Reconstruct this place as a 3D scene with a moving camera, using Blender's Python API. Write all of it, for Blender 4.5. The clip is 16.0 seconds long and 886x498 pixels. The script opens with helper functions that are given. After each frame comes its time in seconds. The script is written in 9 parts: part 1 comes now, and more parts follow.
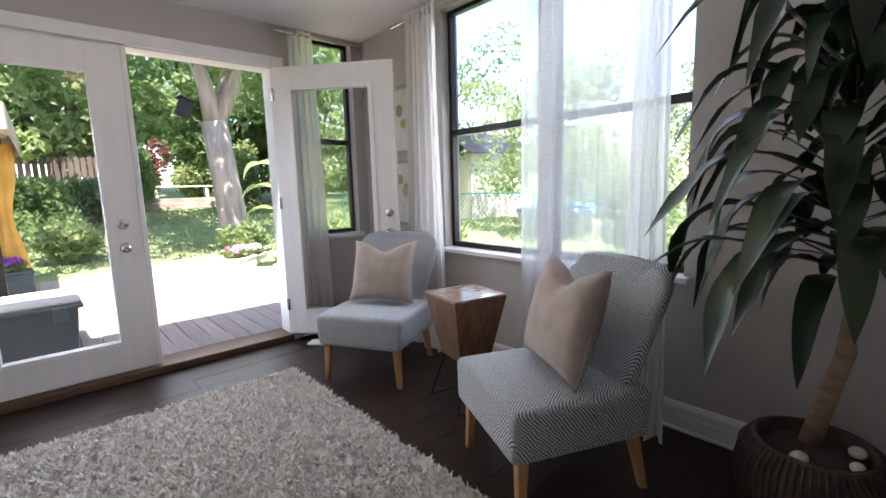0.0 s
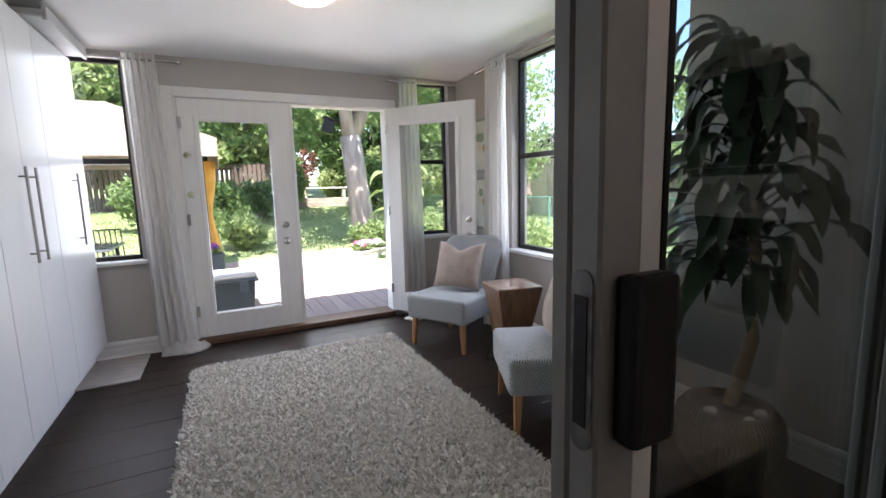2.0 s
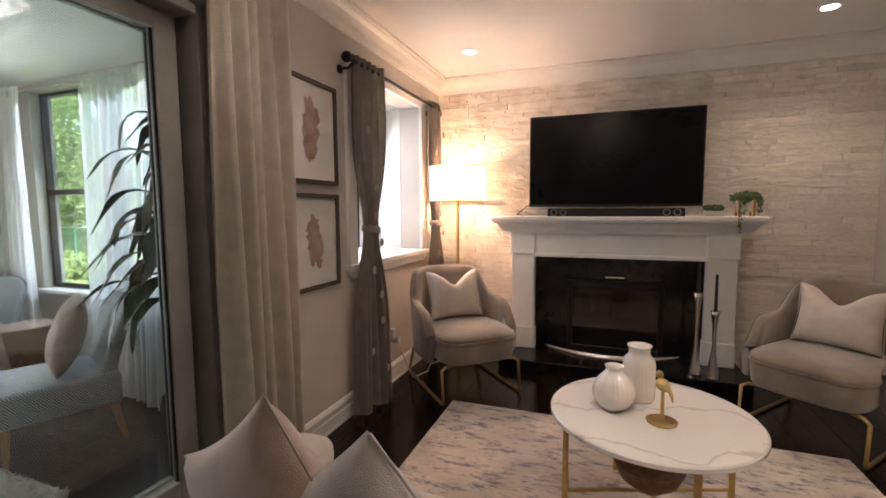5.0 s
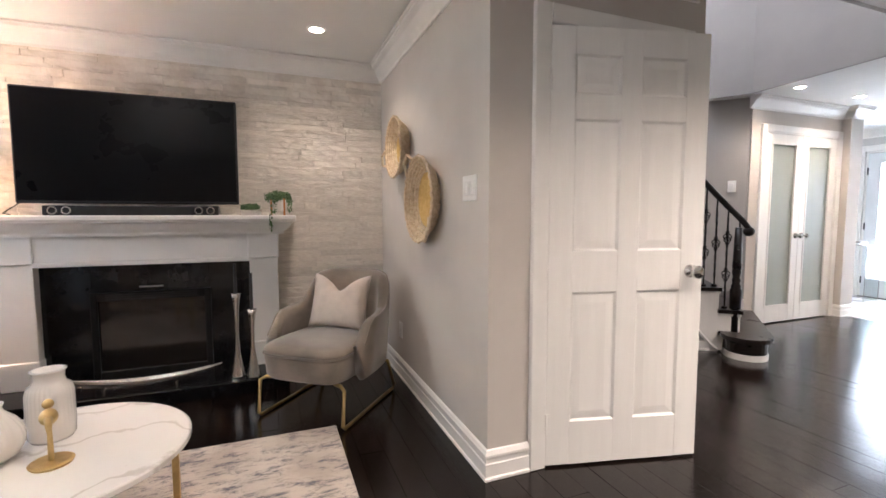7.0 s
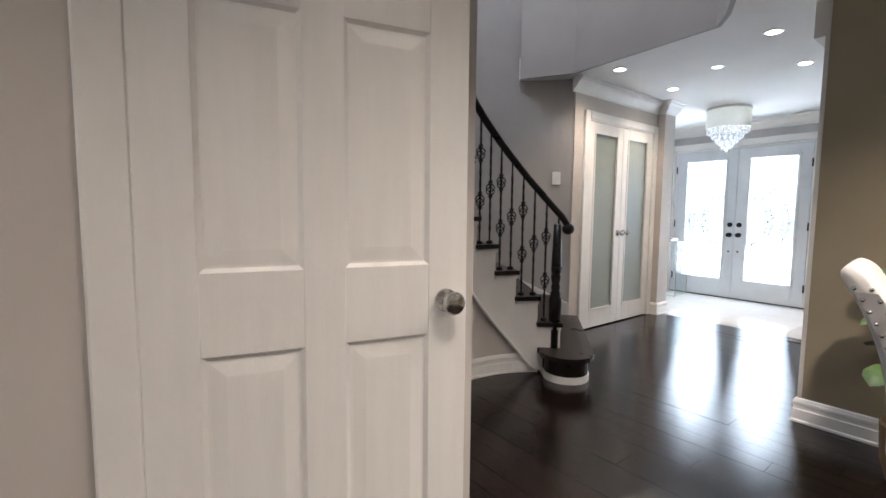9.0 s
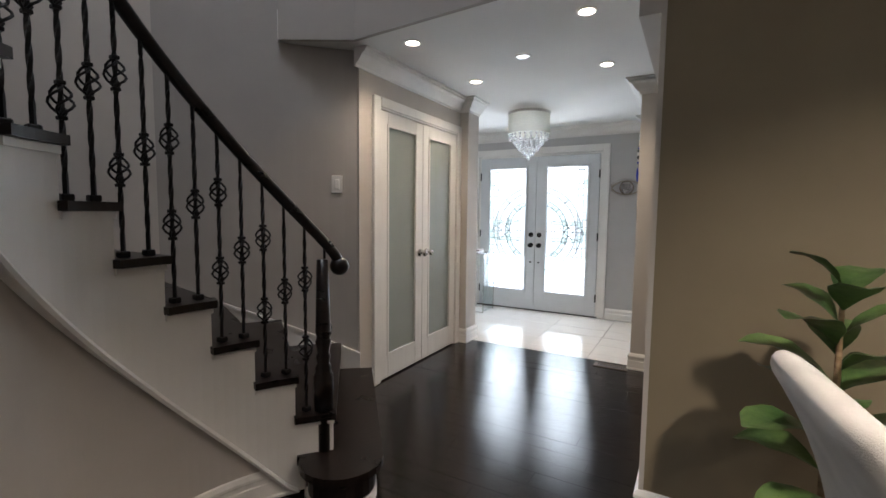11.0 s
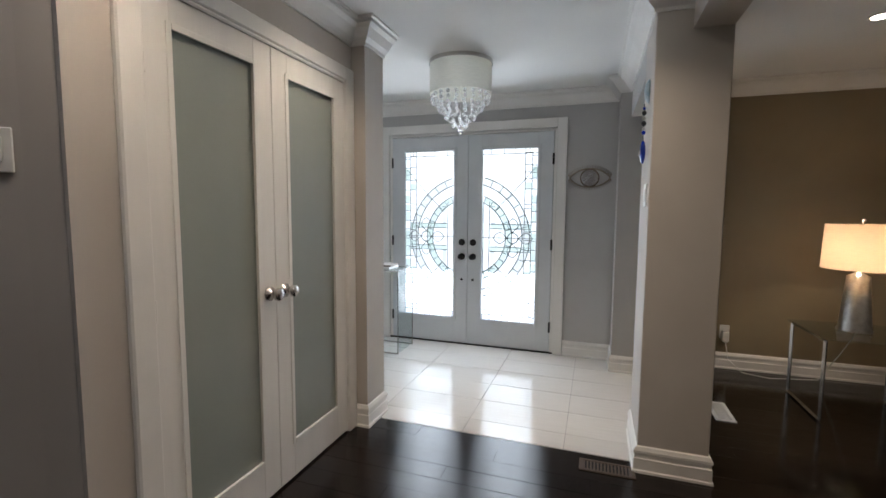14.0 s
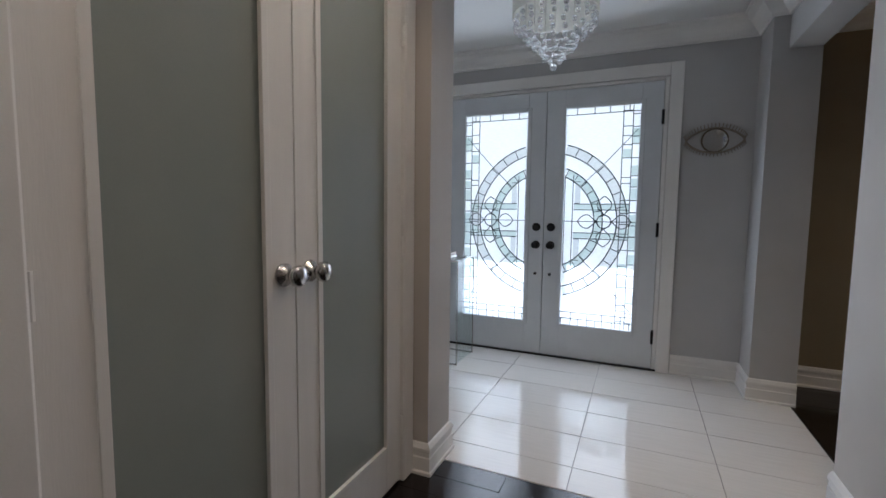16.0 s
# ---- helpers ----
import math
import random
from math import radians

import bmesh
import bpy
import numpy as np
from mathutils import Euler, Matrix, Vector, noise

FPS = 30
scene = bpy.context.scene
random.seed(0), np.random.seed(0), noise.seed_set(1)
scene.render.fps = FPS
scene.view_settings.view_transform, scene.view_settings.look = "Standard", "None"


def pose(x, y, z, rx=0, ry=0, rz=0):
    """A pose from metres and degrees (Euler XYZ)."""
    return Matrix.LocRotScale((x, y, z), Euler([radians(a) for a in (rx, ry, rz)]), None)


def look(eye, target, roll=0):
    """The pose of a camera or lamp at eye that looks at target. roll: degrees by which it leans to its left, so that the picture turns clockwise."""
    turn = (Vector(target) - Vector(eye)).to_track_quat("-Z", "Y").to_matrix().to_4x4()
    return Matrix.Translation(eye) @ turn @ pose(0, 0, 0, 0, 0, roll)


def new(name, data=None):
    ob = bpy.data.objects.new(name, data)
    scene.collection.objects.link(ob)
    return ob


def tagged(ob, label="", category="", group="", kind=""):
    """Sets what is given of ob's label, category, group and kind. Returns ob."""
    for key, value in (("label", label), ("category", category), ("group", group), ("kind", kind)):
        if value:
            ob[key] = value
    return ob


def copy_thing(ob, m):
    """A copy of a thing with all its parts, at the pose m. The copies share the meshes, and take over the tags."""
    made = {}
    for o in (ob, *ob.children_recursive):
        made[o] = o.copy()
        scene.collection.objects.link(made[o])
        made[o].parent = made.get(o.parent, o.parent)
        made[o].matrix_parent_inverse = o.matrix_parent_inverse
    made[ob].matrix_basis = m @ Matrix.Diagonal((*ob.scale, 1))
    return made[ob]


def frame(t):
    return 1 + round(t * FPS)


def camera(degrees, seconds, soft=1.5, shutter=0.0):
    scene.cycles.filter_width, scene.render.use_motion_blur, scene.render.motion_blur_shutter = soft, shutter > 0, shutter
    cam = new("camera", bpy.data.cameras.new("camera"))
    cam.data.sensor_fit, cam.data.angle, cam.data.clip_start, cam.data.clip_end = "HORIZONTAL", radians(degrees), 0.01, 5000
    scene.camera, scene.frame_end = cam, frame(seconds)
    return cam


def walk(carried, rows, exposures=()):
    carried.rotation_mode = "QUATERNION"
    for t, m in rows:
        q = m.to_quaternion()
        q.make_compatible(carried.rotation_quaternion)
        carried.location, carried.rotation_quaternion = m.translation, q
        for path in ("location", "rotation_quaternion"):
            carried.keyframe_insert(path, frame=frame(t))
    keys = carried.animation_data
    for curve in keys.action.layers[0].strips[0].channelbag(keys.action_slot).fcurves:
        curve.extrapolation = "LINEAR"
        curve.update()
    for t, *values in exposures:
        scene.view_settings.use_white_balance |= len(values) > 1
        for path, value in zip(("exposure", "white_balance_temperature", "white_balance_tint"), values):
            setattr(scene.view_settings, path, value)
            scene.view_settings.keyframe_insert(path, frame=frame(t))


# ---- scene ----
cam = camera(89.8, 16.0, soft=1.6)
PATH = [
    (0, (0.027, 0.033, 1.052), (1.344, 1.511, 0.768), -1.6),
    (0.5, (-0.083, -0.198, 1.137), (1.098, 1.391, 0.853), -1.4),
    (1, (-0.160, -0.402, 1.177), (0.895, 1.272, 0.886), -1.3),
    (1.5, (-0.144, -0.641, 1.149), (0.800, 1.101, 0.872), -1.5),
    (2, (-0.128, -0.865, 1.170), (0.747, 0.912, 0.894), -1.5),
    (2.5, (-0.142, -1.059, 1.188), (0.710, 0.731, 0.922), -1.5),
    (3, (-0.168, -1.292, 1.225), (0.691, 0.499, 0.995), -1.5),
    (3.5, (-0.170, -1.503, 1.267), (0.871, 0.193, 1.064), -1.1),
    (4, (-0.139, -1.727, 1.271), (1.199, -0.253, 1.073), -1.0),
    (4.5, (-0.140, -1.904, 1.284), (1.481, -0.750, 1.087), -0.7),
    (5, (-0.166, -2.074, 1.260), (1.704, -1.388, 1.082), -0.3),
    (5.2, (-0.166, -2.122, 1.251), (1.772, -1.663, 1.074), -0.2),
    (7.3, (0.077, -3.083, 1.196), (1.897, -3.896, 1.031), 0.4),
    (7.5, (0.129, -3.187, 1.204), (1.924, -4.052, 1.027), 0.8),
    (8, (0.247, -3.442, 1.197), (1.989, -4.407, 1.021), 0.6),
    (8.5, (0.418, -3.774, 1.178), (2.101, -4.841, 1.003), 0.7),
    (9, (0.602, -4.051, 1.172), (2.180, -5.268, 1.004), 0.6),
    (9.5, (0.754, -4.286, 1.219), (2.175, -5.683, 1.045), 1.0),
    (10, (0.916, -4.598, 1.231), (2.160, -6.155, 1.065), 0.6),
    (10.2, (0.966, -4.707, 1.250), (2.150, -6.310, 1.087), 0.6),
    (12.5, (1.533, -5.990, 1.365), (2.262, -7.845, 1.196), 0.6),
    (13, (1.652, -6.234, 1.389), (2.342, -8.103, 1.220), 0.5),
    (13.5, (1.742, -6.509, 1.369), (2.403, -8.388, 1.197), 0.4),
    (14, (1.822, -6.761, 1.347), (2.467, -8.646, 1.172), 0.4),
    (14.5, (1.955, -6.998, 1.297), (2.580, -8.890, 1.126), 0.6),
    (15, (2.060, -7.175, 1.269), (2.687, -9.067, 1.098), 0.5),
    (15.5, (2.152, -7.362, 1.222), (2.791, -9.248, 1.047), 0.8),
    (16, (2.324, -7.458, 1.141), (3.126, -9.282, 0.974), 0.7),
]
EXPOSURES = [(0.0, 2.1, 6150, 18), (1.0, 2.1, 6150, 18), (1.6, 2.1, 6100, 17), (2.5, 2.2, 6050, 17), (3.3, 2.35, 6050, 17), (4.2, 2.45, 6350, 19), (5.0, 2.95, 6500, 18), (7.3, 3.65, 5750, 13), (8.3, 3.75, 5700, 12), (9.0, 3.0, 5750, 10), (9.5, 2.6, 5750, 10), (10.1, 2.38, 5850, 10), (12.5, 2.35, 6200, 10), (13.5, 2.05, 6150, 10), (14.5, 1.8, 5950, 10), (15.5, 1.45, 5700, 11), (16.0, 1.3, 5750, 12)]
walk(cam, [(t, look(eye, target, roll)) for t, eye, target, roll in PATH], EXPOSURES)

# ---- world and light ----
SUN_EL, SUN_DIR = radians(66), Vector((0.22, 1.0, 0.0)).normalized()
world = bpy.data.worlds.new("sky")
scene.world = world
world.use_nodes = True
wn = world.node_tree.nodes
sky = wn.new("ShaderNodeTexSky")
sky.sky_type, sky.sun_disc = "NISHITA", False
sky.sun_elevation, sky.sun_rotation = SUN_EL, math.atan2(-SUN_DIR.x, -SUN_DIR.y)
world.node_tree.links.new(sky.outputs[0], wn["Background"].inputs[0])
wn["Background"].inputs[1].default_value = 0.15
sun = new("sun", bpy.data.lights.new("sun", "SUN"))
sun.data.energy, sun.data.angle, sun.data.color = 5.0, radians(0.6), (1.0, 0.95, 0.87)
travel = SUN_DIR * math.cos(SUN_EL) - Vector((0, 0, math.sin(SUN_EL)))
sun.matrix_world = look((0, -20, 30), Vector((0, -20, 30)) + travel)


def lamp(name, kind, place, target, energy, color, size=0.1, size_y=None, blend=None, angle=120):
    ob = new(name, bpy.data.lights.new(name, kind))
    ob.matrix_world = look(place, target)
    ob.data.energy, ob.data.color = energy, color
    if kind == "AREA":
        ob.data.size = size
        if size_y:
            ob.data.shape, ob.data.size_y = "RECTANGLE", size_y
    else:
        ob.data.shadow_soft_size = size
    if kind == "SPOT":
        ob.data.spot_size, ob.data.spot_blend = radians(angle), blend or 0.6
    return ob


DAY = (0.93, 0.97, 1.0)
# sky light standing in the window and door openings
lamp("sky_light_french_door", "AREA", (0.95, 3.55, 1.0), (0.80, 1.0, 0.35), 4.0, DAY, 0.85, 1.9)
lamp("sky_light_french_pane", "AREA", (0.05, 3.56, 1.0), (0.05, 1.0, 0.45), 2, DAY, 0.55, 1.5)
lamp("sky_light_window_north", "AREA", (-0.95, 3.58, 1.45), (-0.95, 0, 0.8), 2, DAY, 0.5, 1.5)
lamp("sky_light_window_east", "AREA", (2.34, 2.02, 1.42), (0.0, 1.9, 0.6), 2.8, DAY, 0.75, 1.55)
lamp("sky_light_window_east", "AREA", (2.34, 1.19, 1.42), (0.0, 1.1, 0.6), 1.3, DAY, 0.7, 1.55)
for ob in bpy.data.objects:
    if ob.type == "LIGHT" and ob.data.type == "AREA":
        ob.data.spread = radians(155)
lamp("sky_light_bay", "AREA", (2.73, -0.2, 1.5), (2.73, -2.5, 0.7), 1.4, DAY, 0.9, 1.0)
lamp("sky_light_front_door", "AREA", (3.40, -10.93, 1.1), (3.4, -7, 0.4), 3.6, (0.88, 0.94, 1.0), 0.5, 1.65)
lamp("sky_light_front_door", "AREA", (2.57, -10.93, 1.1), (2.57, -7, 0.4), 3.6, (0.88, 0.94, 1.0), 0.5, 1.65)
# added lamp, out of view, that brightens the stairwell walls from above
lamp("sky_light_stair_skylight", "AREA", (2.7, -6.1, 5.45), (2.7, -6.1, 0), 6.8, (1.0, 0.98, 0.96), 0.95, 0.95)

# ---- materials ----


def mat(name, c1, c2=None, scale=8.0, rough=0.6, metal=0.0, bump=0.0, bscale=60.0, detail=4.0, rand=0.0, coat=0.0,
        stretch=(1, 1, 1), sheen=0.0, trans=0.0, spec=0.5, fine=0.25):
    m = bpy.data.materials.new(name)
    m.use_nodes = True
    nt = m.node_tree
    n, l = nt.nodes, nt.links
    b = n["Principled BSDF"]
    b.inputs["Roughness"].default_value = rough
    b.inputs["Metallic"].default_value = metal
    b.inputs["Coat Weight"].default_value = coat
    b.inputs["Coat Roughness"].default_value = 0.12
    b.inputs["Sheen Weight"].default_value = sheen
    b.inputs["Transmission Weight"].default_value = trans
    b.inputs["Specular IOR Level"].default_value = spec
    c2 = c2 or tuple(v * 0.88 for v in c1)
    tc = n.new("ShaderNodeTexCoord")
    mp = n.new("ShaderNodeMapping")
    mp.inputs["Scale"].default_value = stretch
    l.new(tc.outputs["Object"], mp.inputs[0])
    big = n.new("ShaderNodeTexNoise")
    big.inputs["Scale"].default_value, big.inputs["Detail"].default_value = scale, detail
    l.new(mp.outputs[0], big.inputs["Vector"])
    small = n.new("ShaderNodeTexNoise")
    small.inputs["Scale"].default_value, small.inputs["Detail"].default_value = bscale, 3.0
    l.new(mp.outputs[0], small.inputs["Vector"])
    ad = n.new("ShaderNodeMath")
    ad.operation = "MULTIPLY_ADD"
    l.new(small.outputs[0], ad.inputs[0])
    ad.inputs[1].default_value = fine
    l.new(big.outputs[0], ad.inputs[2])
    ramp = n.new("ShaderNodeValToRGB")
    ramp.color_ramp.elements[0].position, ramp.color_ramp.elements[1].position = 0.38 + fine * 0.5, 0.64 + fine * 0.5
    ramp.color_ramp.elements[0].color, ramp.color_ramp.elements[1].color = (*c1, 1), (*c2, 1)
    l.new(ad.outputs[0], ramp.inputs[0])
    out = ramp.outputs[0]
    if rand:
        oi = n.new("ShaderNodeObjectInfo")
        hs = n.new("ShaderNodeHueSaturation")
        ma = n.new("ShaderNodeMapRange")
        ma.inputs["To Min"].default_value, ma.inputs["To Max"].default_value = 1 - rand, 1 + rand
        ge = n.new("ShaderNodeNewGeometry")
        sm = n.new("ShaderNodeMath")
        sm.operation = "ADD"
        l.new(oi.outputs["Random"], sm.inputs[0])
        l.new(ge.outputs["Random Per Island"], sm.inputs[1])
        fc = n.new("ShaderNodeMath")
        fc.operation = "FRACT"
        l.new(sm.outputs[0], fc.inputs[0])
        l.new(fc.outputs[0], ma.inputs["Value"])
        l.new(ma.outputs[0], hs.inputs["Value"])
        l.new(out, hs.inputs["Color"])
        out = hs.outputs[0]
    l.new(out, b.inputs["Base Color"])
    if bump:
        bp = n.new("ShaderNodeBump")
        bp.inputs["Strength"].default_value, bp.inputs["Distance"].default_value = bump, 0.004
        l.new(small.outputs[0], bp.inputs["Height"])
        l.new(bp.outputs[0], b.inputs["Normal"])
    rr = n.new("ShaderNodeMapRange")
    rr.inputs["To Min"].default_value, rr.inputs["To Max"].default_value = max(rough - 0.06, 0.02), min(rough + 0.08, 1)
    l.new(big.outputs[0], rr.inputs["Value"])
    l.new(rr.outputs[0], b.inputs["Roughness"])
    return m


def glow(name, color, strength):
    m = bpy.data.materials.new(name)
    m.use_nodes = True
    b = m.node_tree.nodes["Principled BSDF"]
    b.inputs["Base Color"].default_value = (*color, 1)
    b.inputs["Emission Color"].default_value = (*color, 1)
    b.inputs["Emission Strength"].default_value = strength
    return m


def glass(name, tint=(1, 1, 1), rough=0.0, gloss=1.0):
    """Thin window glass: clear, with a Fresnel reflection."""
    m = bpy.data.materials.new(name)
    m.use_nodes = True
    nt = m.node_tree
    n, l = nt.nodes, nt.links
    n.remove(n["Principled BSDF"])
    tr = n.new("ShaderNodeBsdfTransparent")
    tr.inputs[0].default_value = (*tint, 1)
    gl = n.new("ShaderNodeBsdfGlossy")
    gl.inputs["Roughness"].default_value = rough
    lw = n.new("ShaderNodeLayerWeight")
    lw.inputs[0].default_value = 0.5
    pw = n.new("ShaderNodeMath")
    pw.operation = "POWER"
    pw.inputs[1].default_value = 4.0
    l.new(lw.outputs["Facing"], pw.inputs[0])
    mu = n.new("ShaderNodeMath")
    mu.operation = "MULTIPLY_ADD"
    mu.inputs[1].default_value, mu.inputs[2].default_value = 0.5, 0.022 * gloss
    l.new(pw.outputs[0], mu.inputs[0])
    mx = n.new("ShaderNodeMixShader")
    l.new(mu.outputs[0], mx.inputs[0])
    l.new(tr.outputs[0], mx.inputs[1])
    l.new(gl.outputs[0], mx.inputs[2])
    l.new(mx.outputs[0], n["Material Output"].inputs[0])
    return m


def sheer(name, color, clear, scale=500):
    """Open-weave cloth: part of the light passes straight, part is scattered through."""
    m = bpy.data.materials.new(name)
    m.use_nodes = True
    nt = m.node_tree
    n, l = nt.nodes, nt.links
    n.remove(n["Principled BSDF"])
    tp = n.new("ShaderNodeBsdfTransparent")
    tl = n.new("ShaderNodeBsdfTranslucent")
    df = n.new("ShaderNodeBsdfDiffuse")
    tl.inputs[0].default_value = df.inputs[0].default_value = (*color, 1)
    a = n.new("ShaderNodeMixShader")
    a.inputs[0].default_value = 0.62
    l.new(df.outputs[0], a.inputs[1])
    l.new(tl.outputs[0], a.inputs[2])
    tc = n.new("ShaderNodeTexCoord")
    no = n.new("ShaderNodeTexNoise")
    no.inputs["Scale"].default_value = 30
    mp = n.new("ShaderNodeMapping")
    mp.inputs["Scale"].default_value = (1, 1, 8)
    l.new(tc.outputs["Object"], mp.inputs[0])
    l.new(mp.outputs[0], no.inputs["Vector"])
    r = n.new("ShaderNodeMapRange")
    r.inputs["To Min"].default_value, r.inputs["To Max"].default_value = clear + 0.12, clear - 0.12
    l.new(no.outputs[0], r.inputs["Value"])
    b = n.new("ShaderNodeMixShader")
    l.new(r.outputs[0], b.inputs[0])
    l.new(a.outputs[0], b.inputs[1])
    l.new(tp.outputs[0], b.inputs[2])
    l.new(b.outputs[0], n["Material Output"].inputs[0])
    return m


PAINT_GREIGE = mat("greige_wall_paint", (0.56, 0.52, 0.48), (0.53, 0.49, 0.45), 3, 0.75, bump=0.06, bscale=350)
PAINT_SUN = mat("sunroom_wall_paint", (0.50, 0.46, 0.42), (0.47, 0.435, 0.40), 3, 0.75, bump=0.06, bscale=350)
PAINT_TAUPE = mat("taupe_wall_paint", (0.27, 0.218, 0.142), (0.248, 0.20, 0.13), 3, 0.7, bump=0.06, bscale=350)
PAINT_GREY = mat("cool_grey_wall_paint", (0.40, 0.375, 0.35), (0.38, 0.355, 0.332), 3, 0.75, bump=0.06, bscale=350)
PAINT_FOYER = mat("light_grey_foyer_paint", (0.50, 0.49, 0.48), (0.47, 0.46, 0.45), 3, 0.75, bump=0.06, bscale=350)
CEIL = mat("white_ceiling_paint", (0.80, 0.79, 0.77), (0.77, 0.76, 0.74), 2, 0.85, bump=0.08, bscale=300)
TRIM = mat("white_trim_paint", (0.80, 0.78, 0.75), (0.76, 0.74, 0.71), 5, 0.4, bump=0.03, bscale=200)
DOORW = mat("white_door_paint", (0.80, 0.78, 0.75), (0.77, 0.75, 0.72), 4, 0.38, bump=0.07, bscale=60, stretch=(6, 6, 0.5))
WOODFLOOR = mat("espresso_hardwood", (0.0055, 0.0036, 0.003), (0.013, 0.0078, 0.006), 5, 0.10, bump=0.06, bscale=40, rand=0.40, stretch=(0.6, 5, 5), spec=0.40)
SUNFLOOR = mat("dark_walnut_vinyl", (0.016, 0.0095, 0.0068), (0.036, 0.021, 0.014), 5, 0.40, bump=0.12, bscale=40, rand=0.14, stretch=(0.6, 6, 6), spec=0.22)
JOINT = mat("dark_joint", (0.008, 0.006, 0.005), None, 5, 0.8)
TILE = mat("polished_cream_tile", (0.68, 0.65, 0.61), (0.64, 0.61, 0.57), 3, 0.07, bump=0.01, rand=0.03, stretch=(1, 12, 1))
GROUT = mat("grey_grout", (0.40, 0.38, 0.36), None, 20, 0.9)
STONE = mat("split_face_quartzite", (0.74, 0.69, 0.62), (0.62, 0.56, 0.49), 7, 0.8, bump=0.6, bscale=45, rand=0.10)
BLACKMETAL = mat("black_iron", (0.012, 0.011, 0.011), (0.02, 0.018, 0.017), 20, 0.42, 0.6, bump=0.1, bscale=120)
BLACKWOOD = mat("ebony_stained_wood", (0.007, 0.005, 0.0045), (0.014, 0.009, 0.0075), 6, 0.28, bump=0.1, bscale=50, stretch=(1, 1, 4), spec=0.35)
CHROME = mat("brushed_nickel", (0.62, 0.60, 0.57), (0.55, 0.53, 0.5), 30, 0.2, 1.0)
BRASS = mat("brushed_brass", (0.62, 0.45, 0.20), (0.55, 0.39, 0.17), 30, 0.38, 1.0)
BRONZE = mat("dark_bronze_window_frame", (0.018, 0.015, 0.013), (0.03, 0.025, 0.02), 15, 0.45, 0.3)
GLASS = glass("window_glass")
SLIDEGLASS = glass("sliding_door_glass", (0.88, 0.915, 0.915), 0.0, 2.2)



def leafy(m, share=0.45):
    """Let a share of the light pass through a thin leaf."""
    nt = m.node_tree
    b = nt.nodes["Principled BSDF"]
    tl = nt.nodes.new("ShaderNodeBsdfTranslucent")
    hs = nt.nodes.new("ShaderNodeHueSaturation")
    hs.inputs["Value"].default_value = 1.8
    nt.links.new(b.inputs["Base Color"].links[0].from_socket, hs.inputs["Color"])
    nt.links.new(hs.outputs[0], tl.inputs[0])
    mx = nt.nodes.new("ShaderNodeMixShader")
    mx.inputs[0].default_value = share
    nt.links.new(b.outputs[0], mx.inputs[1])
    nt.links.new(tl.outputs[0], mx.inputs[2])
    nt.links.new(mx.outputs[0], nt.nodes["Material Output"].inputs[0])
    return m


# ---- mesh helpers ----


def link(name, bm, material, parent=None, smooth=False, recalc=True):
    if recalc:
        bmesh.ops.recalc_face_normals(bm, faces=bm.faces)
    me = bpy.data.meshes.new(name)
    bm.to_mesh(me)
    bm.free()
    for mm in (material if isinstance(material, (list, tuple)) else [material]):
        me.materials.append(mm)
    if smooth:
        for p in me.polygons:
            p.use_smooth = True
    ob = new(name, me)
    if parent:
        ob.parent = parent
    return ob


def part(name, bm, material, parent, label="", smooth=False, recalc=True):
    ob = link(name, bm, material, parent, smooth, recalc)
    if label:
        ob["label"] = label
    return ob


def thing(name, m, label, category, group=""):
    ob = new(name)
    ob.empty_display_size = 0.1
    ob.matrix_world = m
    return tagged(ob, label, category, group)


def box(bm, x0, x1, y0, y1, z0, z1, bev=0.0, seg=1, m=None):
    r = bmesh.ops.create_cube(bm, size=1.0)
    bmesh.ops.transform(bm, verts=r["verts"], matrix=Matrix.LocRotScale(((x0 + x1) / 2, (y0 + y1) / 2, (z0 + z1) / 2), None, (abs(x1 - x0), abs(y1 - y0), abs(z1 - z0))))
    vs = r["verts"]
    if bev:
        es = list({e for v in vs for e in v.link_edges})
        rr = bmesh.ops.bevel(bm, geom=es, offset=bev, segments=seg, profile=0.6, affect="EDGES")
        vs = list({v for f in rr["faces"] for v in f.verts} | {v for v in vs if v.is_valid})
    if m:
        bmesh.ops.transform(bm, verts=vs, matrix=m)
    return bm


def cyl(bm, p0, p1, r0, r1=None, seg=16):
    p0, p1 = Vector(p0), Vector(p1)
    d = p1 - p0
    r = bmesh.ops.create_cone(bm, cap_ends=True, segments=seg, radius1=r0, radius2=r0 if r1 is None else r1, depth=d.length)
    bmesh.ops.transform(bm, verts=r["verts"], matrix=Matrix.Translation((p0 + p1) / 2) @ d.to_track_quat("Z", "Y").to_matrix().to_4x4())
    return bm


def ball(bm, c, r, scale=(1, 1, 1), u=16, v=10):
    rr = bmesh.ops.create_uvsphere(bm, u_segments=u, v_segments=v, radius=r)
    bmesh.ops.transform(bm, verts=rr["verts"], matrix=Matrix.LocRotScale(c, None, scale))
    return bm


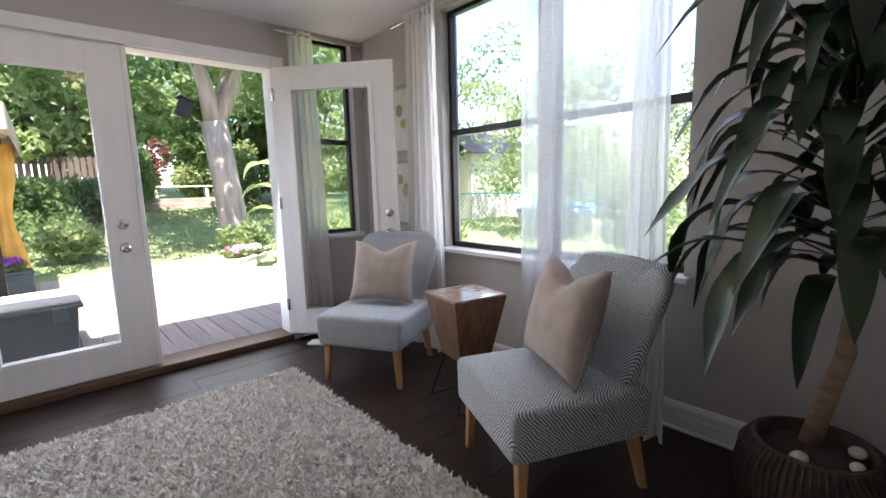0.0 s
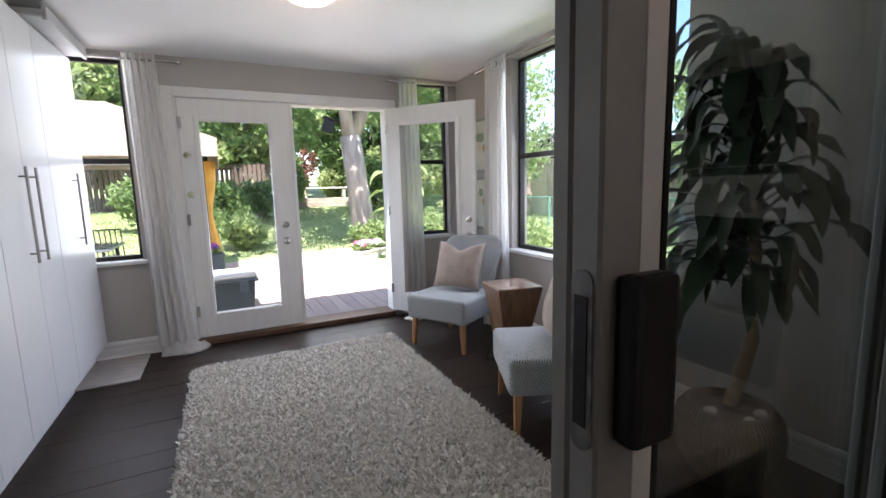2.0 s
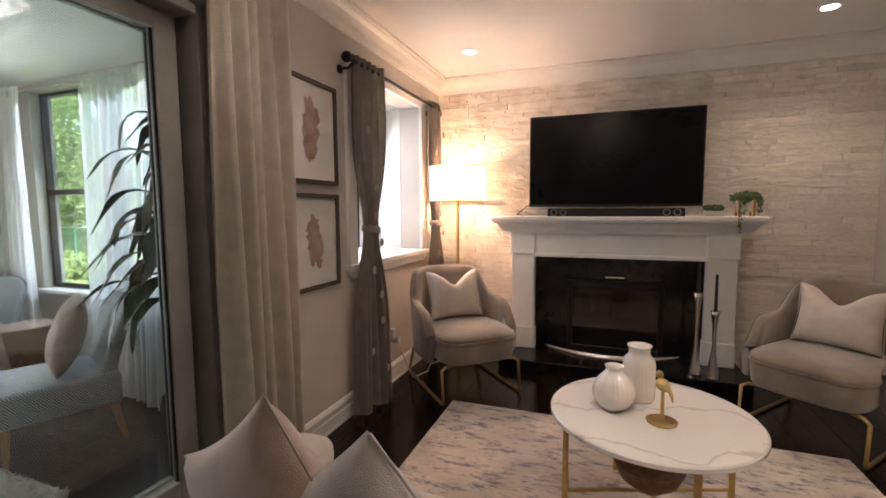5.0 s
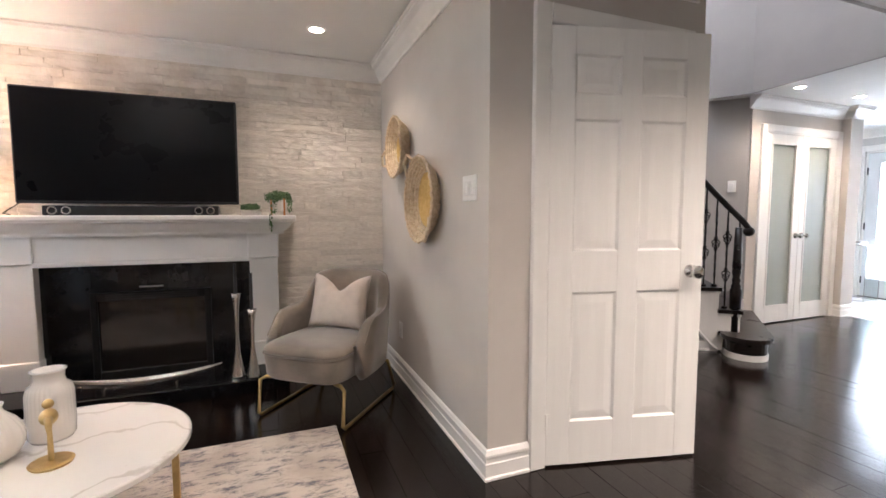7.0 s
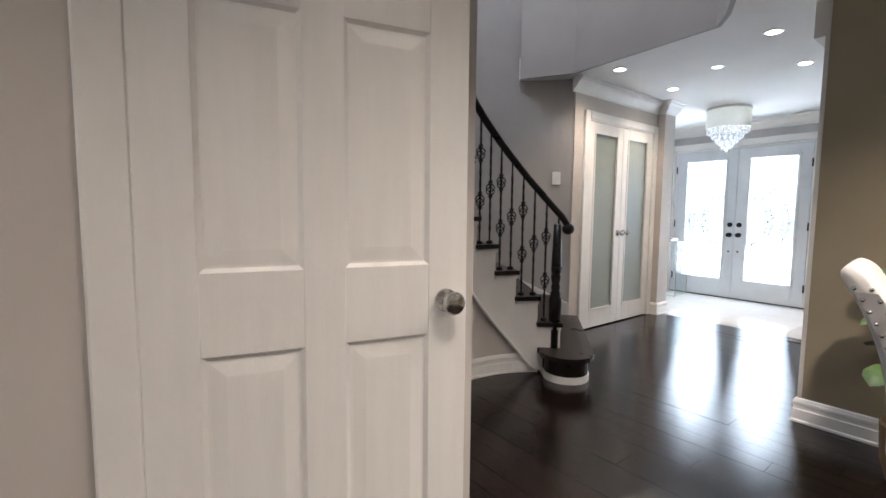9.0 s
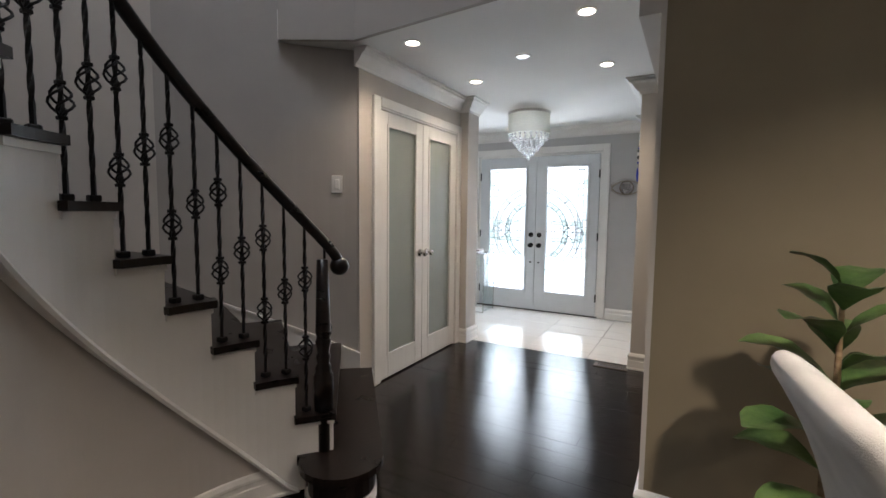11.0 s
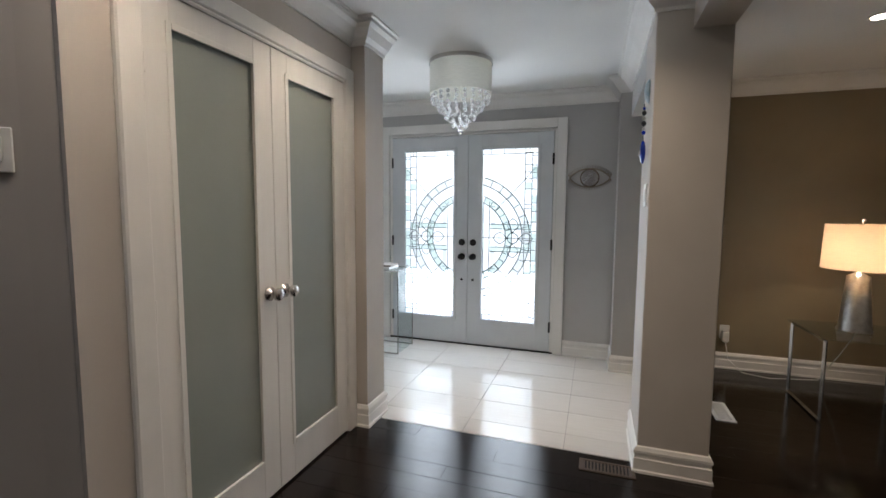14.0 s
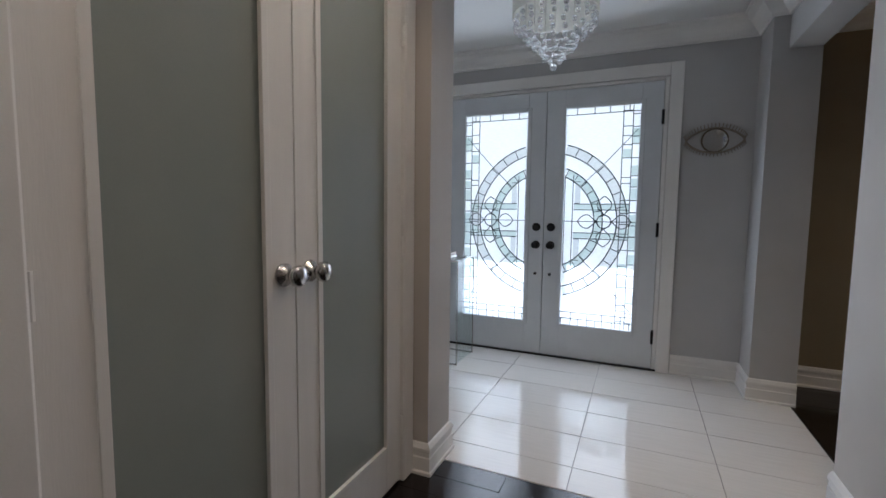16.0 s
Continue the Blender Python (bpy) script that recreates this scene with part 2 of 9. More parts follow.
def lathe(bm, prof, c=(0, 0, 0), seg=28, closed=False):
    """Turn a profile of (radius, height) about a vertical axis."""
    c = Vector(c)
    rings = []
    for r, z in prof:
        if r < 1e-5:
            rings.append([bm.verts.new(c + Vector((0, 0, z)))])
        else:
            rings.append([bm.verts.new(c + Vector((r * math.cos(2 * math.pi * i / seg), r * math.sin(2 * math.pi * i / seg), z))) for i in range(seg)])
    for a, b in zip(rings, rings[1:]):
        for i in range(seg):
            j = (i + 1) % seg
            if len(a) == 1 and len(b) > 1:
                bm.faces.new((a[0], b[i], b[j]))
            elif len(b) == 1 and len(a) > 1:
                bm.faces.new((a[i], a[j], b[0]))
            elif len(a) > 1:
                bm.faces.new((a[i], a[j], b[j], b[i]))
    return bm


def tube(bm, pts, rad, seg=8, flat=None):
    """A round bar along a line of points; rad is one radius or one for each point."""
    pts = [Vector(p) for p in pts]
    rings = []
    up = Vector((0, 0, 1))
    for i, p in enumerate(pts):
        d = (pts[min(i + 1, len(pts) - 1)] - pts[max(i - 1, 0)]).normalized()
        s = d.cross(up)
        if s.length < 0.05:
            s = d.cross(Vector((1, 0, 0)))
        s.normalize()
        t = s.cross(d)
        r = rad[i] if isinstance(rad, (list, tuple)) else rad
        a, b = (r, r) if not flat else (r, r * flat)
        rings.append([bm.verts.new(p + s * a * math.cos(2 * math.pi * k / seg) + t * b * math.sin(2 * math.pi * k / seg)) for k in range(seg)])
    for a, b in zip(rings, rings[1:]):
        for k in range(seg):
            bm.faces.new((a[k], a[(k + 1) % seg], b[(k + 1) % seg], b[k]))
    bm.faces.new(rings[0])
    bm.faces.new(rings[-1][::-1])
    return bm


def prism(bm, poly, z0, z1):
    lo = [bm.verts.new((x, y, z0)) for x, y in poly]
    hi = [bm.verts.new((x, y, z1)) for x, y in poly]
    bm.faces.new(lo[::-1])
    bm.faces.new(hi)
    for i in range(len(poly)):
        j = (i + 1) % len(poly)
        bm.faces.new((lo[i], lo[j], hi[j], hi[i]))
    return bm


def profile_run(bm, line, prof):
    """Sweep a profile of (out, up) along a level line; out is to the line's left. Corners are mitred."""
    line = [Vector(p) for p in line]
    rings = []
    for i, p in enumerate(line):
        n = Vector((0, 0, 0))
        dirs = []
        if i > 0:
            dirs.append((p - line[i - 1]).normalized())
        if i < len(line) - 1:
            dirs.append((line[i + 1] - p).normalized())
        ns = [Vector((-d.y, d.x, 0)) for d in dirs]
        n = sum(ns, Vector())
        n = n / max(n.length_squared, 1e-6) * len(ns) if len(ns) == 1 else n * (2 / max((n.length_squared), 0.3))
        rings.append([bm.verts.new(p + n * o + Vector((0, 0, u))) for o, u in prof])
    k = len(prof)
    for a, b in zip(rings, rings[1:]):
        for i in range(k):
            bm.faces.new((a[i], a[(i + 1) % k], b[(i + 1) % k], b[i]))
    bm.faces.new(rings[0][::-1])
    bm.faces.new(rings[-1])
    return bm


def leaves(name, blobs, n, size, material, parent=None, seed=1, flat=0.4):
    """Many small folded leaves scattered through ellipsoids (x, y, z, rx, ry, rz)."""
    rs = np.random.RandomState(seed)
    vol = np.array([b[3] * b[4] * b[5] for b in blobs]) ** 0.75
    idx = rs.choice(len(blobs), n, p=vol / vol.sum())
    bl = np.array(blobs)[idx]
    d = rs.normal(size=(n, 3))
    d /= np.linalg.norm(d, axis=1)[:, None]
    c = bl[:, :3] + d * (rs.uniform(0.25, 1.08, n) ** 0.5)[:, None] * bl[:, 3:]
    a = rs.normal(size=(n, 3))
    a /= np.linalg.norm(a, axis=1)[:, None]
    b = np.cross(a, rs.normal(size=(n, 3)) + np.array([0, 0, 0.6]))
    b /= np.linalg.norm(b, axis=1)[:, None]
    s = size * rs.uniform(0.6, 1.3, n)[:, None]
    up = np.cross(a, b) * s * 0.25
    v = np.stack([c - a * s, c - b * s * 0.55 + up, c + a * s, c + b * s * 0.55 + up], 1).reshape(-1, 3)
    k = (np.arange(n) * 4).tolist()
    me = bpy.data.meshes.new(name)
    me.from_pydata(v.tolist(), [], [f for q in k for f in ((q, q + 1, q + 2), (q, q + 2, q + 3))])
    me.materials.append(material)
    ob = new(name, me)
    ob.parent = parent
    return ob


BASE = [(0, 0), (0.022, 0), (0.022, 0.012), (0.016, 0.018), (0.016, 0.075), (0.012, 0.08), (0.012, 0.10), (0.017, 0.105), (0.017, 0.118), (0.008, 0.135), (0, 0.14)]
CROWN = [(0, 0), (0, -0.12), (0.012, -0.12), (0.016, -0.105), (0.04, -0.085), (0.07, -0.045), (0.095, -0.03), (0.10, -0.015), (0.115, -0.012), (0.115, 0)]
CASING = 0.085


def structure(name, boxes, material, bev=0.0, label=""):
    bm = bmesh.new()
    for b in boxes:
        box(bm, *b, bev=bev)
    ob = link(name, bm, material)
    return tagged(ob, label, kind="structure")


def run(name, lines, prof, material):
    bm = bmesh.new()
    for ln in lines:
        profile_run(bm, ln, prof)
    return tagged(link(name, bm, material), kind="structure")


def wall_with(name, axis, a0, a1, lo, hi, z0, z1, holes, material):
    """A wall of thickness a0..a1 across axis, running lo..hi, with openings (lo, hi, z0, z1)."""
    cells, cur = [], lo
    for h0, h1, b0, b1 in sorted(holes):
        if h0 > cur:
            cells.append((cur, h0, z0, z1))
        if b0 > z0:
            cells.append((h0, h1, z0, b0))
        if b1 < z1:
            cells.append((h0, h1, b1, z1))
        cur = h1
    if cur < hi:
        cells.append((cur, hi, z0, z1))
    bx = [(a0, a1, s, e, b, t) if axis == "x" else (s, e, a0, a1, b, t) for s, e, b, t in cells]
    return structure(name, bx, material)


# ---- structure ----
SF = -0.15          # sunroom floor
CL = 2.41           # ceiling of the main floor
SC = lambda y: 2.27 + 0.03 * (3.46 - y)

wall_with("wall_sunroom_north", "y", 3.46, 3.62, -1.80, 2.36, -0.45, 2.50, [(-1.50, -0.74, 0.64, 2.22), (-0.42, 1.42, -0.10, 1.965), (1.62, 2.10, 0.66, 2.24)], PAINT_SUN)
wall_with("wall_sunroom_east", "x", 2.20, 2.36, -0.45, 3.46, -0.45, 2.62, [(0.80, 1.56, 0.60, 2.24), (1.62, 2.44, 0.60, 2.24)], PAINT_SUN)
structure("wall_sunroom_west", [(-1.95, -1.80, -0.45, 3.62, -0.45, 2.62)], PAINT_SUN)
wall_with("wall_between_rooms", "y", -0.62, -0.45, -3.35, 3.85, -0.45, 2.75, [(-0.50, 1.18, -0.02, 2.03), (2.22, 3.24, 0.93, 2.08)], PAINT_GREIGE)
bm = bmesh.new()
for v in [(-1.95, 3.62), (2.36, 3.62), (2.36, -0.46), (-1.95, -0.46)]:
    bm.verts.new((*v, SC(v[1])))
bm.verts.ensure_lookup_table()
f = bm.faces.new(bm.verts[:])
ex = bmesh.ops.extrude_face_region(bm, geom=[f])
bmesh.ops.translate(bm, verts=[v for v in ex["geom"] if isinstance(v, bmesh.types.BMVert)], vec=(0, 0, 0.2))
tagged(link("ceiling_sunroom", bm, CEIL), kind="structure")
# frame and roof opening of an added, unseen skylight for the stairwell lamp
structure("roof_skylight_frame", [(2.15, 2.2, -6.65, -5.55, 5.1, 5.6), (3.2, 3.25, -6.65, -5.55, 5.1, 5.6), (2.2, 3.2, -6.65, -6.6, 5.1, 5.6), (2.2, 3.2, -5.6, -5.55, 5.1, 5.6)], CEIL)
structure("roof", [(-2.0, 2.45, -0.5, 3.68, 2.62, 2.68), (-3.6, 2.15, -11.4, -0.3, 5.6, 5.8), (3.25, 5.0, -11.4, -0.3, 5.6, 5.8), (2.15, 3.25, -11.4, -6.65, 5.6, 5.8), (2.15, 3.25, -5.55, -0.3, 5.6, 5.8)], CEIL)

structure("wall_living_east", [(3.72, 3.88, -3.95, -0.45, -0.2, 2.75)], PAINT_GREIGE)
structure("wall_living_south", [(1.74, 3.72, -3.96, -3.81, -0.2, 2.75)], PAINT_GREIGE)
wall_with("wall_hall_door", "x", 1.74, 1.86, -5.06, -3.96, -0.2, 2.75, [(-4.885, -4.105, -0.1, 2.045)], PAINT_GREIGE)
structure("wall_closet_back", [(2.5, 2.6, -5.0, -3.96, -0.2, 2.75)], PAINT_GREIGE)
structure("wall_far_west", [(-3.45, -3.30, -11.3, -0.45, -0.2, 2.75)], PAINT_GREIGE)
structure("wall_dining", [(-3.3, 1.29, -7.40, -7.16, -0.2, 2.75)], PAINT_TAUPE)
structure("wall_dining_end", [(1.29, 1.31, -7.403, -7.157, -0.2, 2.60)], PAINT_GREIGE)
wall_with("wall_closet", "x", 3.21, 3.33, -9.13, -7.60, -0.2, 2.75, [(-9.035, -7.825, -0.1, 2.075)], PAINT_GREIGE)
structure("wall_closet_inside", [(3.95, 4.05, -9.13, -7.60, -0.2, 2.75), (3.33, 3.95, -7.66, -7.60, -0.2, 2.75)], PAINT_GREIGE)
structure("wall_foyer_stub", [(3.12, 4.5, -9.36, -9.13, -0.2, 2.75)], PAINT_GREIGE)
structure("wall_foyer_east", [(4.35, 4.5, -11.15, -9.36, -0.2, 2.75)], PAINT_FOYER)
wall_with("wall_front", "y", -11.15, -10.98, 1.42, 4.5, -0.2, 2.75, [(2.17, 3.85, -0.1, 2.10)], PAINT_FOYER)
structure("wall_front_room", [(-3.45, 1.42, -11.25, -11.10, -0.2, 2.75)], PAINT_TAUPE)
structure("wall_foyer_return", [(1.42, 1.66, -10.98, -10.68, -0.2, 2.75)], PAINT_FOYER)
structure("header_foyer", [(1.42, 1.578, -10.68, -9.62, 2.10, 2.75)], PAINT_FOYER)
structure("pillar", [(1.25, 1.578, -9.62, -9.18, -0.2, 2.75)], PAINT_GREIGE, 0.004)
structure("beam", [(1.25, 1.42, -9.18, -7.40, 2.20, 2.75)], PAINT_GREIGE)

VOID = [(1.86, -5.0), (1.66, -5.3), (1.60, -5.8), (1.60, -6.6), (1.69, -7.0), (1.79, -7.20), (1.91, -7.36), (3.12, -7.47), (3.56, -7.235)]
bm = bmesh.new()
prism(bm, [(-3.3, -0.62), (-3.3, -5.0)] + VOID[:1] + [(1.86, -3.9), (3.75, -3.9), (3.75, -0.62)], CL - 0.01, CL + 0.2)
tagged(link("ceiling_living", bm, CEIL), kind="structure")
bm = bmesh.new()
prism(bm, [(-3.3, -5.0)] + [(-3.3, -11.2), (4.45, -11.2), (4.45, -7.30)] + VOID[::-1], CL, CL + 0.2)
tagged(link("ceiling_hall", bm, CEIL), kind="structure")
bm = bmesh.new()
o = [Vector((x, y)) for x, y in VOID]
for a, b in zip(o, o[1:]):
    d = (b - a).normalized()
    nn = Vector((-d.y, d.x)) * 0.03
    prism(bm, [a, b, b + nn, a + nn], CL - 0.002, 5.0)
tagged(link("wall_stairwell_fascia", bm, PAINT_GREY), kind="structure")
# ceiling is left open below the added skylight
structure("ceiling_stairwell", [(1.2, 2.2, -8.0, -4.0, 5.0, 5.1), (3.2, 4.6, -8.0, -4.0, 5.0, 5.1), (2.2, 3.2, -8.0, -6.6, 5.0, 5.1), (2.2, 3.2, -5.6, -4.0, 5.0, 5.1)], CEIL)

# stairwell: outer wall and the wall under the flight, both round one centre
SCX, SCY, RI, RO, RISE, STEP, A0 = 2.05, -6.07, 0.80, 1.93, 0.19, 12.0, -49.0


def polar(r, deg):
    return SCX + r * math.cos(radians(deg)), SCY + r * math.sin(radians(deg))


def arc_wall(bm, r0, r1, a0, a1, z0, z1, n=40, tops=None):
    for i in range(n):
        p, q = a0 + (a1 - a0) * i / n, a0 + (a1 - a0) * (i + 1) / n
        quad = [polar(r0, p), polar(r0, q), polar(r1, q), polar(r1, p)]
        if tops:
            lo = [bm.verts.new((x, y, z0)) for x, y in quad]
            hi = [bm.verts.new((quad[k][0], quad[k][1], tops(p if k in (0, 3) else q))) for k in range(4)]
            bm.faces.new(lo[::-1]), bm.faces.new(hi)
            for k in range(4):
                bm.faces.new((lo[k], lo[(k + 1) % 4], hi[(k + 1) % 4], hi[k]))
        else:
            prism(bm, quad, z0, z1)
    bmesh.ops.remove_doubles(bm, verts=bm.verts, dist=0.0005)


bm = bmesh.new()
arc_wall(bm, RO, RO + 0.12, -53.0, 72, -0.2, 5.0)
tagged(link("wall_stairwell", bm, PAINT_GREY), kind="structure")
SOFFIT = lambda a: max(0.02, (a + 38.0) / STEP * RISE - 0.03)
bm = bmesh.new()
arc_wall(bm, RI + 0.035, RI + 0.10, -37, 83, -0.2, 0, 42, lambda a: SOFFIT(a) + 0.05)
tagged(link("wall_under_stair", bm, PAINT_GREIGE), kind="structure")
bm = bmesh.new()
prism(bm, [(1.87, -4.98), (1.82, -5.03), polar(RI + 0.04, 83), polar(RI + 0.10, 81)], -0.2, 5.0)
prism(bm, [(1.86, -4.0), (1.86, -5.06), (1.74, -5.06), (1.74, -4.0)], 2.76, 5.0)
prism(bm, [(1.86, -4.1), (2.72, -4.1), (2.72, -4.24), (1.86, -4.24)], 2.76, 5.0)
tagged(link("wall_stair_side", bm, PAINT_GREY), kind="structure")

# floors (bases; the boards and tiles are laid last)
floor_sun = structure("floor_sunroom", [(-1.80, 2.20, -0.62, 3.46, -0.40, SF - 0.012)], JOINT)
bm = bmesh.new()
prism(bm, [(-3.3, -0.615), (-3.3, -11.1), (1.44, -11.1), (1.44, -9.26), (4.4, -9.26), (4.4, -0.615)], -0.30, -0.012)
floor_main = tagged(link("floor_main", bm, JOINT), kind="structure")
floor_foyer = structure("floor_foyer", [(1.444, 4.4, -10.98, -9.264, -0.30, -0.006)], GROUT)
structure("sliding_door_sill", [(-0.50, 1.18, -0.64, -0.43, -0.30, 0.022)], mat("aluminium_sill", (0.55, 0.54, 0.52), None, 20, 0.35, 0.8), 0.004)

# baseboards and crowns
B = lambda z, *p: [(x, y, z) for x, y in p]
run("baseboard_sunroom", [B(SF, (-0.51, 3.46), (-1.80, 3.46)), B(SF, (2.20, 3.46), (1.51, 3.46)), B(SF, (2.20, -0.45), (2.20, 3.46)), B(SF, (1.27, -0.45), (2.2, -0.45))], BASE, TRIM)
run("baseboard_living", [B(0, (3.68, -0.62), (1.28, -0.62)), B(0, (3.72, -3.81), (3.72, -2.95)), B(0, (1.74, -4.02), (1.74, -3.81), (3.72, -3.81)), B(0, (1.74, -5.06), (1.74, -4.965))], BASE, TRIM)
run("baseboard_hall", [B(0, (-3.3, -7.16), (1.31, -7.16), (1.31, -7.40), (-3.3, -7.40)), B(0, (3.21, -7.74), (3.21, -7.60)), B(0, (4.35, -9.36), (3.12, -9.36), (3.12, -9.13), (3.21, -9.13)),
    B(0, (1.25, -9.62), (1.25, -9.18), (1.578, -9.18), (1.578, -9.62)), B(0, (2.08, -10.98), (1.66, -10.98), (1.66, -10.68), (1.42, -10.68))[::-1], B(0, (3.94, -10.98), (4.35, -10.98), (4.35, -9.36)), B(0, (-3.3, -11.1), (1.42, -11.1))], BASE, TRIM)
bm = bmesh.new()
for a in range(-37, 80, 4):
    profile_run(bm, [(*polar(RI + 0.036, a + 4), 0), (*polar(RI + 0.036, a), 0)][::-1], BASE)
tagged(link("baseboard_stair", bm, TRIM), kind="structure")
run("crown_living", [B(CL - 0.012, (3.70, -0.62), (1.0, -0.62), (-3.3, -0.62)), B(CL - 0.012, (3.70, -3.81), (3.70, -0.62)), B(CL - 0.012, (1.74, -5.0), (1.74, -3.81), (3.70, -3.81))], CROWN, TRIM)
run("crown_hall", [B(CL, (3.12, -9.36), (3.12, -9.13), (3.21, -9.13), (3.21, -7.55)), B(CL, (1.66, -10.98), (4.35, -10.98), (4.35, -9.36), (3.12, -9.36)), B(CL, (1.42, -9.18), (1.578, -9.18), (1.578, -10.68), (1.66, -10.68), (1.66, -10.98)),
    B(CL, (-3.3, -11.1), (1.42, -11.1))], CROWN, TRIM)

# ---- materials of the things ----
SHEER = sheer("white_sheer_voile", (0.80, 0.81, 0.82), 0.46)
SHEERW = sheer("white_linen_voile", (0.90, 0.885, 0.86), 0.14)
RUGW = mat("cream_shag_pile", (0.78, 0.745, 0.69), (0.66, 0.62, 0.56), 25, 0.95, bump=0.8, bscale=180, sheen=0.2, rand=0.09)
OAK = mat("light_oak_leg", (0.48, 0.26, 0.11), (0.40, 0.20, 0.08), 6, 0.45, bump=0.1, bscale=60, stretch=(6, 6, 1))
WALNUT = mat("walnut_veneer", (0.20, 0.105, 0.052), (0.13, 0.066, 0.032), 5, 0.4, bump=0.1, bscale=60, stretch=(8, 8, 1))
PILLOWT = mat("taupe_linen", (0.42, 0.34, 0.29), (0.36, 0.29, 0.245), 12, 0.95, bump=0.5, bscale=420, sheen=0.2)
CLOSETW = mat("white_lacquer_front", (0.70, 0.70, 0.71), (0.67, 0.67, 0.685), 2, 0.3)
LEAFD = mat("dracaena_leaf", (0.008, 0.022, 0.0065), (0.018, 0.044, 0.011), 7, 0.34, bump=0.15, bscale=90, stretch=(1, 1, 1))
CANE = mat("dracaena_cane", (0.36, 0.24, 0.14), (0.24, 0.15, 0.08), 14, 0.8, bump=0.5, bscale=80, stretch=(1, 1, 4))
WICKER = mat("dark_woven_willow", (0.028, 0.018, 0.012), (0.06, 0.038, 0.024), 30, 0.7, bump=0.4, bscale=200)
SOIL = mat("potting_soil", (0.02, 0.014, 0.01), (0.05, 0.035, 0.025), 60, 0.95, bump=0.8, bscale=200)
PEBBLE = mat("white_pebble", (0.6, 0.57, 0.52), None, 20, 0.7)
OPAL = glow("opal_glass_lit", (1.0, 0.70, 0.40), 0.75)
DECK = mat("brown_deck_board", (0.46, 0.35, 0.29), (0.38, 0.285, 0.235), 5, 0.75, bump=0.3, bscale=40, rand=0.10, stretch=(6, 0.8, 1))
GRASS = mat("lawn", (0.185, 0.235, 0.09), (0.26, 0.29, 0.13), 0.9, 0.95, bump=0.8, bscale=60, fine=0.6)
LEAF1 = leafy(mat("maple_leaves", (0.10, 0.16, 0.05), (0.17, 0.23, 0.085), 1.2, 0.6, fine=0.6))
LEAF2 = leafy(mat("light_shrub_leaves", (0.17, 0.23, 0.085), (0.28, 0.33, 0.14), 1.6, 0.6, fine=0.6))
LEAF3 = leafy(mat("purple_leaves", (0.13, 0.045, 0.04), (0.20, 0.09, 0.06), 1.6, 0.6))
BARK = mat("grey_maple_bark", (0.34, 0.28, 0.235), (0.23, 0.185, 0.155), 3, 0.9, bump=0.7, bscale=25, stretch=(3, 3, 0.6))
FENCE = mat("weathered_cedar", (0.125, 0.09, 0.068), (0.085, 0.06, 0.045), 3, 0.85, bump=0.3, bscale=30, rand=0.2, stretch=(5, 5, 0.7))
YELLOW = mat("amber_outdoor_fabric", (0.62, 0.36, 0.075), (0.54, 0.30, 0.055), 4, 0.85)
CANVAS = mat("beige_canopy_canvas", (0.40, 0.36, 0.28), (0.33, 0.295, 0.23), 2, 0.85)
GREYPLASTIC = mat("grey_green_resin", (0.075, 0.095, 0.095), (0.095, 0.115, 0.112), 6, 0.55, bump=0.1)
CREAMLID = mat("cream_resin_lid", (0.62, 0.57, 0.48), None, 6, 0.5)
TIMBER = mat("weathered_timber", (0.34, 0.28, 0.22), (0.25, 0.20, 0.16), 3, 0.85, bump=0.3, bscale=30)
PINK = mat("pink_petals", (0.62, 0.09, 0.30), (0.75, 0.25, 0.45), 8, 0.6)
PURPLE = mat("purple_petals", (0.20, 0.05, 0.45), (0.32, 0.12, 0.55), 8, 0.6)
WHITEPETAL = mat("white_petals", (0.75, 0.72, 0.68), None, 8, 0.6)
POOLBLUE = mat("blue_pool_cover", (0.08, 0.26, 0.55), (0.11, 0.32, 0.62), 2, 0.5)
GALV = mat("green_chain_link", (0.10, 0.26, 0.19), None, 20, 0.5, 0.3)


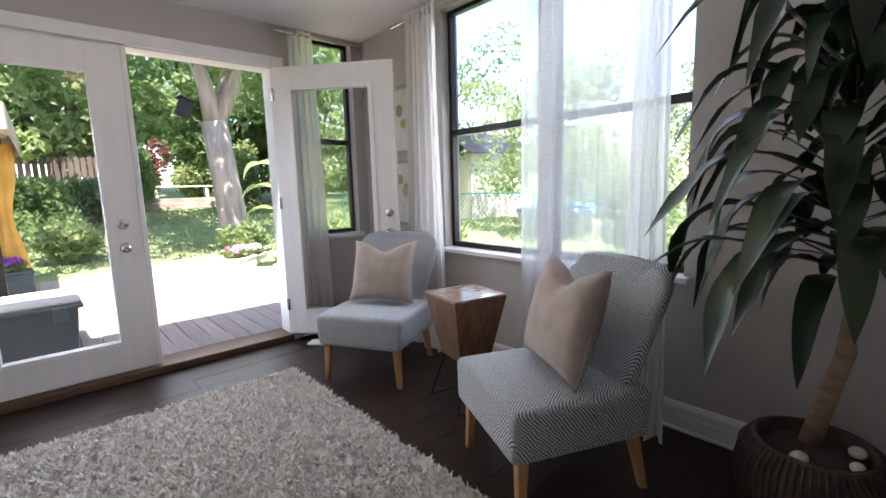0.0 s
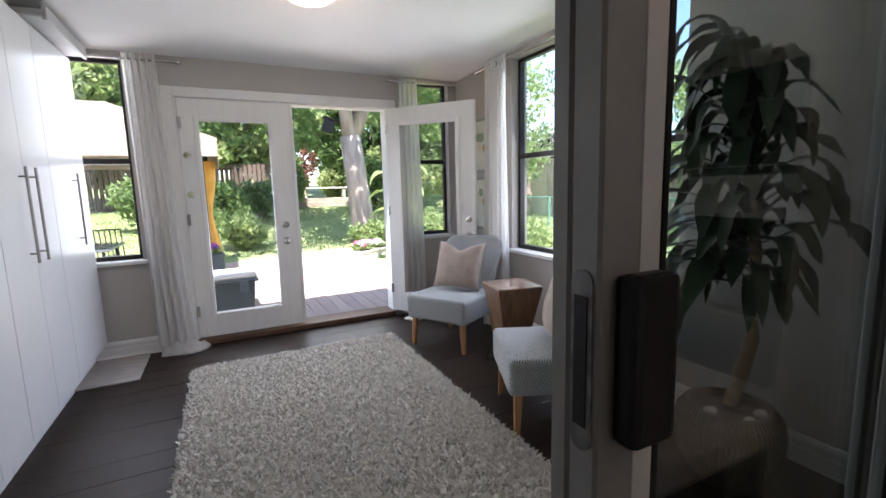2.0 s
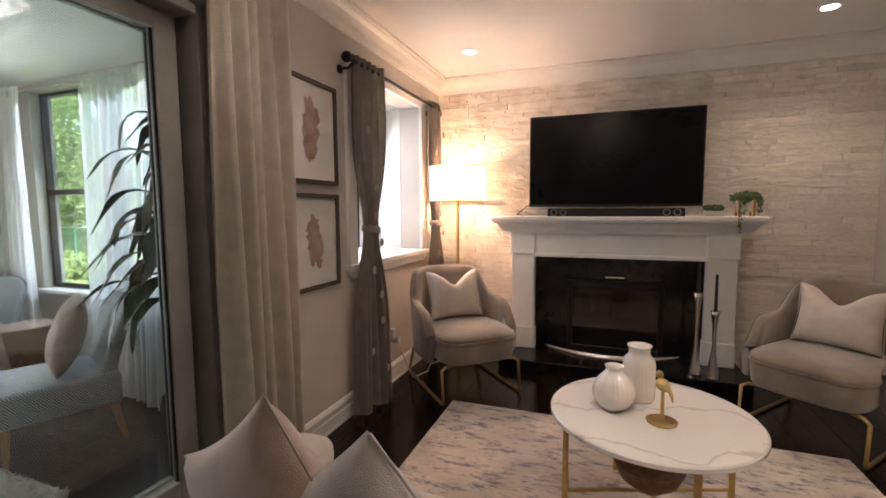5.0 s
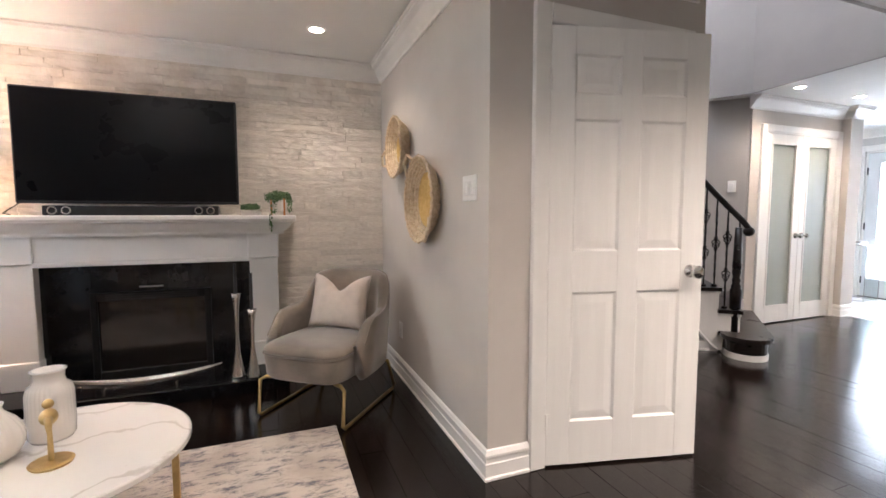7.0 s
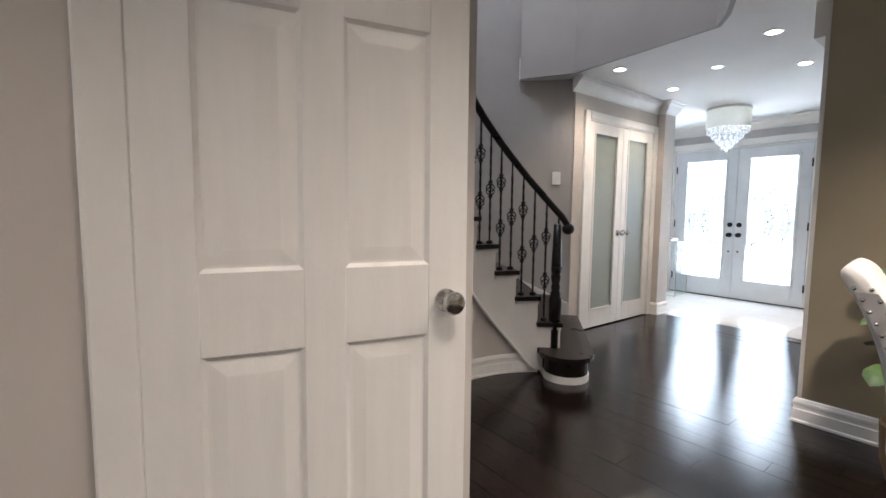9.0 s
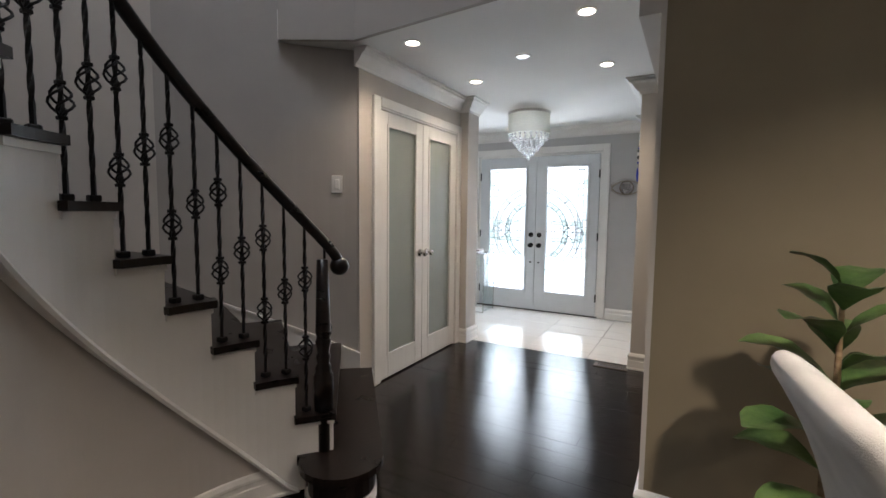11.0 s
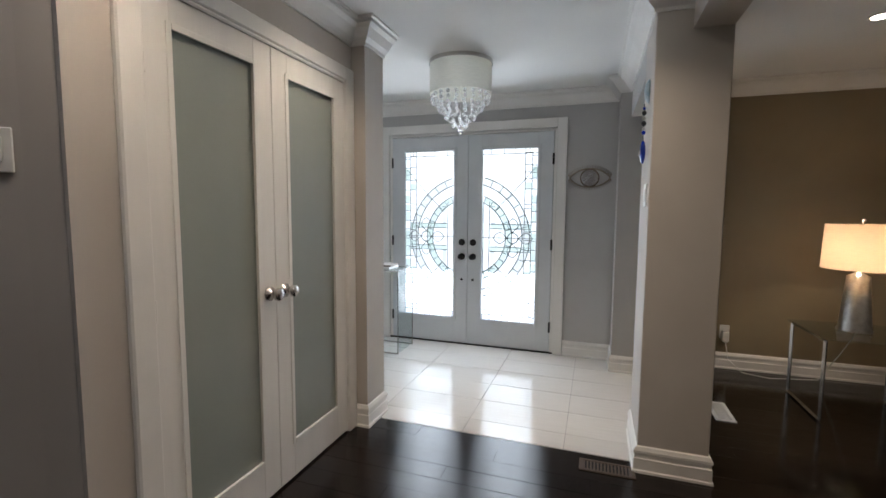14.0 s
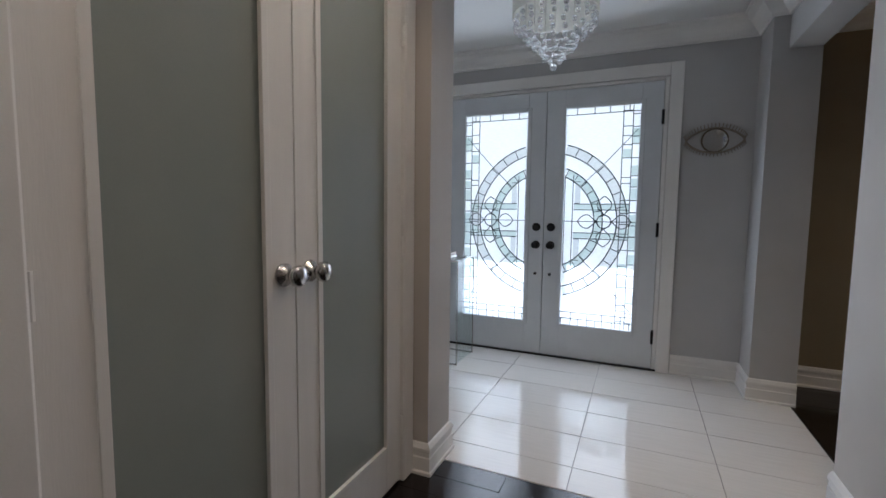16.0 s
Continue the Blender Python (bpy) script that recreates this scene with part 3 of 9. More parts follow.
def tweed(name, light, dark, scale):
    """Cross-hatched two-tone upholstery."""
    m = mat(name, light, dark, 60, 0.92, bump=0.3, bscale=300, sheen=0.15)
    nt = m.node_tree
    n, l = nt.nodes, nt.links
    tc = n.new("ShaderNodeTexCoord")
    cols = []
    for flip in ((1, 1, 1), (-1, 1, 0.8)):
        mp = n.new("ShaderNodeMapping")
        mp.inputs["Scale"].default_value = flip
        l.new(tc.outputs["Object"], mp.inputs[0])
        w = n.new("ShaderNodeTexWave")
        w.bands_direction = "DIAGONAL"
        w.inputs["Scale"].default_value, w.inputs["Distortion"].default_value, w.inputs["Detail"].default_value, w.inputs["Detail Scale"].default_value = scale, 1.2, 2, 3
        l.new(mp.outputs[0], w.inputs["Vector"])
        cols.append(w)
    vo = n.new("ShaderNodeTexVoronoi")
    vo.inputs["Scale"].default_value = 30
    l.new(tc.outputs["Object"], vo.inputs["Vector"])
    gt = n.new("ShaderNodeMath")
    gt.operation = "GREATER_THAN"
    sp = n.new("ShaderNodeSeparateColor")
    l.new(vo.outputs["Color"], sp.inputs[0])
    l.new(sp.outputs[0], gt.inputs[0])
    gt.inputs[1].default_value = 0.5
    mx = n.new("ShaderNodeMix")
    l.new(gt.outputs[0], mx.inputs[0])
    l.new(cols[0].outputs["Fac"], mx.inputs[2])
    l.new(cols[1].outputs["Fac"], mx.inputs[3])
    rp = n.new("ShaderNodeValToRGB")
    rp.color_ramp.elements[0].position, rp.color_ramp.elements[1].position = 0.25, 0.6
    rp.color_ramp.elements[0].color, rp.color_ramp.elements[1].color = (*dark, 1), (*light, 1)
    l.new(mx.outputs[0], rp.inputs[0])
    l.new(rp.outputs[0], n["Principled BSDF"].inputs["Base Color"])
    return m


TWEED = tweed("blue_grey_crosshatch_tweed", (0.54, 0.55, 0.54), (0.075, 0.10, 0.12), 44)

# ---- windows and doors of the sunroom ----


def window_unit(name, axis, at, lo, hi, z0, z1, mid, depth=0.05, sign=1):
    """A dark metal sliding window in its opening: frame, mid rail and panes."""
    def bx(bm, a, b, c, d, t0, t1):
        if axis == "x":
            box(bm, at + sign * t0, at + sign * t1, a, b, c, d, 0.003)
        else:
            box(bm, a, b, at + sign * t0, at + sign * t1, c, d, 0.003)
    e = 0.028
    bm = bmesh.new()
    bx(bm, lo, lo + e, z0, z1, 0, depth), bx(bm, hi - e, hi, z0, z1, 0, depth)
    bx(bm, lo + e, hi - e, z0, z0 + e + 0.012, 0, depth), bx(bm, lo + e, hi - e, z1 - e, z1, 0, depth)
    win = tagged(link(name, bm, BRONZE), kind="structure")
    bm = bmesh.new()
    bx(bm, lo + e, hi - e, mid - 0.022, mid + 0.022, 0.004, depth - 0.004)
    part("mid_rail", bm, BRONZE, win)
    for a, b, t in ((z0 + e + 0.012, mid - 0.022, 0.018), (mid + 0.022, z1 - e, 0.030)):
        bm = bmesh.new()
        bx(bm, lo + e, hi - e, a, b, t, t + 0.004)
        p = part("pane", bm, GLASS, win)
        p.visible_shadow = False
    return win


window_unit("window_1", "x", 2.27, 1.62, 2.44, 0.60, 2.24, 1.42)
window_unit("window_2", "x", 2.27, 0.80, 1.56, 0.60, 2.24, 1.42)
window_unit("window_3", "y", 3.53, -1.50, -0.74, 0.64, 2.22, 1.44)
window_unit("window_4", "y", 3.53, 1.62, 2.10, 0.66, 2.24, 1.44)
structure("window_sill_east", [(2.15, 2.27, 0.77, 2.47, 0.575, 0.604)], TRIM, 0.004)
structure("window_sill_north", [(-1.53, -0.71, 3.42, 3.53, 0.613, 0.644), (1.60, 2.13, 3.42, 3.53, 0.633, 0.664)], TRIM, 0.004)
structure("trim_french_door", [(-0.50, -0.415, 3.435, 3.462, SF, 2.035), (1.415, 1.50, 3.435, 3.462, SF, 2.035), (-0.415, 1.415, 3.435, 3.462, 1.955, 2.035),
    (-0.42, -0.395, 3.462, 3.62, -0.1, 1.965), (1.40, 1.42, 3.462, 3.62, -0.1, 1.965), (-0.395, 1.40, 3.462, 3.62, 1.945, 1.965)], TRIM, 0.004)
structure("threshold", [(-0.42, 1.42, 3.42, 3.66, -0.15, -0.098)], mat("oak_threshold", (0.13, 0.07, 0.04), (0.09, 0.05, 0.03), 6, 0.5, stretch=(1, 8, 8)), 0.006)


def panel_door(name, w, z0, z1, th, g, m, label):
    """A glazed white door leaf, hinged at local x=0; g = glass (x0, x1, z0, z1)."""
    bm = bmesh.new()
    for b in ((0, g[0], z0, z1), (g[1], w, z0, z1), (g[0], g[1], z0, g[2]), (g[0], g[1], g[3], z1)):
        box(bm, b[0], b[1], -th / 2, th / 2, b[2], b[3], 0.0015)
    d = link(name, bm, DOORW)
    d.matrix_world = m
    tagged(d, label, kind="structure")
    for s in (-1, 1):
        bm = bmesh.new()
        e = 0.028
        y0, y1 = s * (th / 2 - 0.004), s * (th / 2 + 0.010)
        for b in ((g[0] - e, g[0] + 0.008, g[2] - e, g[3] + e), (g[1] - 0.008, g[1] + e, g[2] - e, g[3] + e), (g[0] + 0.008, g[1] - 0.008, g[2] - e, g[2] + 0.008), (g[0] + 0.008, g[1] - 0.008, g[3] - 0.008, g[3] + e)):
            box(bm, b[0], b[1], min(y0, y1), max(y0, y1), b[2], b[3], 0.005, 2)
        part("glazing_bead", bm, DOORW, d)
    return d


def knob(parent, x, z, side, bolt=False, r=0.027):
    bm = bmesh.new()
    q = Matrix.Rotation(radians(90 if side < 0 else -90), 4, "X")
    prof = [(0, 0), (0.033, 0), (0.033, 0.006), (0.02, 0.012), (0, 0.012)] if bolt else [(0, 0), (0.032, 0), (0.032, 0.007), (0.012, 0.014), (0.012, 0.032), (r, 0.044), (r * 1.05, 0.056), (r * 0.8, 0.066), (0, 0.068)]
    lathe(bm, prof, seg=20)
    if bolt:
        box(bm, -0.005, 0.005, -0.016, 0.016, 0.012, 0.02)
    bmesh.ops.transform(bm, verts=bm.verts, matrix=Matrix.Translation((x, 0.022 * side, z)) @ q)
    return part("deadbolt" if bolt else "door_knob", bm, CHROME, parent, "brushed nickel", True)


def hinges(parent, zs, x=0.0, y=-0.02):
    for z in zs:
        bm = bmesh.new()
        cyl(bm, (x, y, z - 0.045), (x, y, z + 0.045), 0.007, seg=8)
        box(bm, x, x + 0.02, y, y + 0.004, z - 0.045, z + 0.045)
        part("hinge", bm, TRIM if parent.name.startswith("door_5") else CHROME, parent)


LIME = mat("lime_plastic", (0.55, 0.60, 0.16), None, 10, 0.5)
G = (0.14, 0.70, 0.11, 1.78)
fl = panel_door("door_1", 0.895, -0.085, 1.945, 0.045, G, pose(-0.392, 3.478, 0), "closed white glazed french door leaf")
bm = bmesh.new()
box(bm, G[0], G[1], -0.003, 0.003, G[2], G[3])
part("pane", bm, GLASS, fl).visible_shadow = False
knob(fl, 0.78, 0.864, -1, True), knob(fl, 0.78, 0.716, -1)
hinges(fl, (0.15, 0.95, 1.75), 0.0, -0.026)
for z in (1.485, 1.162):
    bm = bmesh.new()
    lathe(bm, [(0, 0), (0.026, 0), (0.03, 0.012), (0.026, 0.03), (0, 0.034)], seg=18)
    bmesh.ops.transform(bm, verts=bm.verts, matrix=Matrix.Translation((0.045, -0.022, z)) @ Matrix.Rotation(radians(90), 4, "X"))
    cl = part("child_lock", bm, PEBBLE, fl, "round white plastic safety latch", True)
    bm = bmesh.new()
    cyl(bm, (0.045, -0.054, z), (0.045, -0.059, z), 0.012, seg=14)
    part("latch_button", bm, LIME, cl, "lime green centre button")
bm = bmesh.new()
box(bm, 0.875, 0.905, -0.03, -0.018, -0.085, 1.945, 0.003)
part("astragal", bm, DOORW, fl)
od = panel_door("door_2", 0.93, -0.085, 1.945, 0.045, (0.15, 0.75, 0.11, 1.78), Matrix.Translation((1.405, 3.44, 0)) @ Matrix.Rotation(math.atan2(2.731 - 3.44, 1.985 - 1.405), 4, "Z"), "white glazed french door leaf standing open")
bm = bmesh.new()
box(bm, 0.15, 0.75, -0.003, 0.003, 0.11, 1.78)
part("pane", bm, GLASS, od).visible_shadow = False
for sd in (-1, 1):
    knob(od, 0.865, 0.864, sd, True), knob(od, 0.865, 0.716, sd)
hinges(od, (0.15, 0.95, 1.75), 0.0, -0.026)
bm = bmesh.new()
box(bm, 0, 0.17, -0.05, 0.05, 0, 0.025, 0.008)
box(bm, 0.10, 0.16, -0.04, 0.04, 0.02, 0.05, 0.01)
ds = link("door_stop", bm, PEBBLE)
ds.matrix_world = pose(1.46, 3.24, SF, 0, 0, -50)
tagged(ds, "white plastic wedge door stop on dark floor", "door stop")

# ---- sliding patio door between the rooms ----
ALU = mat("white_vinyl_frame", (0.62, 0.61, 0.59), (0.56, 0.55, 0.53), 6, 0.4)
SLIDEF = mat("grey_beige_slider_frame", (0.27, 0.26, 0.245), (0.23, 0.22, 0.205), 6, 0.45)
structure("trim_sliding_door", [(-0.585, -0.50, -0.64, -0.615, 0, 2.11), (1.175, 1.26, -0.64, -0.615, 0, 2.11), (-0.50, 1.175, -0.64, -0.615, 2.03, 2.11),
    (-0.50, -0.465, -0.615, -0.455, 0.022, 2.03), (1.145, 1.18, -0.615, -0.455, 0.022, 2.03), (-0.465, 1.145, -0.615, -0.455, 1.99, 2.03)], SLIDEF, 0.004)


def slider(name, x0, x1, y, t, label, grip):
    bm = bmesh.new()
    st0, st1 = (0.062, 0.09)
    box(bm, x0, x0 + st0, y - t, y + t, 0.03, 1.985, 0.004)
    box(bm, x1 - st1, x1, y - t, y + t, 0.03, 1.985, 0.004)
    box(bm, x0 + st0, x1 - st1, y - t, y + t, 0.03, 0.20, 0.004)
    box(bm, x0 + st0, x1 - st1, y - t, y + t, 1.915, 1.985, 0.004)
    s = tagged(link(name, bm, SLIDEF), label, kind="structure")
    bm = bmesh.new()
    box(bm, x0 + st0 + 0.006, x0 + st0 + 0.045, y - t * 0.55, y + t * 0.55, 0.20, 1.915, 0.004)
    part("glazing_bead", bm, ALU, s)
    st0 += 0.045
    bm = bmesh.new()
    box(bm, x0 + st0, x1 - st1, y - 0.004, y + 0.004, 0.20, 1.915)
    part("pane", bm, SLIDEGLASS, s).visible_shadow = False
    bm = bmesh.new()
    for q in ((x0 + st0, x0 + st0 + 0.008, 0.20, 1.915), (x1 - st1 - 0.008, x1 - st1, 0.20, 1.915)):
        box(bm, q[0], q[1], y - 0.012, y - 0.004, q[2], q[3])
    part("gasket", bm, BLACKMETAL, s)
    if grip:
        bm = bmesh.new()
        box(bm, x0 + 0.022, x0 + 0.088, y - t - 0.032, y - t + 0.001, 0.885, 1.075, 0.010, 2)
        part("handle", bm, BLACKMETAL, s, "black plastic pull handle")
        bm = bmesh.new()
        prism(bm, [(0.016 * math.cos(q), (0.088 if q < math.pi else -0.088) + 0.016 * math.sin(q)) for q in [math.pi * (k + 0.5) / 8 for k in range(16)]], -0.003, 0.001)
        bmesh.ops.transform(bm, verts=bm.verts, matrix=Matrix(((0, 0, 1, x0), (1, 0, 0, y), (0, 1, 0, 0.975), (0, 0, 0, 1))))
        lk = part("latch_plate", bm, mat("dull_zinc_latch", (0.20, 0.195, 0.185), (0.13, 0.125, 0.12), 40, 0.5, 0.6), s)
        bm = bmesh.new()
        box(bm, x0 - 0.0045, x0 - 0.0031, y - 0.010, y + 0.010, 0.90, 1.05, 0.0006)
        part("latch_slot", bm, BLACKMETAL, lk)
    return s


slider("door_3", 0.215, 1.125, -0.510, 0.022, "sliding patio door slid open", True)
slider("door_4", 0.225, 1.145, -0.460, 0.016, "fixed patio door panel", False)

# ---- curtains ----


def curtain(name, material, top, bottom, ztop, zbot, folds, amp, label, pinch=None, spread=None, group="", nv=30, thick=0.0):
    """Gathered cloth between two (x, y) ends at the top and two at the bottom; pinch = (height, width factor)."""
    bm = bmesh.new()
    nu = folds * 8
    t0, t1, b0, b1 = (Vector(p) for p in (*top, *bottom))
    rows = []
    rnd = [random.uniform(0.6, 1.3) for _ in range(folds + 2)]
    for j in range(nv + 1):
        v = j / nv
        z = ztop + (zbot - ztop) * v
        p0, p1 = t0.lerp(b0, v), t1.lerp(b1, v)
        k = 1.0
        if pinch:
            k = 1 - (1 - pinch[1]) * math.exp(-((z - pinch[0]) / 0.33) ** 2)
        mid = (p0 + p1) / 2
        p0, p1 = mid + (p0 - mid) * k, mid + (p1 - mid) * k
        d = (p1 - p0).normalized()
        n = Vector((-d.y, d.x))
        row = []
        for i in range(nu + 1):
            u = i / nu
            ph = u * folds * 2 * math.pi
            a = amp * rnd[int(u * folds)] * (0.65 + 0.5 * v) * (0.6 + 0.4 * k)
            w = a * math.sin(ph + 0.7 * math.sin(v * 2.2 + u * 3)) + 0.3 * a * math.sin(ph * 0.37 + v * 3)
            p = p0.lerp(p1, u) + n * w
            row.append(bm.verts.new((p.x, p.y, z + (0.012 * math.sin(ph * 0.5) if j == nv else 0))))
        rows.append(row)
    for a, b in zip(rows, rows[1:]):
        for i in range(nu):
            bm.faces.new((a[i], a[i + 1], b[i + 1], b[i]))
    if thick:
        bmesh.ops.solidify(bm, geom=bm.faces[:], thickness=thick)
    ob = link(name, bm, material, None, True)
    return tagged(ob, label, "curtain", group)


def grommets(parent, pts, axis):
    for x, y, z in pts:
        bm = bmesh.new()
        q = [(0.028 * math.cos(a * math.pi / 8), 0.028 * math.sin(a * math.pi / 8)) for a in range(17)]
        ln = [(x + c, y, z + s) if axis == "x" else (x, y + c, z + s) for c, s in q]
        tube(bm, ln, 0.006, 6)
        part("grommet", bm, CHROME, parent)


def rod(name, p0, p1, r, material, label, ends=0.022):
    bm = bmesh.new()
    cyl(bm, p0, p1, r, seg=12)
    ob = tagged(link(name, bm, material), label, "curtain rod")
    for p, s in ((p0, -1), (p1, 1)):
        bm = bmesh.new()
        d = (Vector(p1) - Vector(p0)).normalized() * s
        ball(bm, Vector(p) + d * 0.02, ends, u=12, v=8)
        cyl(bm, p, Vector(p) + d * 0.012, ends * 0.7, seg=12)
        part("finial", bm, material, ob)
    return ob


c = curtain("curtain", SHEERW, ((-0.72, 3.39), (-0.50, 3.39)), ((-0.70, 3.40), (-0.40, 3.36)), 2.25, SF + 0.02, 5, 0.028, "gathered white linen curtain puddling on floor", group="sunroom curtains")
bm = bmesh.new()
ball(bm, (-0.50, 3.34, SF + 0.02), 0.15, (1.25, 0.62, 0.55), 40, 20)
for v in bm.verts:
    k = 1 + 0.35 * noise.noise(v.co * 14)
    v.co.x, v.co.y = -0.50 + (v.co.x + 0.50) * k, 3.34 + (v.co.y - 3.34) * k
    v.co.z = max(SF + 0.002, SF + (v.co.z - SF) * (0.75 + 0.6 * noise.noise((v.co.x * 22, v.co.y * 22, 3))))
part("puddled_hem", bm, SHEERW, c, smooth=True)
curtain("curtain", SHEERW, ((1.52, 3.39), (1.72, 3.39)), ((1.52, 3.39), (1.75, 3.38)), 2.24, SF + 0.01, 4, 0.026, "gathered white linen curtain behind open door", group="sunroom curtains")
c = curtain("curtain", SHEERW, ((2.10, 2.38), (2.10, 2.70)), ((2.06, 2.28), (2.08, 2.74)), 2.26, SF + 0.01, 6, 0.026, "gathered white linen curtain beside window", group="sunroom curtains")
grommets(c, [(2.10, 2.45 + 0.1 * i, 2.21) for i in range(3)], "y")
c = curtain("curtain", SHEER, ((2.11, 0.90), (2.11, 1.66)), ((2.04, 0.86), (2.06, 1.66)), 2.27, SF + 0.012, 9, 0.020, "wide sheer white voile curtain over window", group="sunroom curtains")
grommets(c, [(2.11, 0.98 + 0.15 * i, 2.22) for i in range(5)], "y")
c = curtain("curtain", SHEERW, ((2.09, 0.86), (2.09, 1.0)), ((2.0, 0.78), (2.0, 1.02)), 2.27, SF + 0.012, 4, 0.022, "gathered white linen curtain edge beside window", group="sunroom curtains")
rod("curtain_rod", (2.11, 0.70, 2.22), (2.11, 2.86, 2.22), 0.009, CHROME, "thin brushed steel rod along window wall", 0.018)
rod("curtain_rod", (-1.6, 3.39, 2.205), (-0.36, 3.39, 2.205), 0.009, CHROME, "thin brushed steel rod over narrow window", 0.018)
rod("curtain_rod", (1.44, 3.39, 2.205), (2.12, 3.39, 2.205), 0.009, CHROME, "thin brushed steel rod over narrow window", 0.018)

# ---- built-in wardrobe ----
STEELDK = mat("dark_brushed_steel", (0.30, 0.29, 0.28), None, 30, 0.35, 0.9)
wx = -1.04
UNITS = [(3.41, 2.63, None), (2.63, 1.83, 2.22), (1.83, 1.12, 1.49), (1.12, 0.40, 0.76), (0.40, -0.30, 0.05)]
for a, b, seam in UNITS:
    w = thing("wardrobe", pose(wx, b, 0), "tall white lacquered wardrobe with two doors" if seam else "tall white lacquered wardrobe with one door", "wardrobe", "row of wardrobes")
    bm = bmesh.new()
    box(bm, -0.62, -0.024, 0.002, a - b - 0.002, 0.02, 2.165)
    box(bm, -0.60, -0.09, 0.002, a - b - 0.002, SF, 0.02)
    part("body", bm, CLOSETW, w)
    for lo, hi, hx in ([(0.003, seam - b - 0.002, seam - b - 0.075), (seam - b + 0.002, a - b - 0.003, seam - b + 0.065)] if seam else [(0.003, a - b - 0.002, 0.44)]):
        bm = bmesh.new()
        box(bm, -0.022, 0, lo, hi, 0.0, 2.17, 0.0015)
        dr = part("door", bm, CLOSETW, w)
        bm = bmesh.new()
        cyl(bm, (0.032, hx, 0.83), (0.032, hx, 1.33), 0.007, seg=10)
        for z in (0.88, 1.28):
            cyl(bm, (0, hx, z), (0.032, hx, z), 0.005, seg=8)
        part("bar_handle", bm, STEELDK, dr, "brushed steel bar handle")
bm = bmesh.new()
box(bm, -1.20, -0.93, 2.55, 3.40, 2.19, 2.235, 0.008)
box(bm, -0.955, -0.93, 2.55, 3.40, 2.175, 2.255, 0.004)
tagged(link("boxed_blind", bm, mat("grey_white_vinyl", (0.55, 0.54, 0.53), None, 6, 0.5)), "grey white vinyl blind valance on wardrobe", "blind")
bm = bmesh.new()
lathe(bm, [(0, 0), (0.09, 0.0), (0.13, 0.05), (0.14, 0.12), (0.12, 0.17), (0, 0.18)], seg=24)
b = link("tub", bm, PEBBLE, None, True)
b.matrix_world = pose(-1.14, 2.3, 2.17)
tagged(b, "rounded white plastic tub on wardrobe top", "tub")
bm = bmesh.new()
box(bm, -1.18, -0.76, 2.83, 3.43, SF, SF + 0.012, 0.003)
tagged(link("loose_floor_tile", bm, mat("grey_travertine", (0.40, 0.36, 0.33), (0.30, 0.265, 0.24), 9, 0.5, bump=0.1, stretch=(1, 5, 1))), "single grey travertine tile under wardrobe end", "tile")

# ---- shag rug ----


def shag(name, x0, x1, y0, y1, z, material, n, label):
    rug = thing(name, pose((x0 + x1) / 2, (y0 + y1) / 2, z), label, "rug")
    bm = bmesh.new()
    box(bm, x0 - (x0 + x1) / 2, x1 - (x0 + x1) / 2, y0 - (y0 + y1) / 2, y1 - (y0 + y1) / 2, 0.001, 0.016, 0.005)
    part("backing", bm, material, rug)
    rg = np.random.RandomState(3)
    px = rg.uniform(x0, x1, n) - (x0 + x1) / 2
    py = rg.uniform(y0, y1, n) - (y0 + y1) / 2
    ang, h, lean = rg.uniform(0, 6.283, n), rg.uniform(0.022, 0.048, n), rg.uniform(0.006, 0.030, n)
    la = rg.uniform(0, 6.283, n)
    wd = rg.uniform(0.004, 0.011, n)
    cx, sx = np.cos(ang) * wd, np.sin(ang) * wd
    zz = np.full(n, 0.012)
    mx, my = px + np.cos(la) * lean * 0.5, py + np.sin(la) * lean * 0.5
    tx, ty = px + np.cos(la) * lean * 1.25, py + np.sin(la) * lean * 1.25
    v = np.stack([np.stack([px - cx, py - sx, zz], 1), np.stack([px + cx, py + sx, zz], 1), np.stack([mx + cx, my + sx, zz + h * 0.7], 1), np.stack([mx - cx, my - sx, zz + h * 0.7], 1), np.stack([tx, ty, zz + h], 1)], 1).reshape(-1, 3)
    k = np.arange(n) * 5
    faces = [(a, a + 1, a + 2, a + 3) for a in k.tolist()] + [(a + 3, a + 2, a + 4) for a in k.tolist()]
    me = bpy.data.meshes.new("pile")
    me.from_pydata(v.tolist(), [], faces)
    me.materials.append(material)
    ob = new("pile", me)
    ob.parent = rug
    tagged(ob, kind="stuff")
    return rug


shag("area_rug", -0.42, 1.13, 0.36, 2.765, SF, RUGW, 90000, "cream deep shag rug on dark floor")

# ---- soft cushion ----


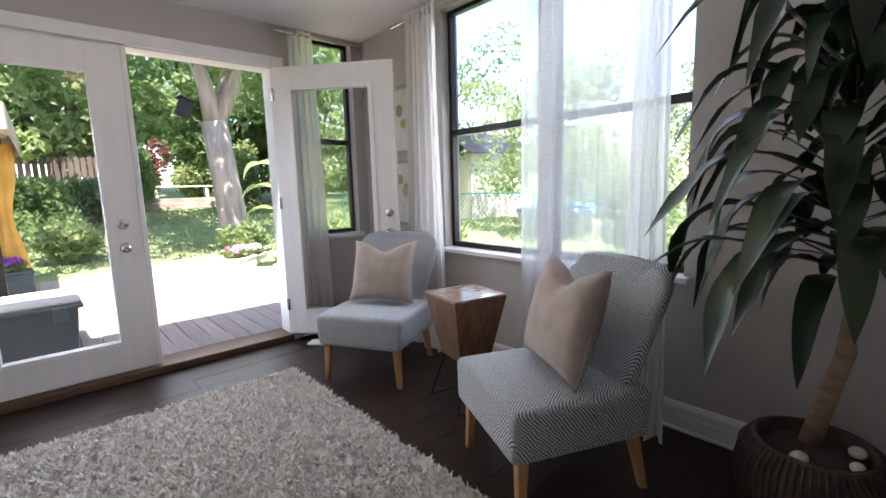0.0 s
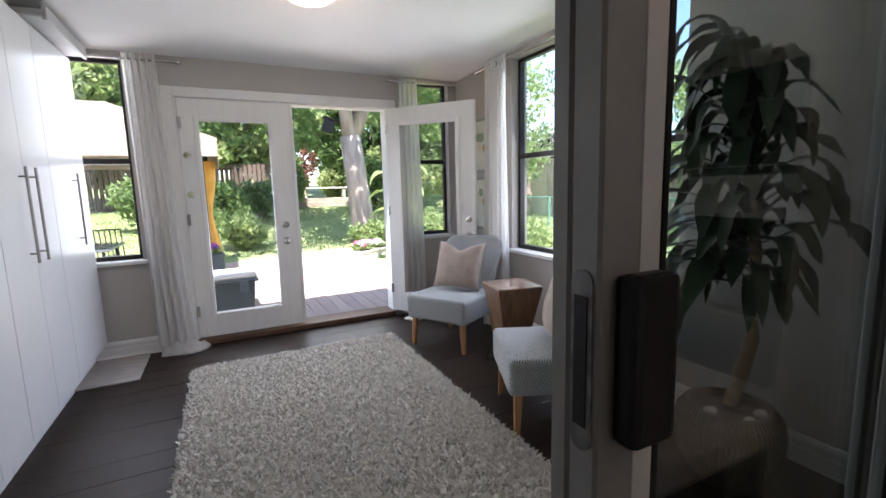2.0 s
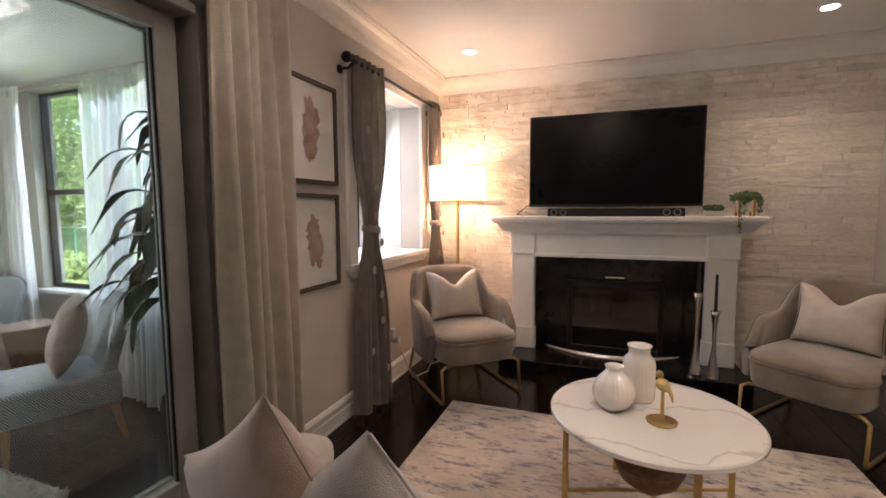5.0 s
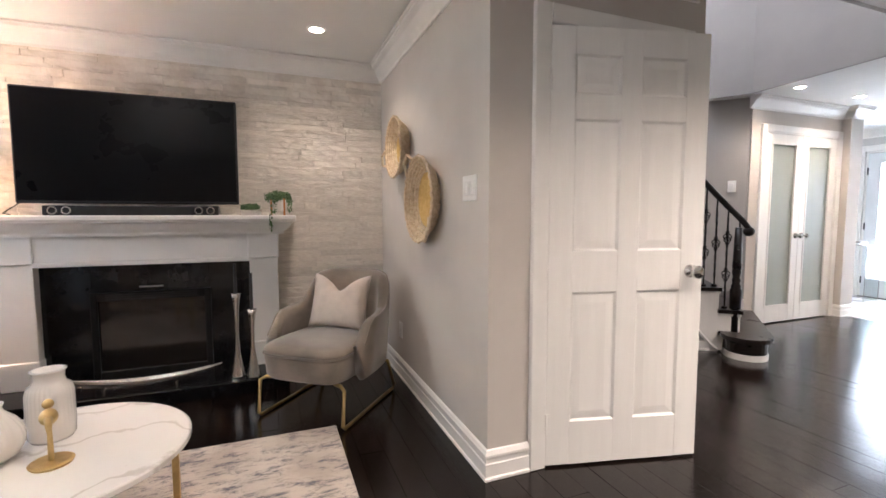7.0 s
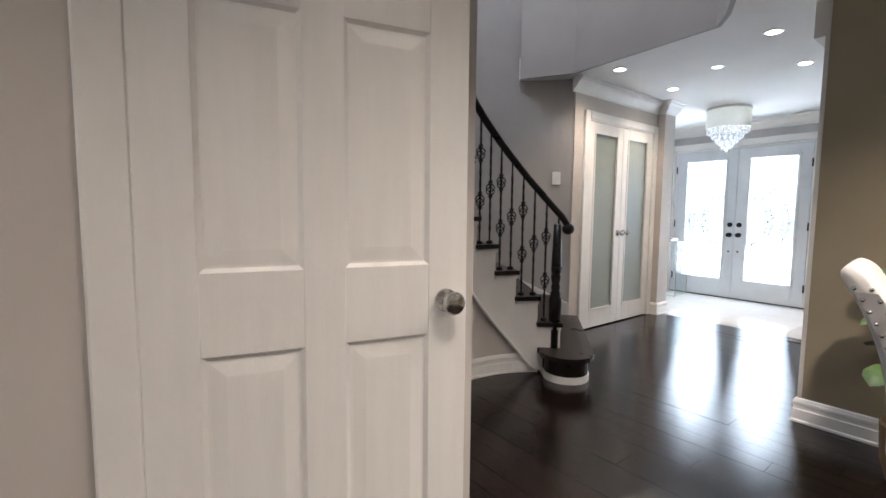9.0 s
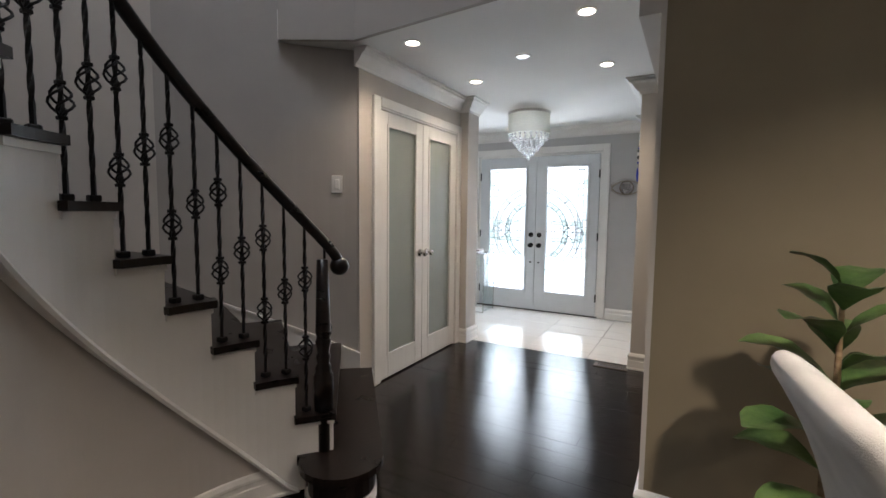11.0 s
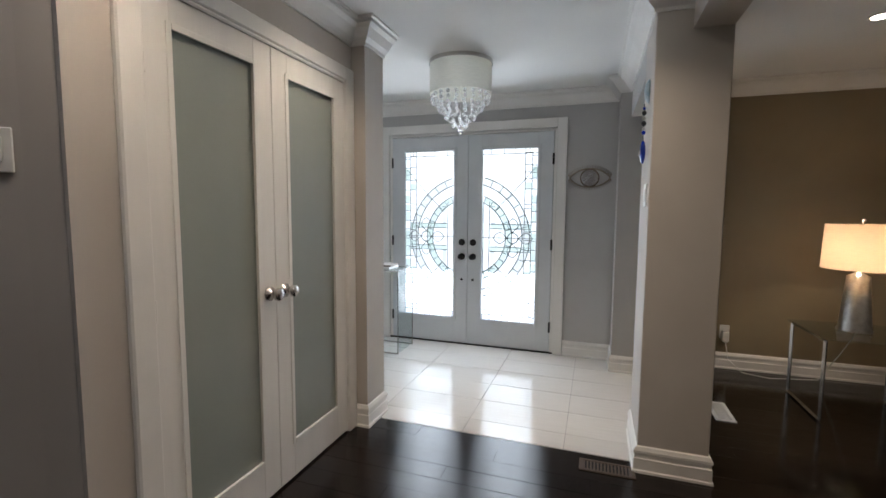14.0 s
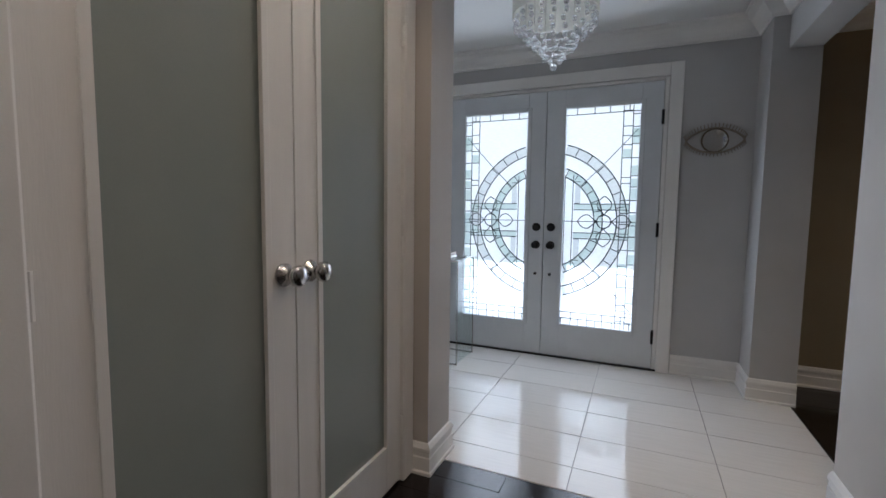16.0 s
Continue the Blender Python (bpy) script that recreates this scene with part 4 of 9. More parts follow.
def cushion(w, h, d, sag=0.0, seed=1, chop=0.0):
    """A knife-edge throw pillow standing on its lower edge, face towards -y; chop dents the top edge."""
    bm = bmesh.new()
    n = 18
    grid = {}
    for s in (-1, 1):
        for i in range(n + 1):
            for j in range(n + 1):
                u, v = 2 * i / n - 1, 2 * j / n - 1
                edge = i in (0, n) or j in (0, n)
                if s == 1 and edge:
                    grid[s, i, j] = grid[-1, i, j]
                    continue
                pin = 1 - 0.10 * (1 - v * v) * abs(u) ** 3
                pin2 = 1 - 0.10 * (1 - u * u) * abs(v) ** 3
                x, z = u * w / 2 * pin, (v * pin2 + 1) * h / 2
                if chop:
                    z -= chop * max(0, v) ** 1.5 * math.exp(-(u / 0.42) ** 2)
                t = ((1 - u * u) * (1 - v * v)) ** 0.42 * d / 2
                t += 0.006 * noise.noise((u * 2.5 + seed, v * 2.5, s)) * (0 if edge else 1)
                if chop:
                    t *= 1 - 0.45 * max(0, v) * math.exp(-(u / 0.30) ** 2)
                grid[s, i, j] = bm.verts.new((x, s * t - sag * (v + 1) * 0.0, z))
    for s in (-1, 1):
        for i in range(n):
            for j in range(n):
                q = [grid[s, i, j], grid[s, i + 1, j], grid[s, i + 1, j + 1], grid[s, i, j + 1]]
                bm.faces.new(q if s < 0 else q[::-1])
    return bm


def throw_pillow(m, w, h, d, material, label, seed=1, chop=0.07, group="throw pillows"):
    ob = link("throw_pillow", cushion(w, h, d, seed=seed, chop=chop), material, None, True)
    ob.matrix_world = m
    tagged(ob, label, "pillow", group)
    bm = bmesh.new()
    pts = [(-w / 2 * 0.995, 0, h * 0.02), (-w / 2 * 0.93, 0, h * 0.5), (-w / 2 * 0.995, 0, h * 0.985)]
    tube(bm, pts, 0.003, 5)
    part("seam", bm, material, ob)
    bm = bmesh.new()
    tube(bm, [(-x, y, z) for x, y, z in pts], 0.003, 5)
    part("seam", bm, material, ob)
    return ob


# ---- slipper chairs ----


def slipper_chair(m):
    ch = thing("slipper_chair", m, "armless slipper chair in blue grey crosshatch tweed", "chair", "pair of slipper chairs")
    bm = bmesh.new()
    box(bm, -0.29, 0.29, -0.30, 0.28, 0.235, 0.43, 0.035, 4)
    for v in bm.verts:
        if v.co.z > 0.38:
            v.co.z += 0.02 * (1 - (v.co.x / 0.29) ** 2)
            v.co.y *= 1.0
        else:
            v.co.x *= 0.97
    part("seat", bm, TWEED, ch, smooth=True)
    bm = bmesh.new()
    n = 14
    rows = []
    for j in range(n + 1):
        v = j / n
        z = 0.40 + 0.46 * v
        hw = 0.235 + 0.075 * v ** 0.8
        if v > 0.8:
            hw -= 0.05 * ((v - 0.8) / 0.2) ** 2.2
        yy = 0.24 + 0.15 * v ** 1.2
        th = 0.05 * (1 - 0.25 * v)
        row = []
        for i in range(24):
            a = 2 * math.pi * i / 24
            cx, cy = math.cos(a), math.sin(a)
            x = hw * math.copysign(abs(cx) ** 0.35, cx)
            y = th * math.copysign(abs(cy) ** 0.6, cy)
            curve = -0.045 * (x / 0.3) ** 2
            zz = z - (0.022 * (x / 0.3) ** 4 if v > 0.9 else 0)
            row.append(bm.verts.new((x, yy + y + curve, zz)))
        rows.append(row)
    for a, b in zip(rows, rows[1:]):
        for i in range(24):
            bm.faces.new((a[i], a[(i + 1) % 24], b[(i + 1) % 24], b[i]))
    top = rows[-1]
    cap = [bm.verts.new((v.co.x * 0.9, v.co.y * 1.0, v.co.z + 0.018)) for v in top]
    for i in range(24):
        bm.faces.new((top[i], top[(i + 1) % 24], cap[(i + 1) % 24], cap[i]))
    bm.faces.new(cap)
    bm.faces.new(rows[0][::-1])
    part("backrest", bm, TWEED, ch, smooth=True)
    for x, y in ((-0.235, -0.245), (0.235, -0.245), (-0.225, 0.235), (0.225, 0.235)):
        bm = bmesh.new()
        box(bm, -0.022, 0.022, -0.022, 0.022, 0, 0.245, 0.004)
        for v in bm.verts:
            k = 0.62 + 0.38 * v.co.z / 0.245
            v.co.x, v.co.y = v.co.x * k + x + (0.03 if x > 0 else -0.03) * (1 - v.co.z / 0.245) * 0.5, v.co.y * k + y + (0.05 if y > 0 else -0.012) * (1 - v.co.z / 0.245)
        part("leg", bm, OAK, ch, "tapered light oak leg")
    return ch


c1 = slipper_chair(pose(1.60, 2.45, SF, 0, 0, -61))
c2m = pose(1.50, 1.06, SF, 0, 0, -114)
c2 = copy_thing(c1, c2m)
throw_pillow(pose(1.60, 2.45, SF, 0, 0, -61) @ pose(0.0, 0.02, 0.445, -20, 0, 2), 0.46, 0.42, 0.17, PILLOWT, "taupe linen throw pillow leaning on chair", 1, 0.06)
throw_pillow(c2m @ pose(0.0, 0.0, 0.445, -17, 0, -6), 0.48, 0.46, 0.18, PILLOWT, "taupe linen throw pillow leaning on chair", 2, 0.09)

# ---- side table ----
tb = thing("side_table", pose(1.70, 1.74, SF, 0, 0, -12), "tapered walnut side table on black wire base", "table")
bm = bmesh.new()
box(bm, -0.165, 0.165, -0.165, 0.165, 0.26, 0.61, 0.003)
for v in bm.verts:
    k = 0.60 + 0.40 * (v.co.z - 0.26) / 0.35
    v.co.x *= k
    v.co.y *= k
part("body", bm, WALNUT, tb)
bm = bmesh.new()
box(bm, -0.16, 0.16, -0.16, 0.16, 0.611, 0.617, 0.002)
part("top", bm, mat("polished_walnut_top", (0.34, 0.22, 0.15), (0.25, 0.15, 0.10), 5, 0.18, stretch=(1, 8, 1), coat=0.5), tb)
bm = bmesh.new()
q = [(-0.15, -0.15, 0.006), (0.15, -0.15, 0.006), (0.15, 0.15, 0.006), (-0.15, 0.15, 0.006)]
for i in range(4):
    a, b = q[i], q[(i + 1) % 4]
    cyl(bm, a, b, 0.005, seg=8)
    cyl(bm, a, (a[0] * 0.55, a[1] * 0.55, 0.265), 0.005, seg=8)
part("wire_base", bm, BLACKMETAL, tb, "black wire base")

# ---- dracaena ----
rg = random.Random(11)
dr = thing("potted_dracaena", pose(1.80, 0.24, SF), "tall dracaena plant in dark woven basket pot", "plant")
bm = bmesh.new()
lathe(bm, [(0, 0.0), (0.15, 0.0), (0.19, 0.05), (0.235, 0.14), (0.25, 0.22), (0.235, 0.30), (0.195, 0.345), (0.18, 0.345), (0.18, 0.30), (0, 0.30)], seg=40)
bmesh.ops.transform(bm, verts=bm.verts, matrix=Matrix.Diagonal((0.84, 0.84, 1, 1)))
pot = part("pot", bm, WICKER, dr, "dark woven willow basket pot", True)
for i in range(64):
    bm = bmesh.new()
    a = 2 * math.pi * i / 64
    pts = [((r * 0.84 + 0.004) * math.cos(a + 0.03 * math.sin(7 * z)), (r * 0.84 + 0.004) * math.sin(a + 0.03 * math.sin(7 * z)), z) for r, z in ((0.19, 0.05), (0.235, 0.14), (0.25, 0.22), (0.235, 0.30), (0.197, 0.34))]
    tube(bm, pts, 0.0045, 5)
    part("willow_rod", bm, WICKER, pot)
bm = bmesh.new()
lathe(bm, [(0.15, 0.303), (0.11, 0.312), (0.05, 0.32), (0, 0.322)], seg=24)
part("soil", bm, SOIL, dr)
for x, y, s in ((-0.10, 0.02, 0.026), (-0.04, -0.11, 0.02), (0.06, -0.10, 0.024)):
    bm = bmesh.new()
    ball(bm, (x, y, 0.325), s, (1.3, 1, 0.7), 10, 8)
    part("pebble", bm, PEBBLE, dr, smooth=True)
canes = [[(0.05, 0.02, 0.31), (0.05, -0.05, 0.65), (0.05, -0.04, 1.0), (0.04, 0.0, 1.35), (0.04, 0.0, 1.72)]]
for cn in canes:
    bm = bmesh.new()
    tube(bm, cn, [0.032, 0.027, 0.024, 0.019, 0.013], 10)
    part("cane", bm, CANE, dr, "woody tan cane", True)


def blade(bm, base, yaw, length, width, rise, droop):
    rows = []
    p = Vector(base)
    ang = rise
    nseg = 9
    for i in range(nseg + 1):
        v = i / nseg
        w = width * (0.30 + 0.70 * min(1, v * 3.2)) * (1 - max(0, (v - 0.45) / 0.55) ** 1.8)
        side = Vector((-math.sin(yaw), math.cos(yaw), 0)) * max(w, 0.001) * 0.5
        fold = Vector((0, 0, 0.22 * w))
        wav = Vector((0, 0, 0.012 * math.sin(v * 13)))
        rows.append((bm.verts.new(p - side + fold + wav), bm.verts.new(p), bm.verts.new(p + side + fold - wav)))
        ang -= droop / nseg * (0.5 + 1.3 * v)
        p = p + Vector((math.cos(yaw) * math.cos(ang), math.sin(yaw) * math.cos(ang), math.sin(ang))) * (length / nseg)
    for a, b in zip(rows, rows[1:]):
        bm.faces.new((a[0], a[1], b[1], b[0]))
        bm.faces.new((a[1], a[2], b[2], b[1]))




def strap_leaf(bm, base, yaw, length, width, rise):
    """A dracaena leaf: narrow neck, arching out and hanging from the middle, with a waved rim."""
    rows, p, nseg = [], Vector(base), 14
    side0 = Vector((-math.sin(yaw), math.cos(yaw), 0))
    hang = rg.uniform(-1.45, -0.75)
    bend, ph, twist = rg.uniform(0.42, 0.62), rg.uniform(0, 6), rg.uniform(-0.6, 0.6)
    for i in range(nseg + 1):
        v = i / nseg
        q = min(1, max(0, (v - bend + 0.28) / 0.5))
        ang = rise + (hang - rise) * q * q * (3 - 2 * q)
        w = width * (0.22 + 0.78 * min(1, max(0, (v - 0.08) / 0.42)) ** 1.3) * (1 - max(0, (v - 0.62) / 0.38) ** 2.0)
        d = Vector((math.cos(yaw) * math.cos(ang), math.sin(yaw) * math.cos(ang), math.sin(ang)))
        up = side0.cross(d) * -1
        side = (side0 * math.cos(twist * v) + up * math.sin(twist * v)) * max(w, 0.001) * 0.5
        rim = up * (0.16 * w)
        wav = up * (0.10 * w * math.sin(v * 17 + ph))
        rows.append((bm.verts.new(p - side + rim + wav), bm.verts.new(p), bm.verts.new(p + side + rim - wav)))
        p = p + d * (length / nseg)
    for a, b in zip(rows, rows[1:]):
        bm.faces.new((a[0], a[1], b[1], b[0]))
        bm.faces.new((a[1], a[2], b[2], b[1]))


for k in range(112):
    v = k / 111
    z = 0.88 + 0.84 * v
    cx, cy = 0.045, -0.03 + 0.03 * v
    yaw = 2.45 + ((k * 0.618) % 1 - 0.5) * 4.9 + rg.uniform(-0.2, 0.2)
    ln = rg.uniform(0.52, 0.84) * (1 - 0.15 * v)
    rise = 0.25 + 0.95 * v ** 1.6 + rg.uniform(-0.15, 0.25)
    if math.sin(yaw) < 0.1 and math.cos(yaw) < 0:
        ln *= 0.8
    # leaves that meet the wall stay short
    if math.cos(yaw) > 0.2:
        ln *= 0.45
    elif math.sin(yaw) < -0.4:
        ln *= 0.75
    bm = bmesh.new()
    strap_leaf(bm, (cx, cy, z), yaw, ln, rg.uniform(0.050, 0.086), rise)
    part("leaf", bm, LEAFD, dr, smooth=True)

# ---- framed flower prints between the windows ----
PRINT = mat("floral_print_paper", (0.74, 0.73, 0.68), (0.64, 0.62, 0.50), 10, 0.7)
GREYFRAME = mat("silver_grey_frame", (0.38, 0.37, 0.36), None, 20, 0.35, 0.4)
for z0, z1 in ((1.30, 1.82), (0.74, 1.26)):
    pf = thing("framed_print", pose(2.197, 2.90, z0, 0, 0, 0), "framed floral print on wall by the corner", "picture", "floral prints")
    h = z1 - z0
    bm = bmesh.new()
    for b in ((-0.2, -0.17, 0, h), (0.17, 0.2, 0, h), (-0.17, 0.17, 0, 0.03), (-0.17, 0.17, h - 0.03, h)):
        box(bm, -0.022, 0, b[0], b[1], b[2], b[3], 0.003)
    part("picture_frame", bm, GREYFRAME, pf)
    bm = bmesh.new()
    box(bm, -0.012, -0.004, -0.17, 0.17, 0.03, h - 0.03)
    part("print", bm, PRINT, pf)
    for k in range(5):
        bm = bmesh.new()
        ball(bm, (-0.013, rg.uniform(-0.09, 0.09), h * rg.uniform(0.3, 0.75)), rg.uniform(0.025, 0.05), (0.05, 1, 1), 10, 8)
        part("painted_flower", bm, [mat("cream_paint", (0.7, 0.66, 0.5)), mat("sage_paint", (0.3, 0.36, 0.22)), mat("ochre_paint", (0.55, 0.40, 0.16))][k % 3], pf)

# ---- ceiling dome lamp ----
dl = thing("ceiling_lamp", pose(0.41, 1.84, SC(1.84)), "lit opal glass dome lamp on sunroom ceiling", "ceiling lamp")
bm = bmesh.new()
lathe(bm, [(0, -0.115), (0.06, -0.108), (0.12, -0.085), (0.16, -0.052), (0.175, -0.030), (0.165, -0.026), (0.11, -0.06), (0, -0.09)], seg=36)
part("shade", bm, OPAL, dl, "glowing opal glass bowl", True)
bm = bmesh.new()
lathe(bm, [(0, 0), (0.13, 0), (0.13, -0.02), (0, -0.025)], seg=28)
part("base_plate", bm, TRIM, dl)
for k in range(3):
    bm = bmesh.new()
    a = k * 2.094 + 0.3
    box(bm, 0.155, 0.185, -0.008, 0.008, -0.045, -0.018, 0.002, m=Matrix.Rotation(a, 4, "Z"))
    cyl(bm, (0.17 * math.cos(a), 0.17 * math.sin(a), -0.02), (0.12 * math.cos(a), 0.12 * math.sin(a), -0.001), 0.004, seg=6)
    part("clip", bm, CHROME, dl)
lamp("dome_lamp_bulb", "POINT", (0.41, 1.84, SC(1.84) - 0.19), (0.41, 1.84, 0), 0.8, (1.0, 0.72, 0.45), 0.12)

# ---- living room ----
VELVET = mat("warm_grey_velvet", (0.24, 0.198, 0.155), (0.135, 0.110, 0.085), 4, 0.8, bump=0.15, bscale=200, sheen=0.6)
PILLOWC = mat("cream_linen", (0.64, 0.56, 0.49), (0.55, 0.48, 0.42), 10, 0.95, bump=0.4, bscale=420, sheen=0.2)
PILLOWG = mat("pale_grey_linen", (0.56, 0.53, 0.50), (0.47, 0.44, 0.42), 10, 0.95, bump=0.5, bscale=420, sheen=0.2)
SOFA = mat("beige_sofa_fabric", (0.55, 0.49, 0.43), (0.48, 0.43, 0.38), 8, 0.95, bump=0.4, bscale=350, sheen=0.2)
DRAPE = mat("ivory_jacquard_drape", (0.74, 0.68, 0.58), (0.66, 0.60, 0.51), 14, 0.85, bump=0.3, bscale=120, sheen=0.2)
TAUPEDRAPE = mat("taupe_dotted_drape", (0.30, 0.255, 0.215), (0.25, 0.21, 0.18), 14, 0.8, bump=0.2, bscale=200, sheen=0.3)
DOT = mat("pale_woven_dot", (0.38, 0.325, 0.265), None, 30, 0.8)
MARBLE = mat("white_marble", (0.80, 0.77, 0.73), (0.74, 0.71, 0.67), 4, 0.15, coat=0.3)
CERAMIC = mat("white_glazed_ceramic", (0.82, 0.78, 0.73), (0.78, 0.74, 0.69), 4, 0.18, coat=0.5)
BLACKTILE = mat("polished_black_granite", (0.006, 0.006, 0.0065), (0.010, 0.010, 0.011), 9, 0.10, spec=0.35, fine=0.5)
SCREEN = mat("black_screen", (0.004, 0.004, 0.005), None, 4, 0.28, spec=0.12)
BLACKPLASTIC = mat("black_plastic", (0.010, 0.010, 0.011), (0.014, 0.014, 0.015), 20, 0.4)
DARKGLASS = mat("dark_fire_glass", (0.012, 0.010, 0.009), None, 4, 0.06, spec=0.7)
LINENSHADE = sheer("lamp_linen_shade", (0.92, 0.86, 0.76), 0.02)
DARKFRAME = mat("dark_brown_frame", (0.055, 0.038, 0.03), (0.08, 0.056, 0.045), 14, 0.5, stretch=(1, 1, 6))
MATBOARD = mat("white_mat_board", (0.76, 0.74, 0.71), None, 5, 0.8)
SEPIA = mat("sepia_ink", (0.30, 0.19, 0.14), (0.46, 0.34, 0.27), 12, 0.85)
STRAW = mat("seagrass_weave", (0.66, 0.54, 0.38), (0.53, 0.41, 0.27), 40, 0.85, bump=0.6, bscale=160)
STRAWY = mat("golden_seagrass", (0.62, 0.43, 0.16), (0.54, 0.36, 0.12), 40, 0.85, bump=0.6, bscale=160)
LINEDSHADE = glow("lit_lamp_bulb", (1.0, 0.72, 0.42), 3.0)
PLASTICW = mat("white_plastic", (0.78, 0.77, 0.75), None, 6, 0.35)
SILVER = mat("hammered_silver", (0.74, 0.72, 0.69), (0.60, 0.58, 0.55), 30, 0.30, 1.0, bump=0.5, bscale=45)
POTLIT = glow("lit_downlight", (1.0, 0.86, 0.70), 9.0)
WARM = (1.0, 0.80, 0.62)

# marble veins
nt = MARBLE.node_tree
vw = nt.nodes.new("ShaderNodeTexWave")
vw.inputs["Scale"].default_value, vw.inputs["Distortion"].default_value, vw.inputs["Detail"].default_value, vw.inputs["Detail Scale"].default_value = 0.9, 14.0, 6, 1.8
vt = nt.nodes.new("ShaderNodeTexCoord")
nt.links.new(vt.outputs["Object"], vw.inputs["Vector"])
vr = nt.nodes.new("ShaderNodeValToRGB")
vr.color_ramp.elements[0].position, vr.color_ramp.elements[1].position = 0.0, 0.03
vr.color_ramp.elements[0].color, vr.color_ramp.elements[1].color = (0.62, 0.58, 0.53, 1), (0.80, 0.77, 0.73, 1)
nt.links.new(vw.outputs["Fac"], vr.inputs[0])
nt.links.new(vr.outputs[0], nt.nodes["Principled BSDF"].inputs["Base Color"])


def downlight(x, y, z, energy, color=WARM, lit=POTLIT):
    d = thing("downlight", pose(x, y, z), "lit recessed ceiling downlight with white ring", "downlight", "ceiling downlights")
    bm = bmesh.new()
    lathe(bm, [(0.040, 0.0), (0.042, -0.006), (0.056, -0.007), (0.060, -0.003), (0.060, 0.0)], seg=24)
    part("ring", bm, TRIM, d)
    bm = bmesh.new()
    lathe(bm, [(0, -0.003), (0.040, -0.003)], seg=20)
    part("lens", bm, lit, d)
    if energy:
        lamp("downlight_beam", "SPOT", (x, y, z - 0.02), (x, y, 0), energy, color, 0.04, blend=0.9, angle=130)
    return d


downlight(3.04, -1.11, CL - 0.01, 1.0)
downlight(3.08, -3.24, CL - 0.01, 3.6)
# six more out of view, added to brighten the drape, walls and hall door
downlight(1.0, -1.11, CL - 0.01, 1.2)
downlight(0.9, -3.24, CL - 0.01, 5.5)
downlight(-1.2, -1.6, CL - 0.01, 1.2)
downlight(-1.2, -3.24, CL - 0.01, 5.5)
downlight(0.5, -4.6, CL - 0.01, 13)
downlight(-1.2, -4.6, CL - 0.01, 13)

# crystal flush light that shows in the door glass
cf = thing("crystal_ceiling_light", pose(1.15, -1.96, CL - 0.01), "lit crystal bowl ceiling light over sofa", "ceiling lamp")
bm = bmesh.new()
lathe(bm, [(0, 0), (0.10, 0), (0.10, -0.03), (0.33, -0.05), (0.33, -0.06), (0, -0.06)], seg=28)
part("canopy", bm, CHROME, cf)
bm = bmesh.new()
lathe(bm, [(0, -0.085), (0.20, -0.08), (0.27, -0.065)], seg=28)
part("diffuser", bm, glow("lit_crystal_diffuser", (1.0, 0.93, 0.84), 0.9), cf, "lit white diffuser", True)
CRYSTAL = mat("clear_crystal", (0.95, 0.95, 0.95), None, 8, 0.04, trans=0.85)
for ring, (r, z) in enumerate(((0.32, -0.09), (0.29, -0.14), (0.23, -0.19), (0.15, -0.23), (0.06, -0.25))):
    for k in range(int(r * 90)):
        a = 2 * math.pi * k / int(r * 90) + ring
        bm = bmesh.new()
        ball(bm, (r * math.cos(a), r * math.sin(a), z), 0.02, (1, 1, 1.3), 6, 4)
        part("crystal", bm, CRYSTAL, cf)
lamp("crystal_light_bulb", "POINT", (1.15, -1.96, CL - 0.13), (1, -2, 0), 1.0, (1.0, 0.86, 0.70), 0.02)

# ivory drape beside the patio door
c = curtain("curtain", DRAPE, ((1.12, -0.72), (1.50, -0.72)), ((1.12, -0.73), (1.50, -0.73)), 2.22, 0.02, 5, 0.045, "ivory jacquard floor length drape beside patio door", group="living room drapes", thick=0.004)
rod("curtain_rod", (-0.75, -0.72, 2.24), (1.53, -0.72, 2.24), 0.013, BLACKMETAL, "dark metal rod over patio door", 0.026)
curtain("curtain", DRAPE, ((-0.78, -0.72), (-0.55, -0.72)), ((-0.80, -0.73), (-0.55, -0.73)), 2.22, 0.02, 4, 0.04, "ivory jacquard floor length drape beside patio door", group="living room drapes", thick=0.004)

# bay window
structure("bay_box", [(2.20, 2.224, -0.45, 0.0, 0.91, 2.10), (3.236, 3.26, -0.45, 0.0, 0.91, 2.10), (2.224, 3.236, -0.63, 0.0, 0.90, 0.934), (2.224, 3.236, -0.45, 0.0, 2.076, 2.10)], TRIM, 0.002)
window_unit("window_5", "y", -0.05, 2.224, 3.236, 0.934, 2.076, 1.45, 0.045)
structure("trim_bay_window", [(2.13, 2.22, -0.645, -0.615, 0.86, 2.16), (3.24, 3.33, -0.645, -0.615, 0.86, 2.16), (2.22, 3.24, -0.645, -0.615, 2.08, 2.16), (2.10, 3.36, -0.665, -0.615, 0.895, 0.93), (2.16, 3.30, -0.640, -0.615, 0.84, 0.895)], TRIM, 0.004)
CURTA = curtain("curtain", TAUPEDRAPE, ((2.10, -0.71), (2.42, -0.71)), ((2.05, -0.72), (2.40, -0.74)), 2.14, 0.02, 5, 0.035, "taupe dotted drape tied back at window", pinch=(1.14, 0.30), group="living room drapes", thick=0.004)
CURTB = curtain("curtain", TAUPEDRAPE, ((3.26, -0.71), (3.46, -0.71)), ((3.22, -0.72), (3.50, -0.73)), 2.14, 0.02, 4, 0.032, "taupe dotted drape tied back at window", pinch=(1.14, 0.30), group="living room drapes", thick=0.004)
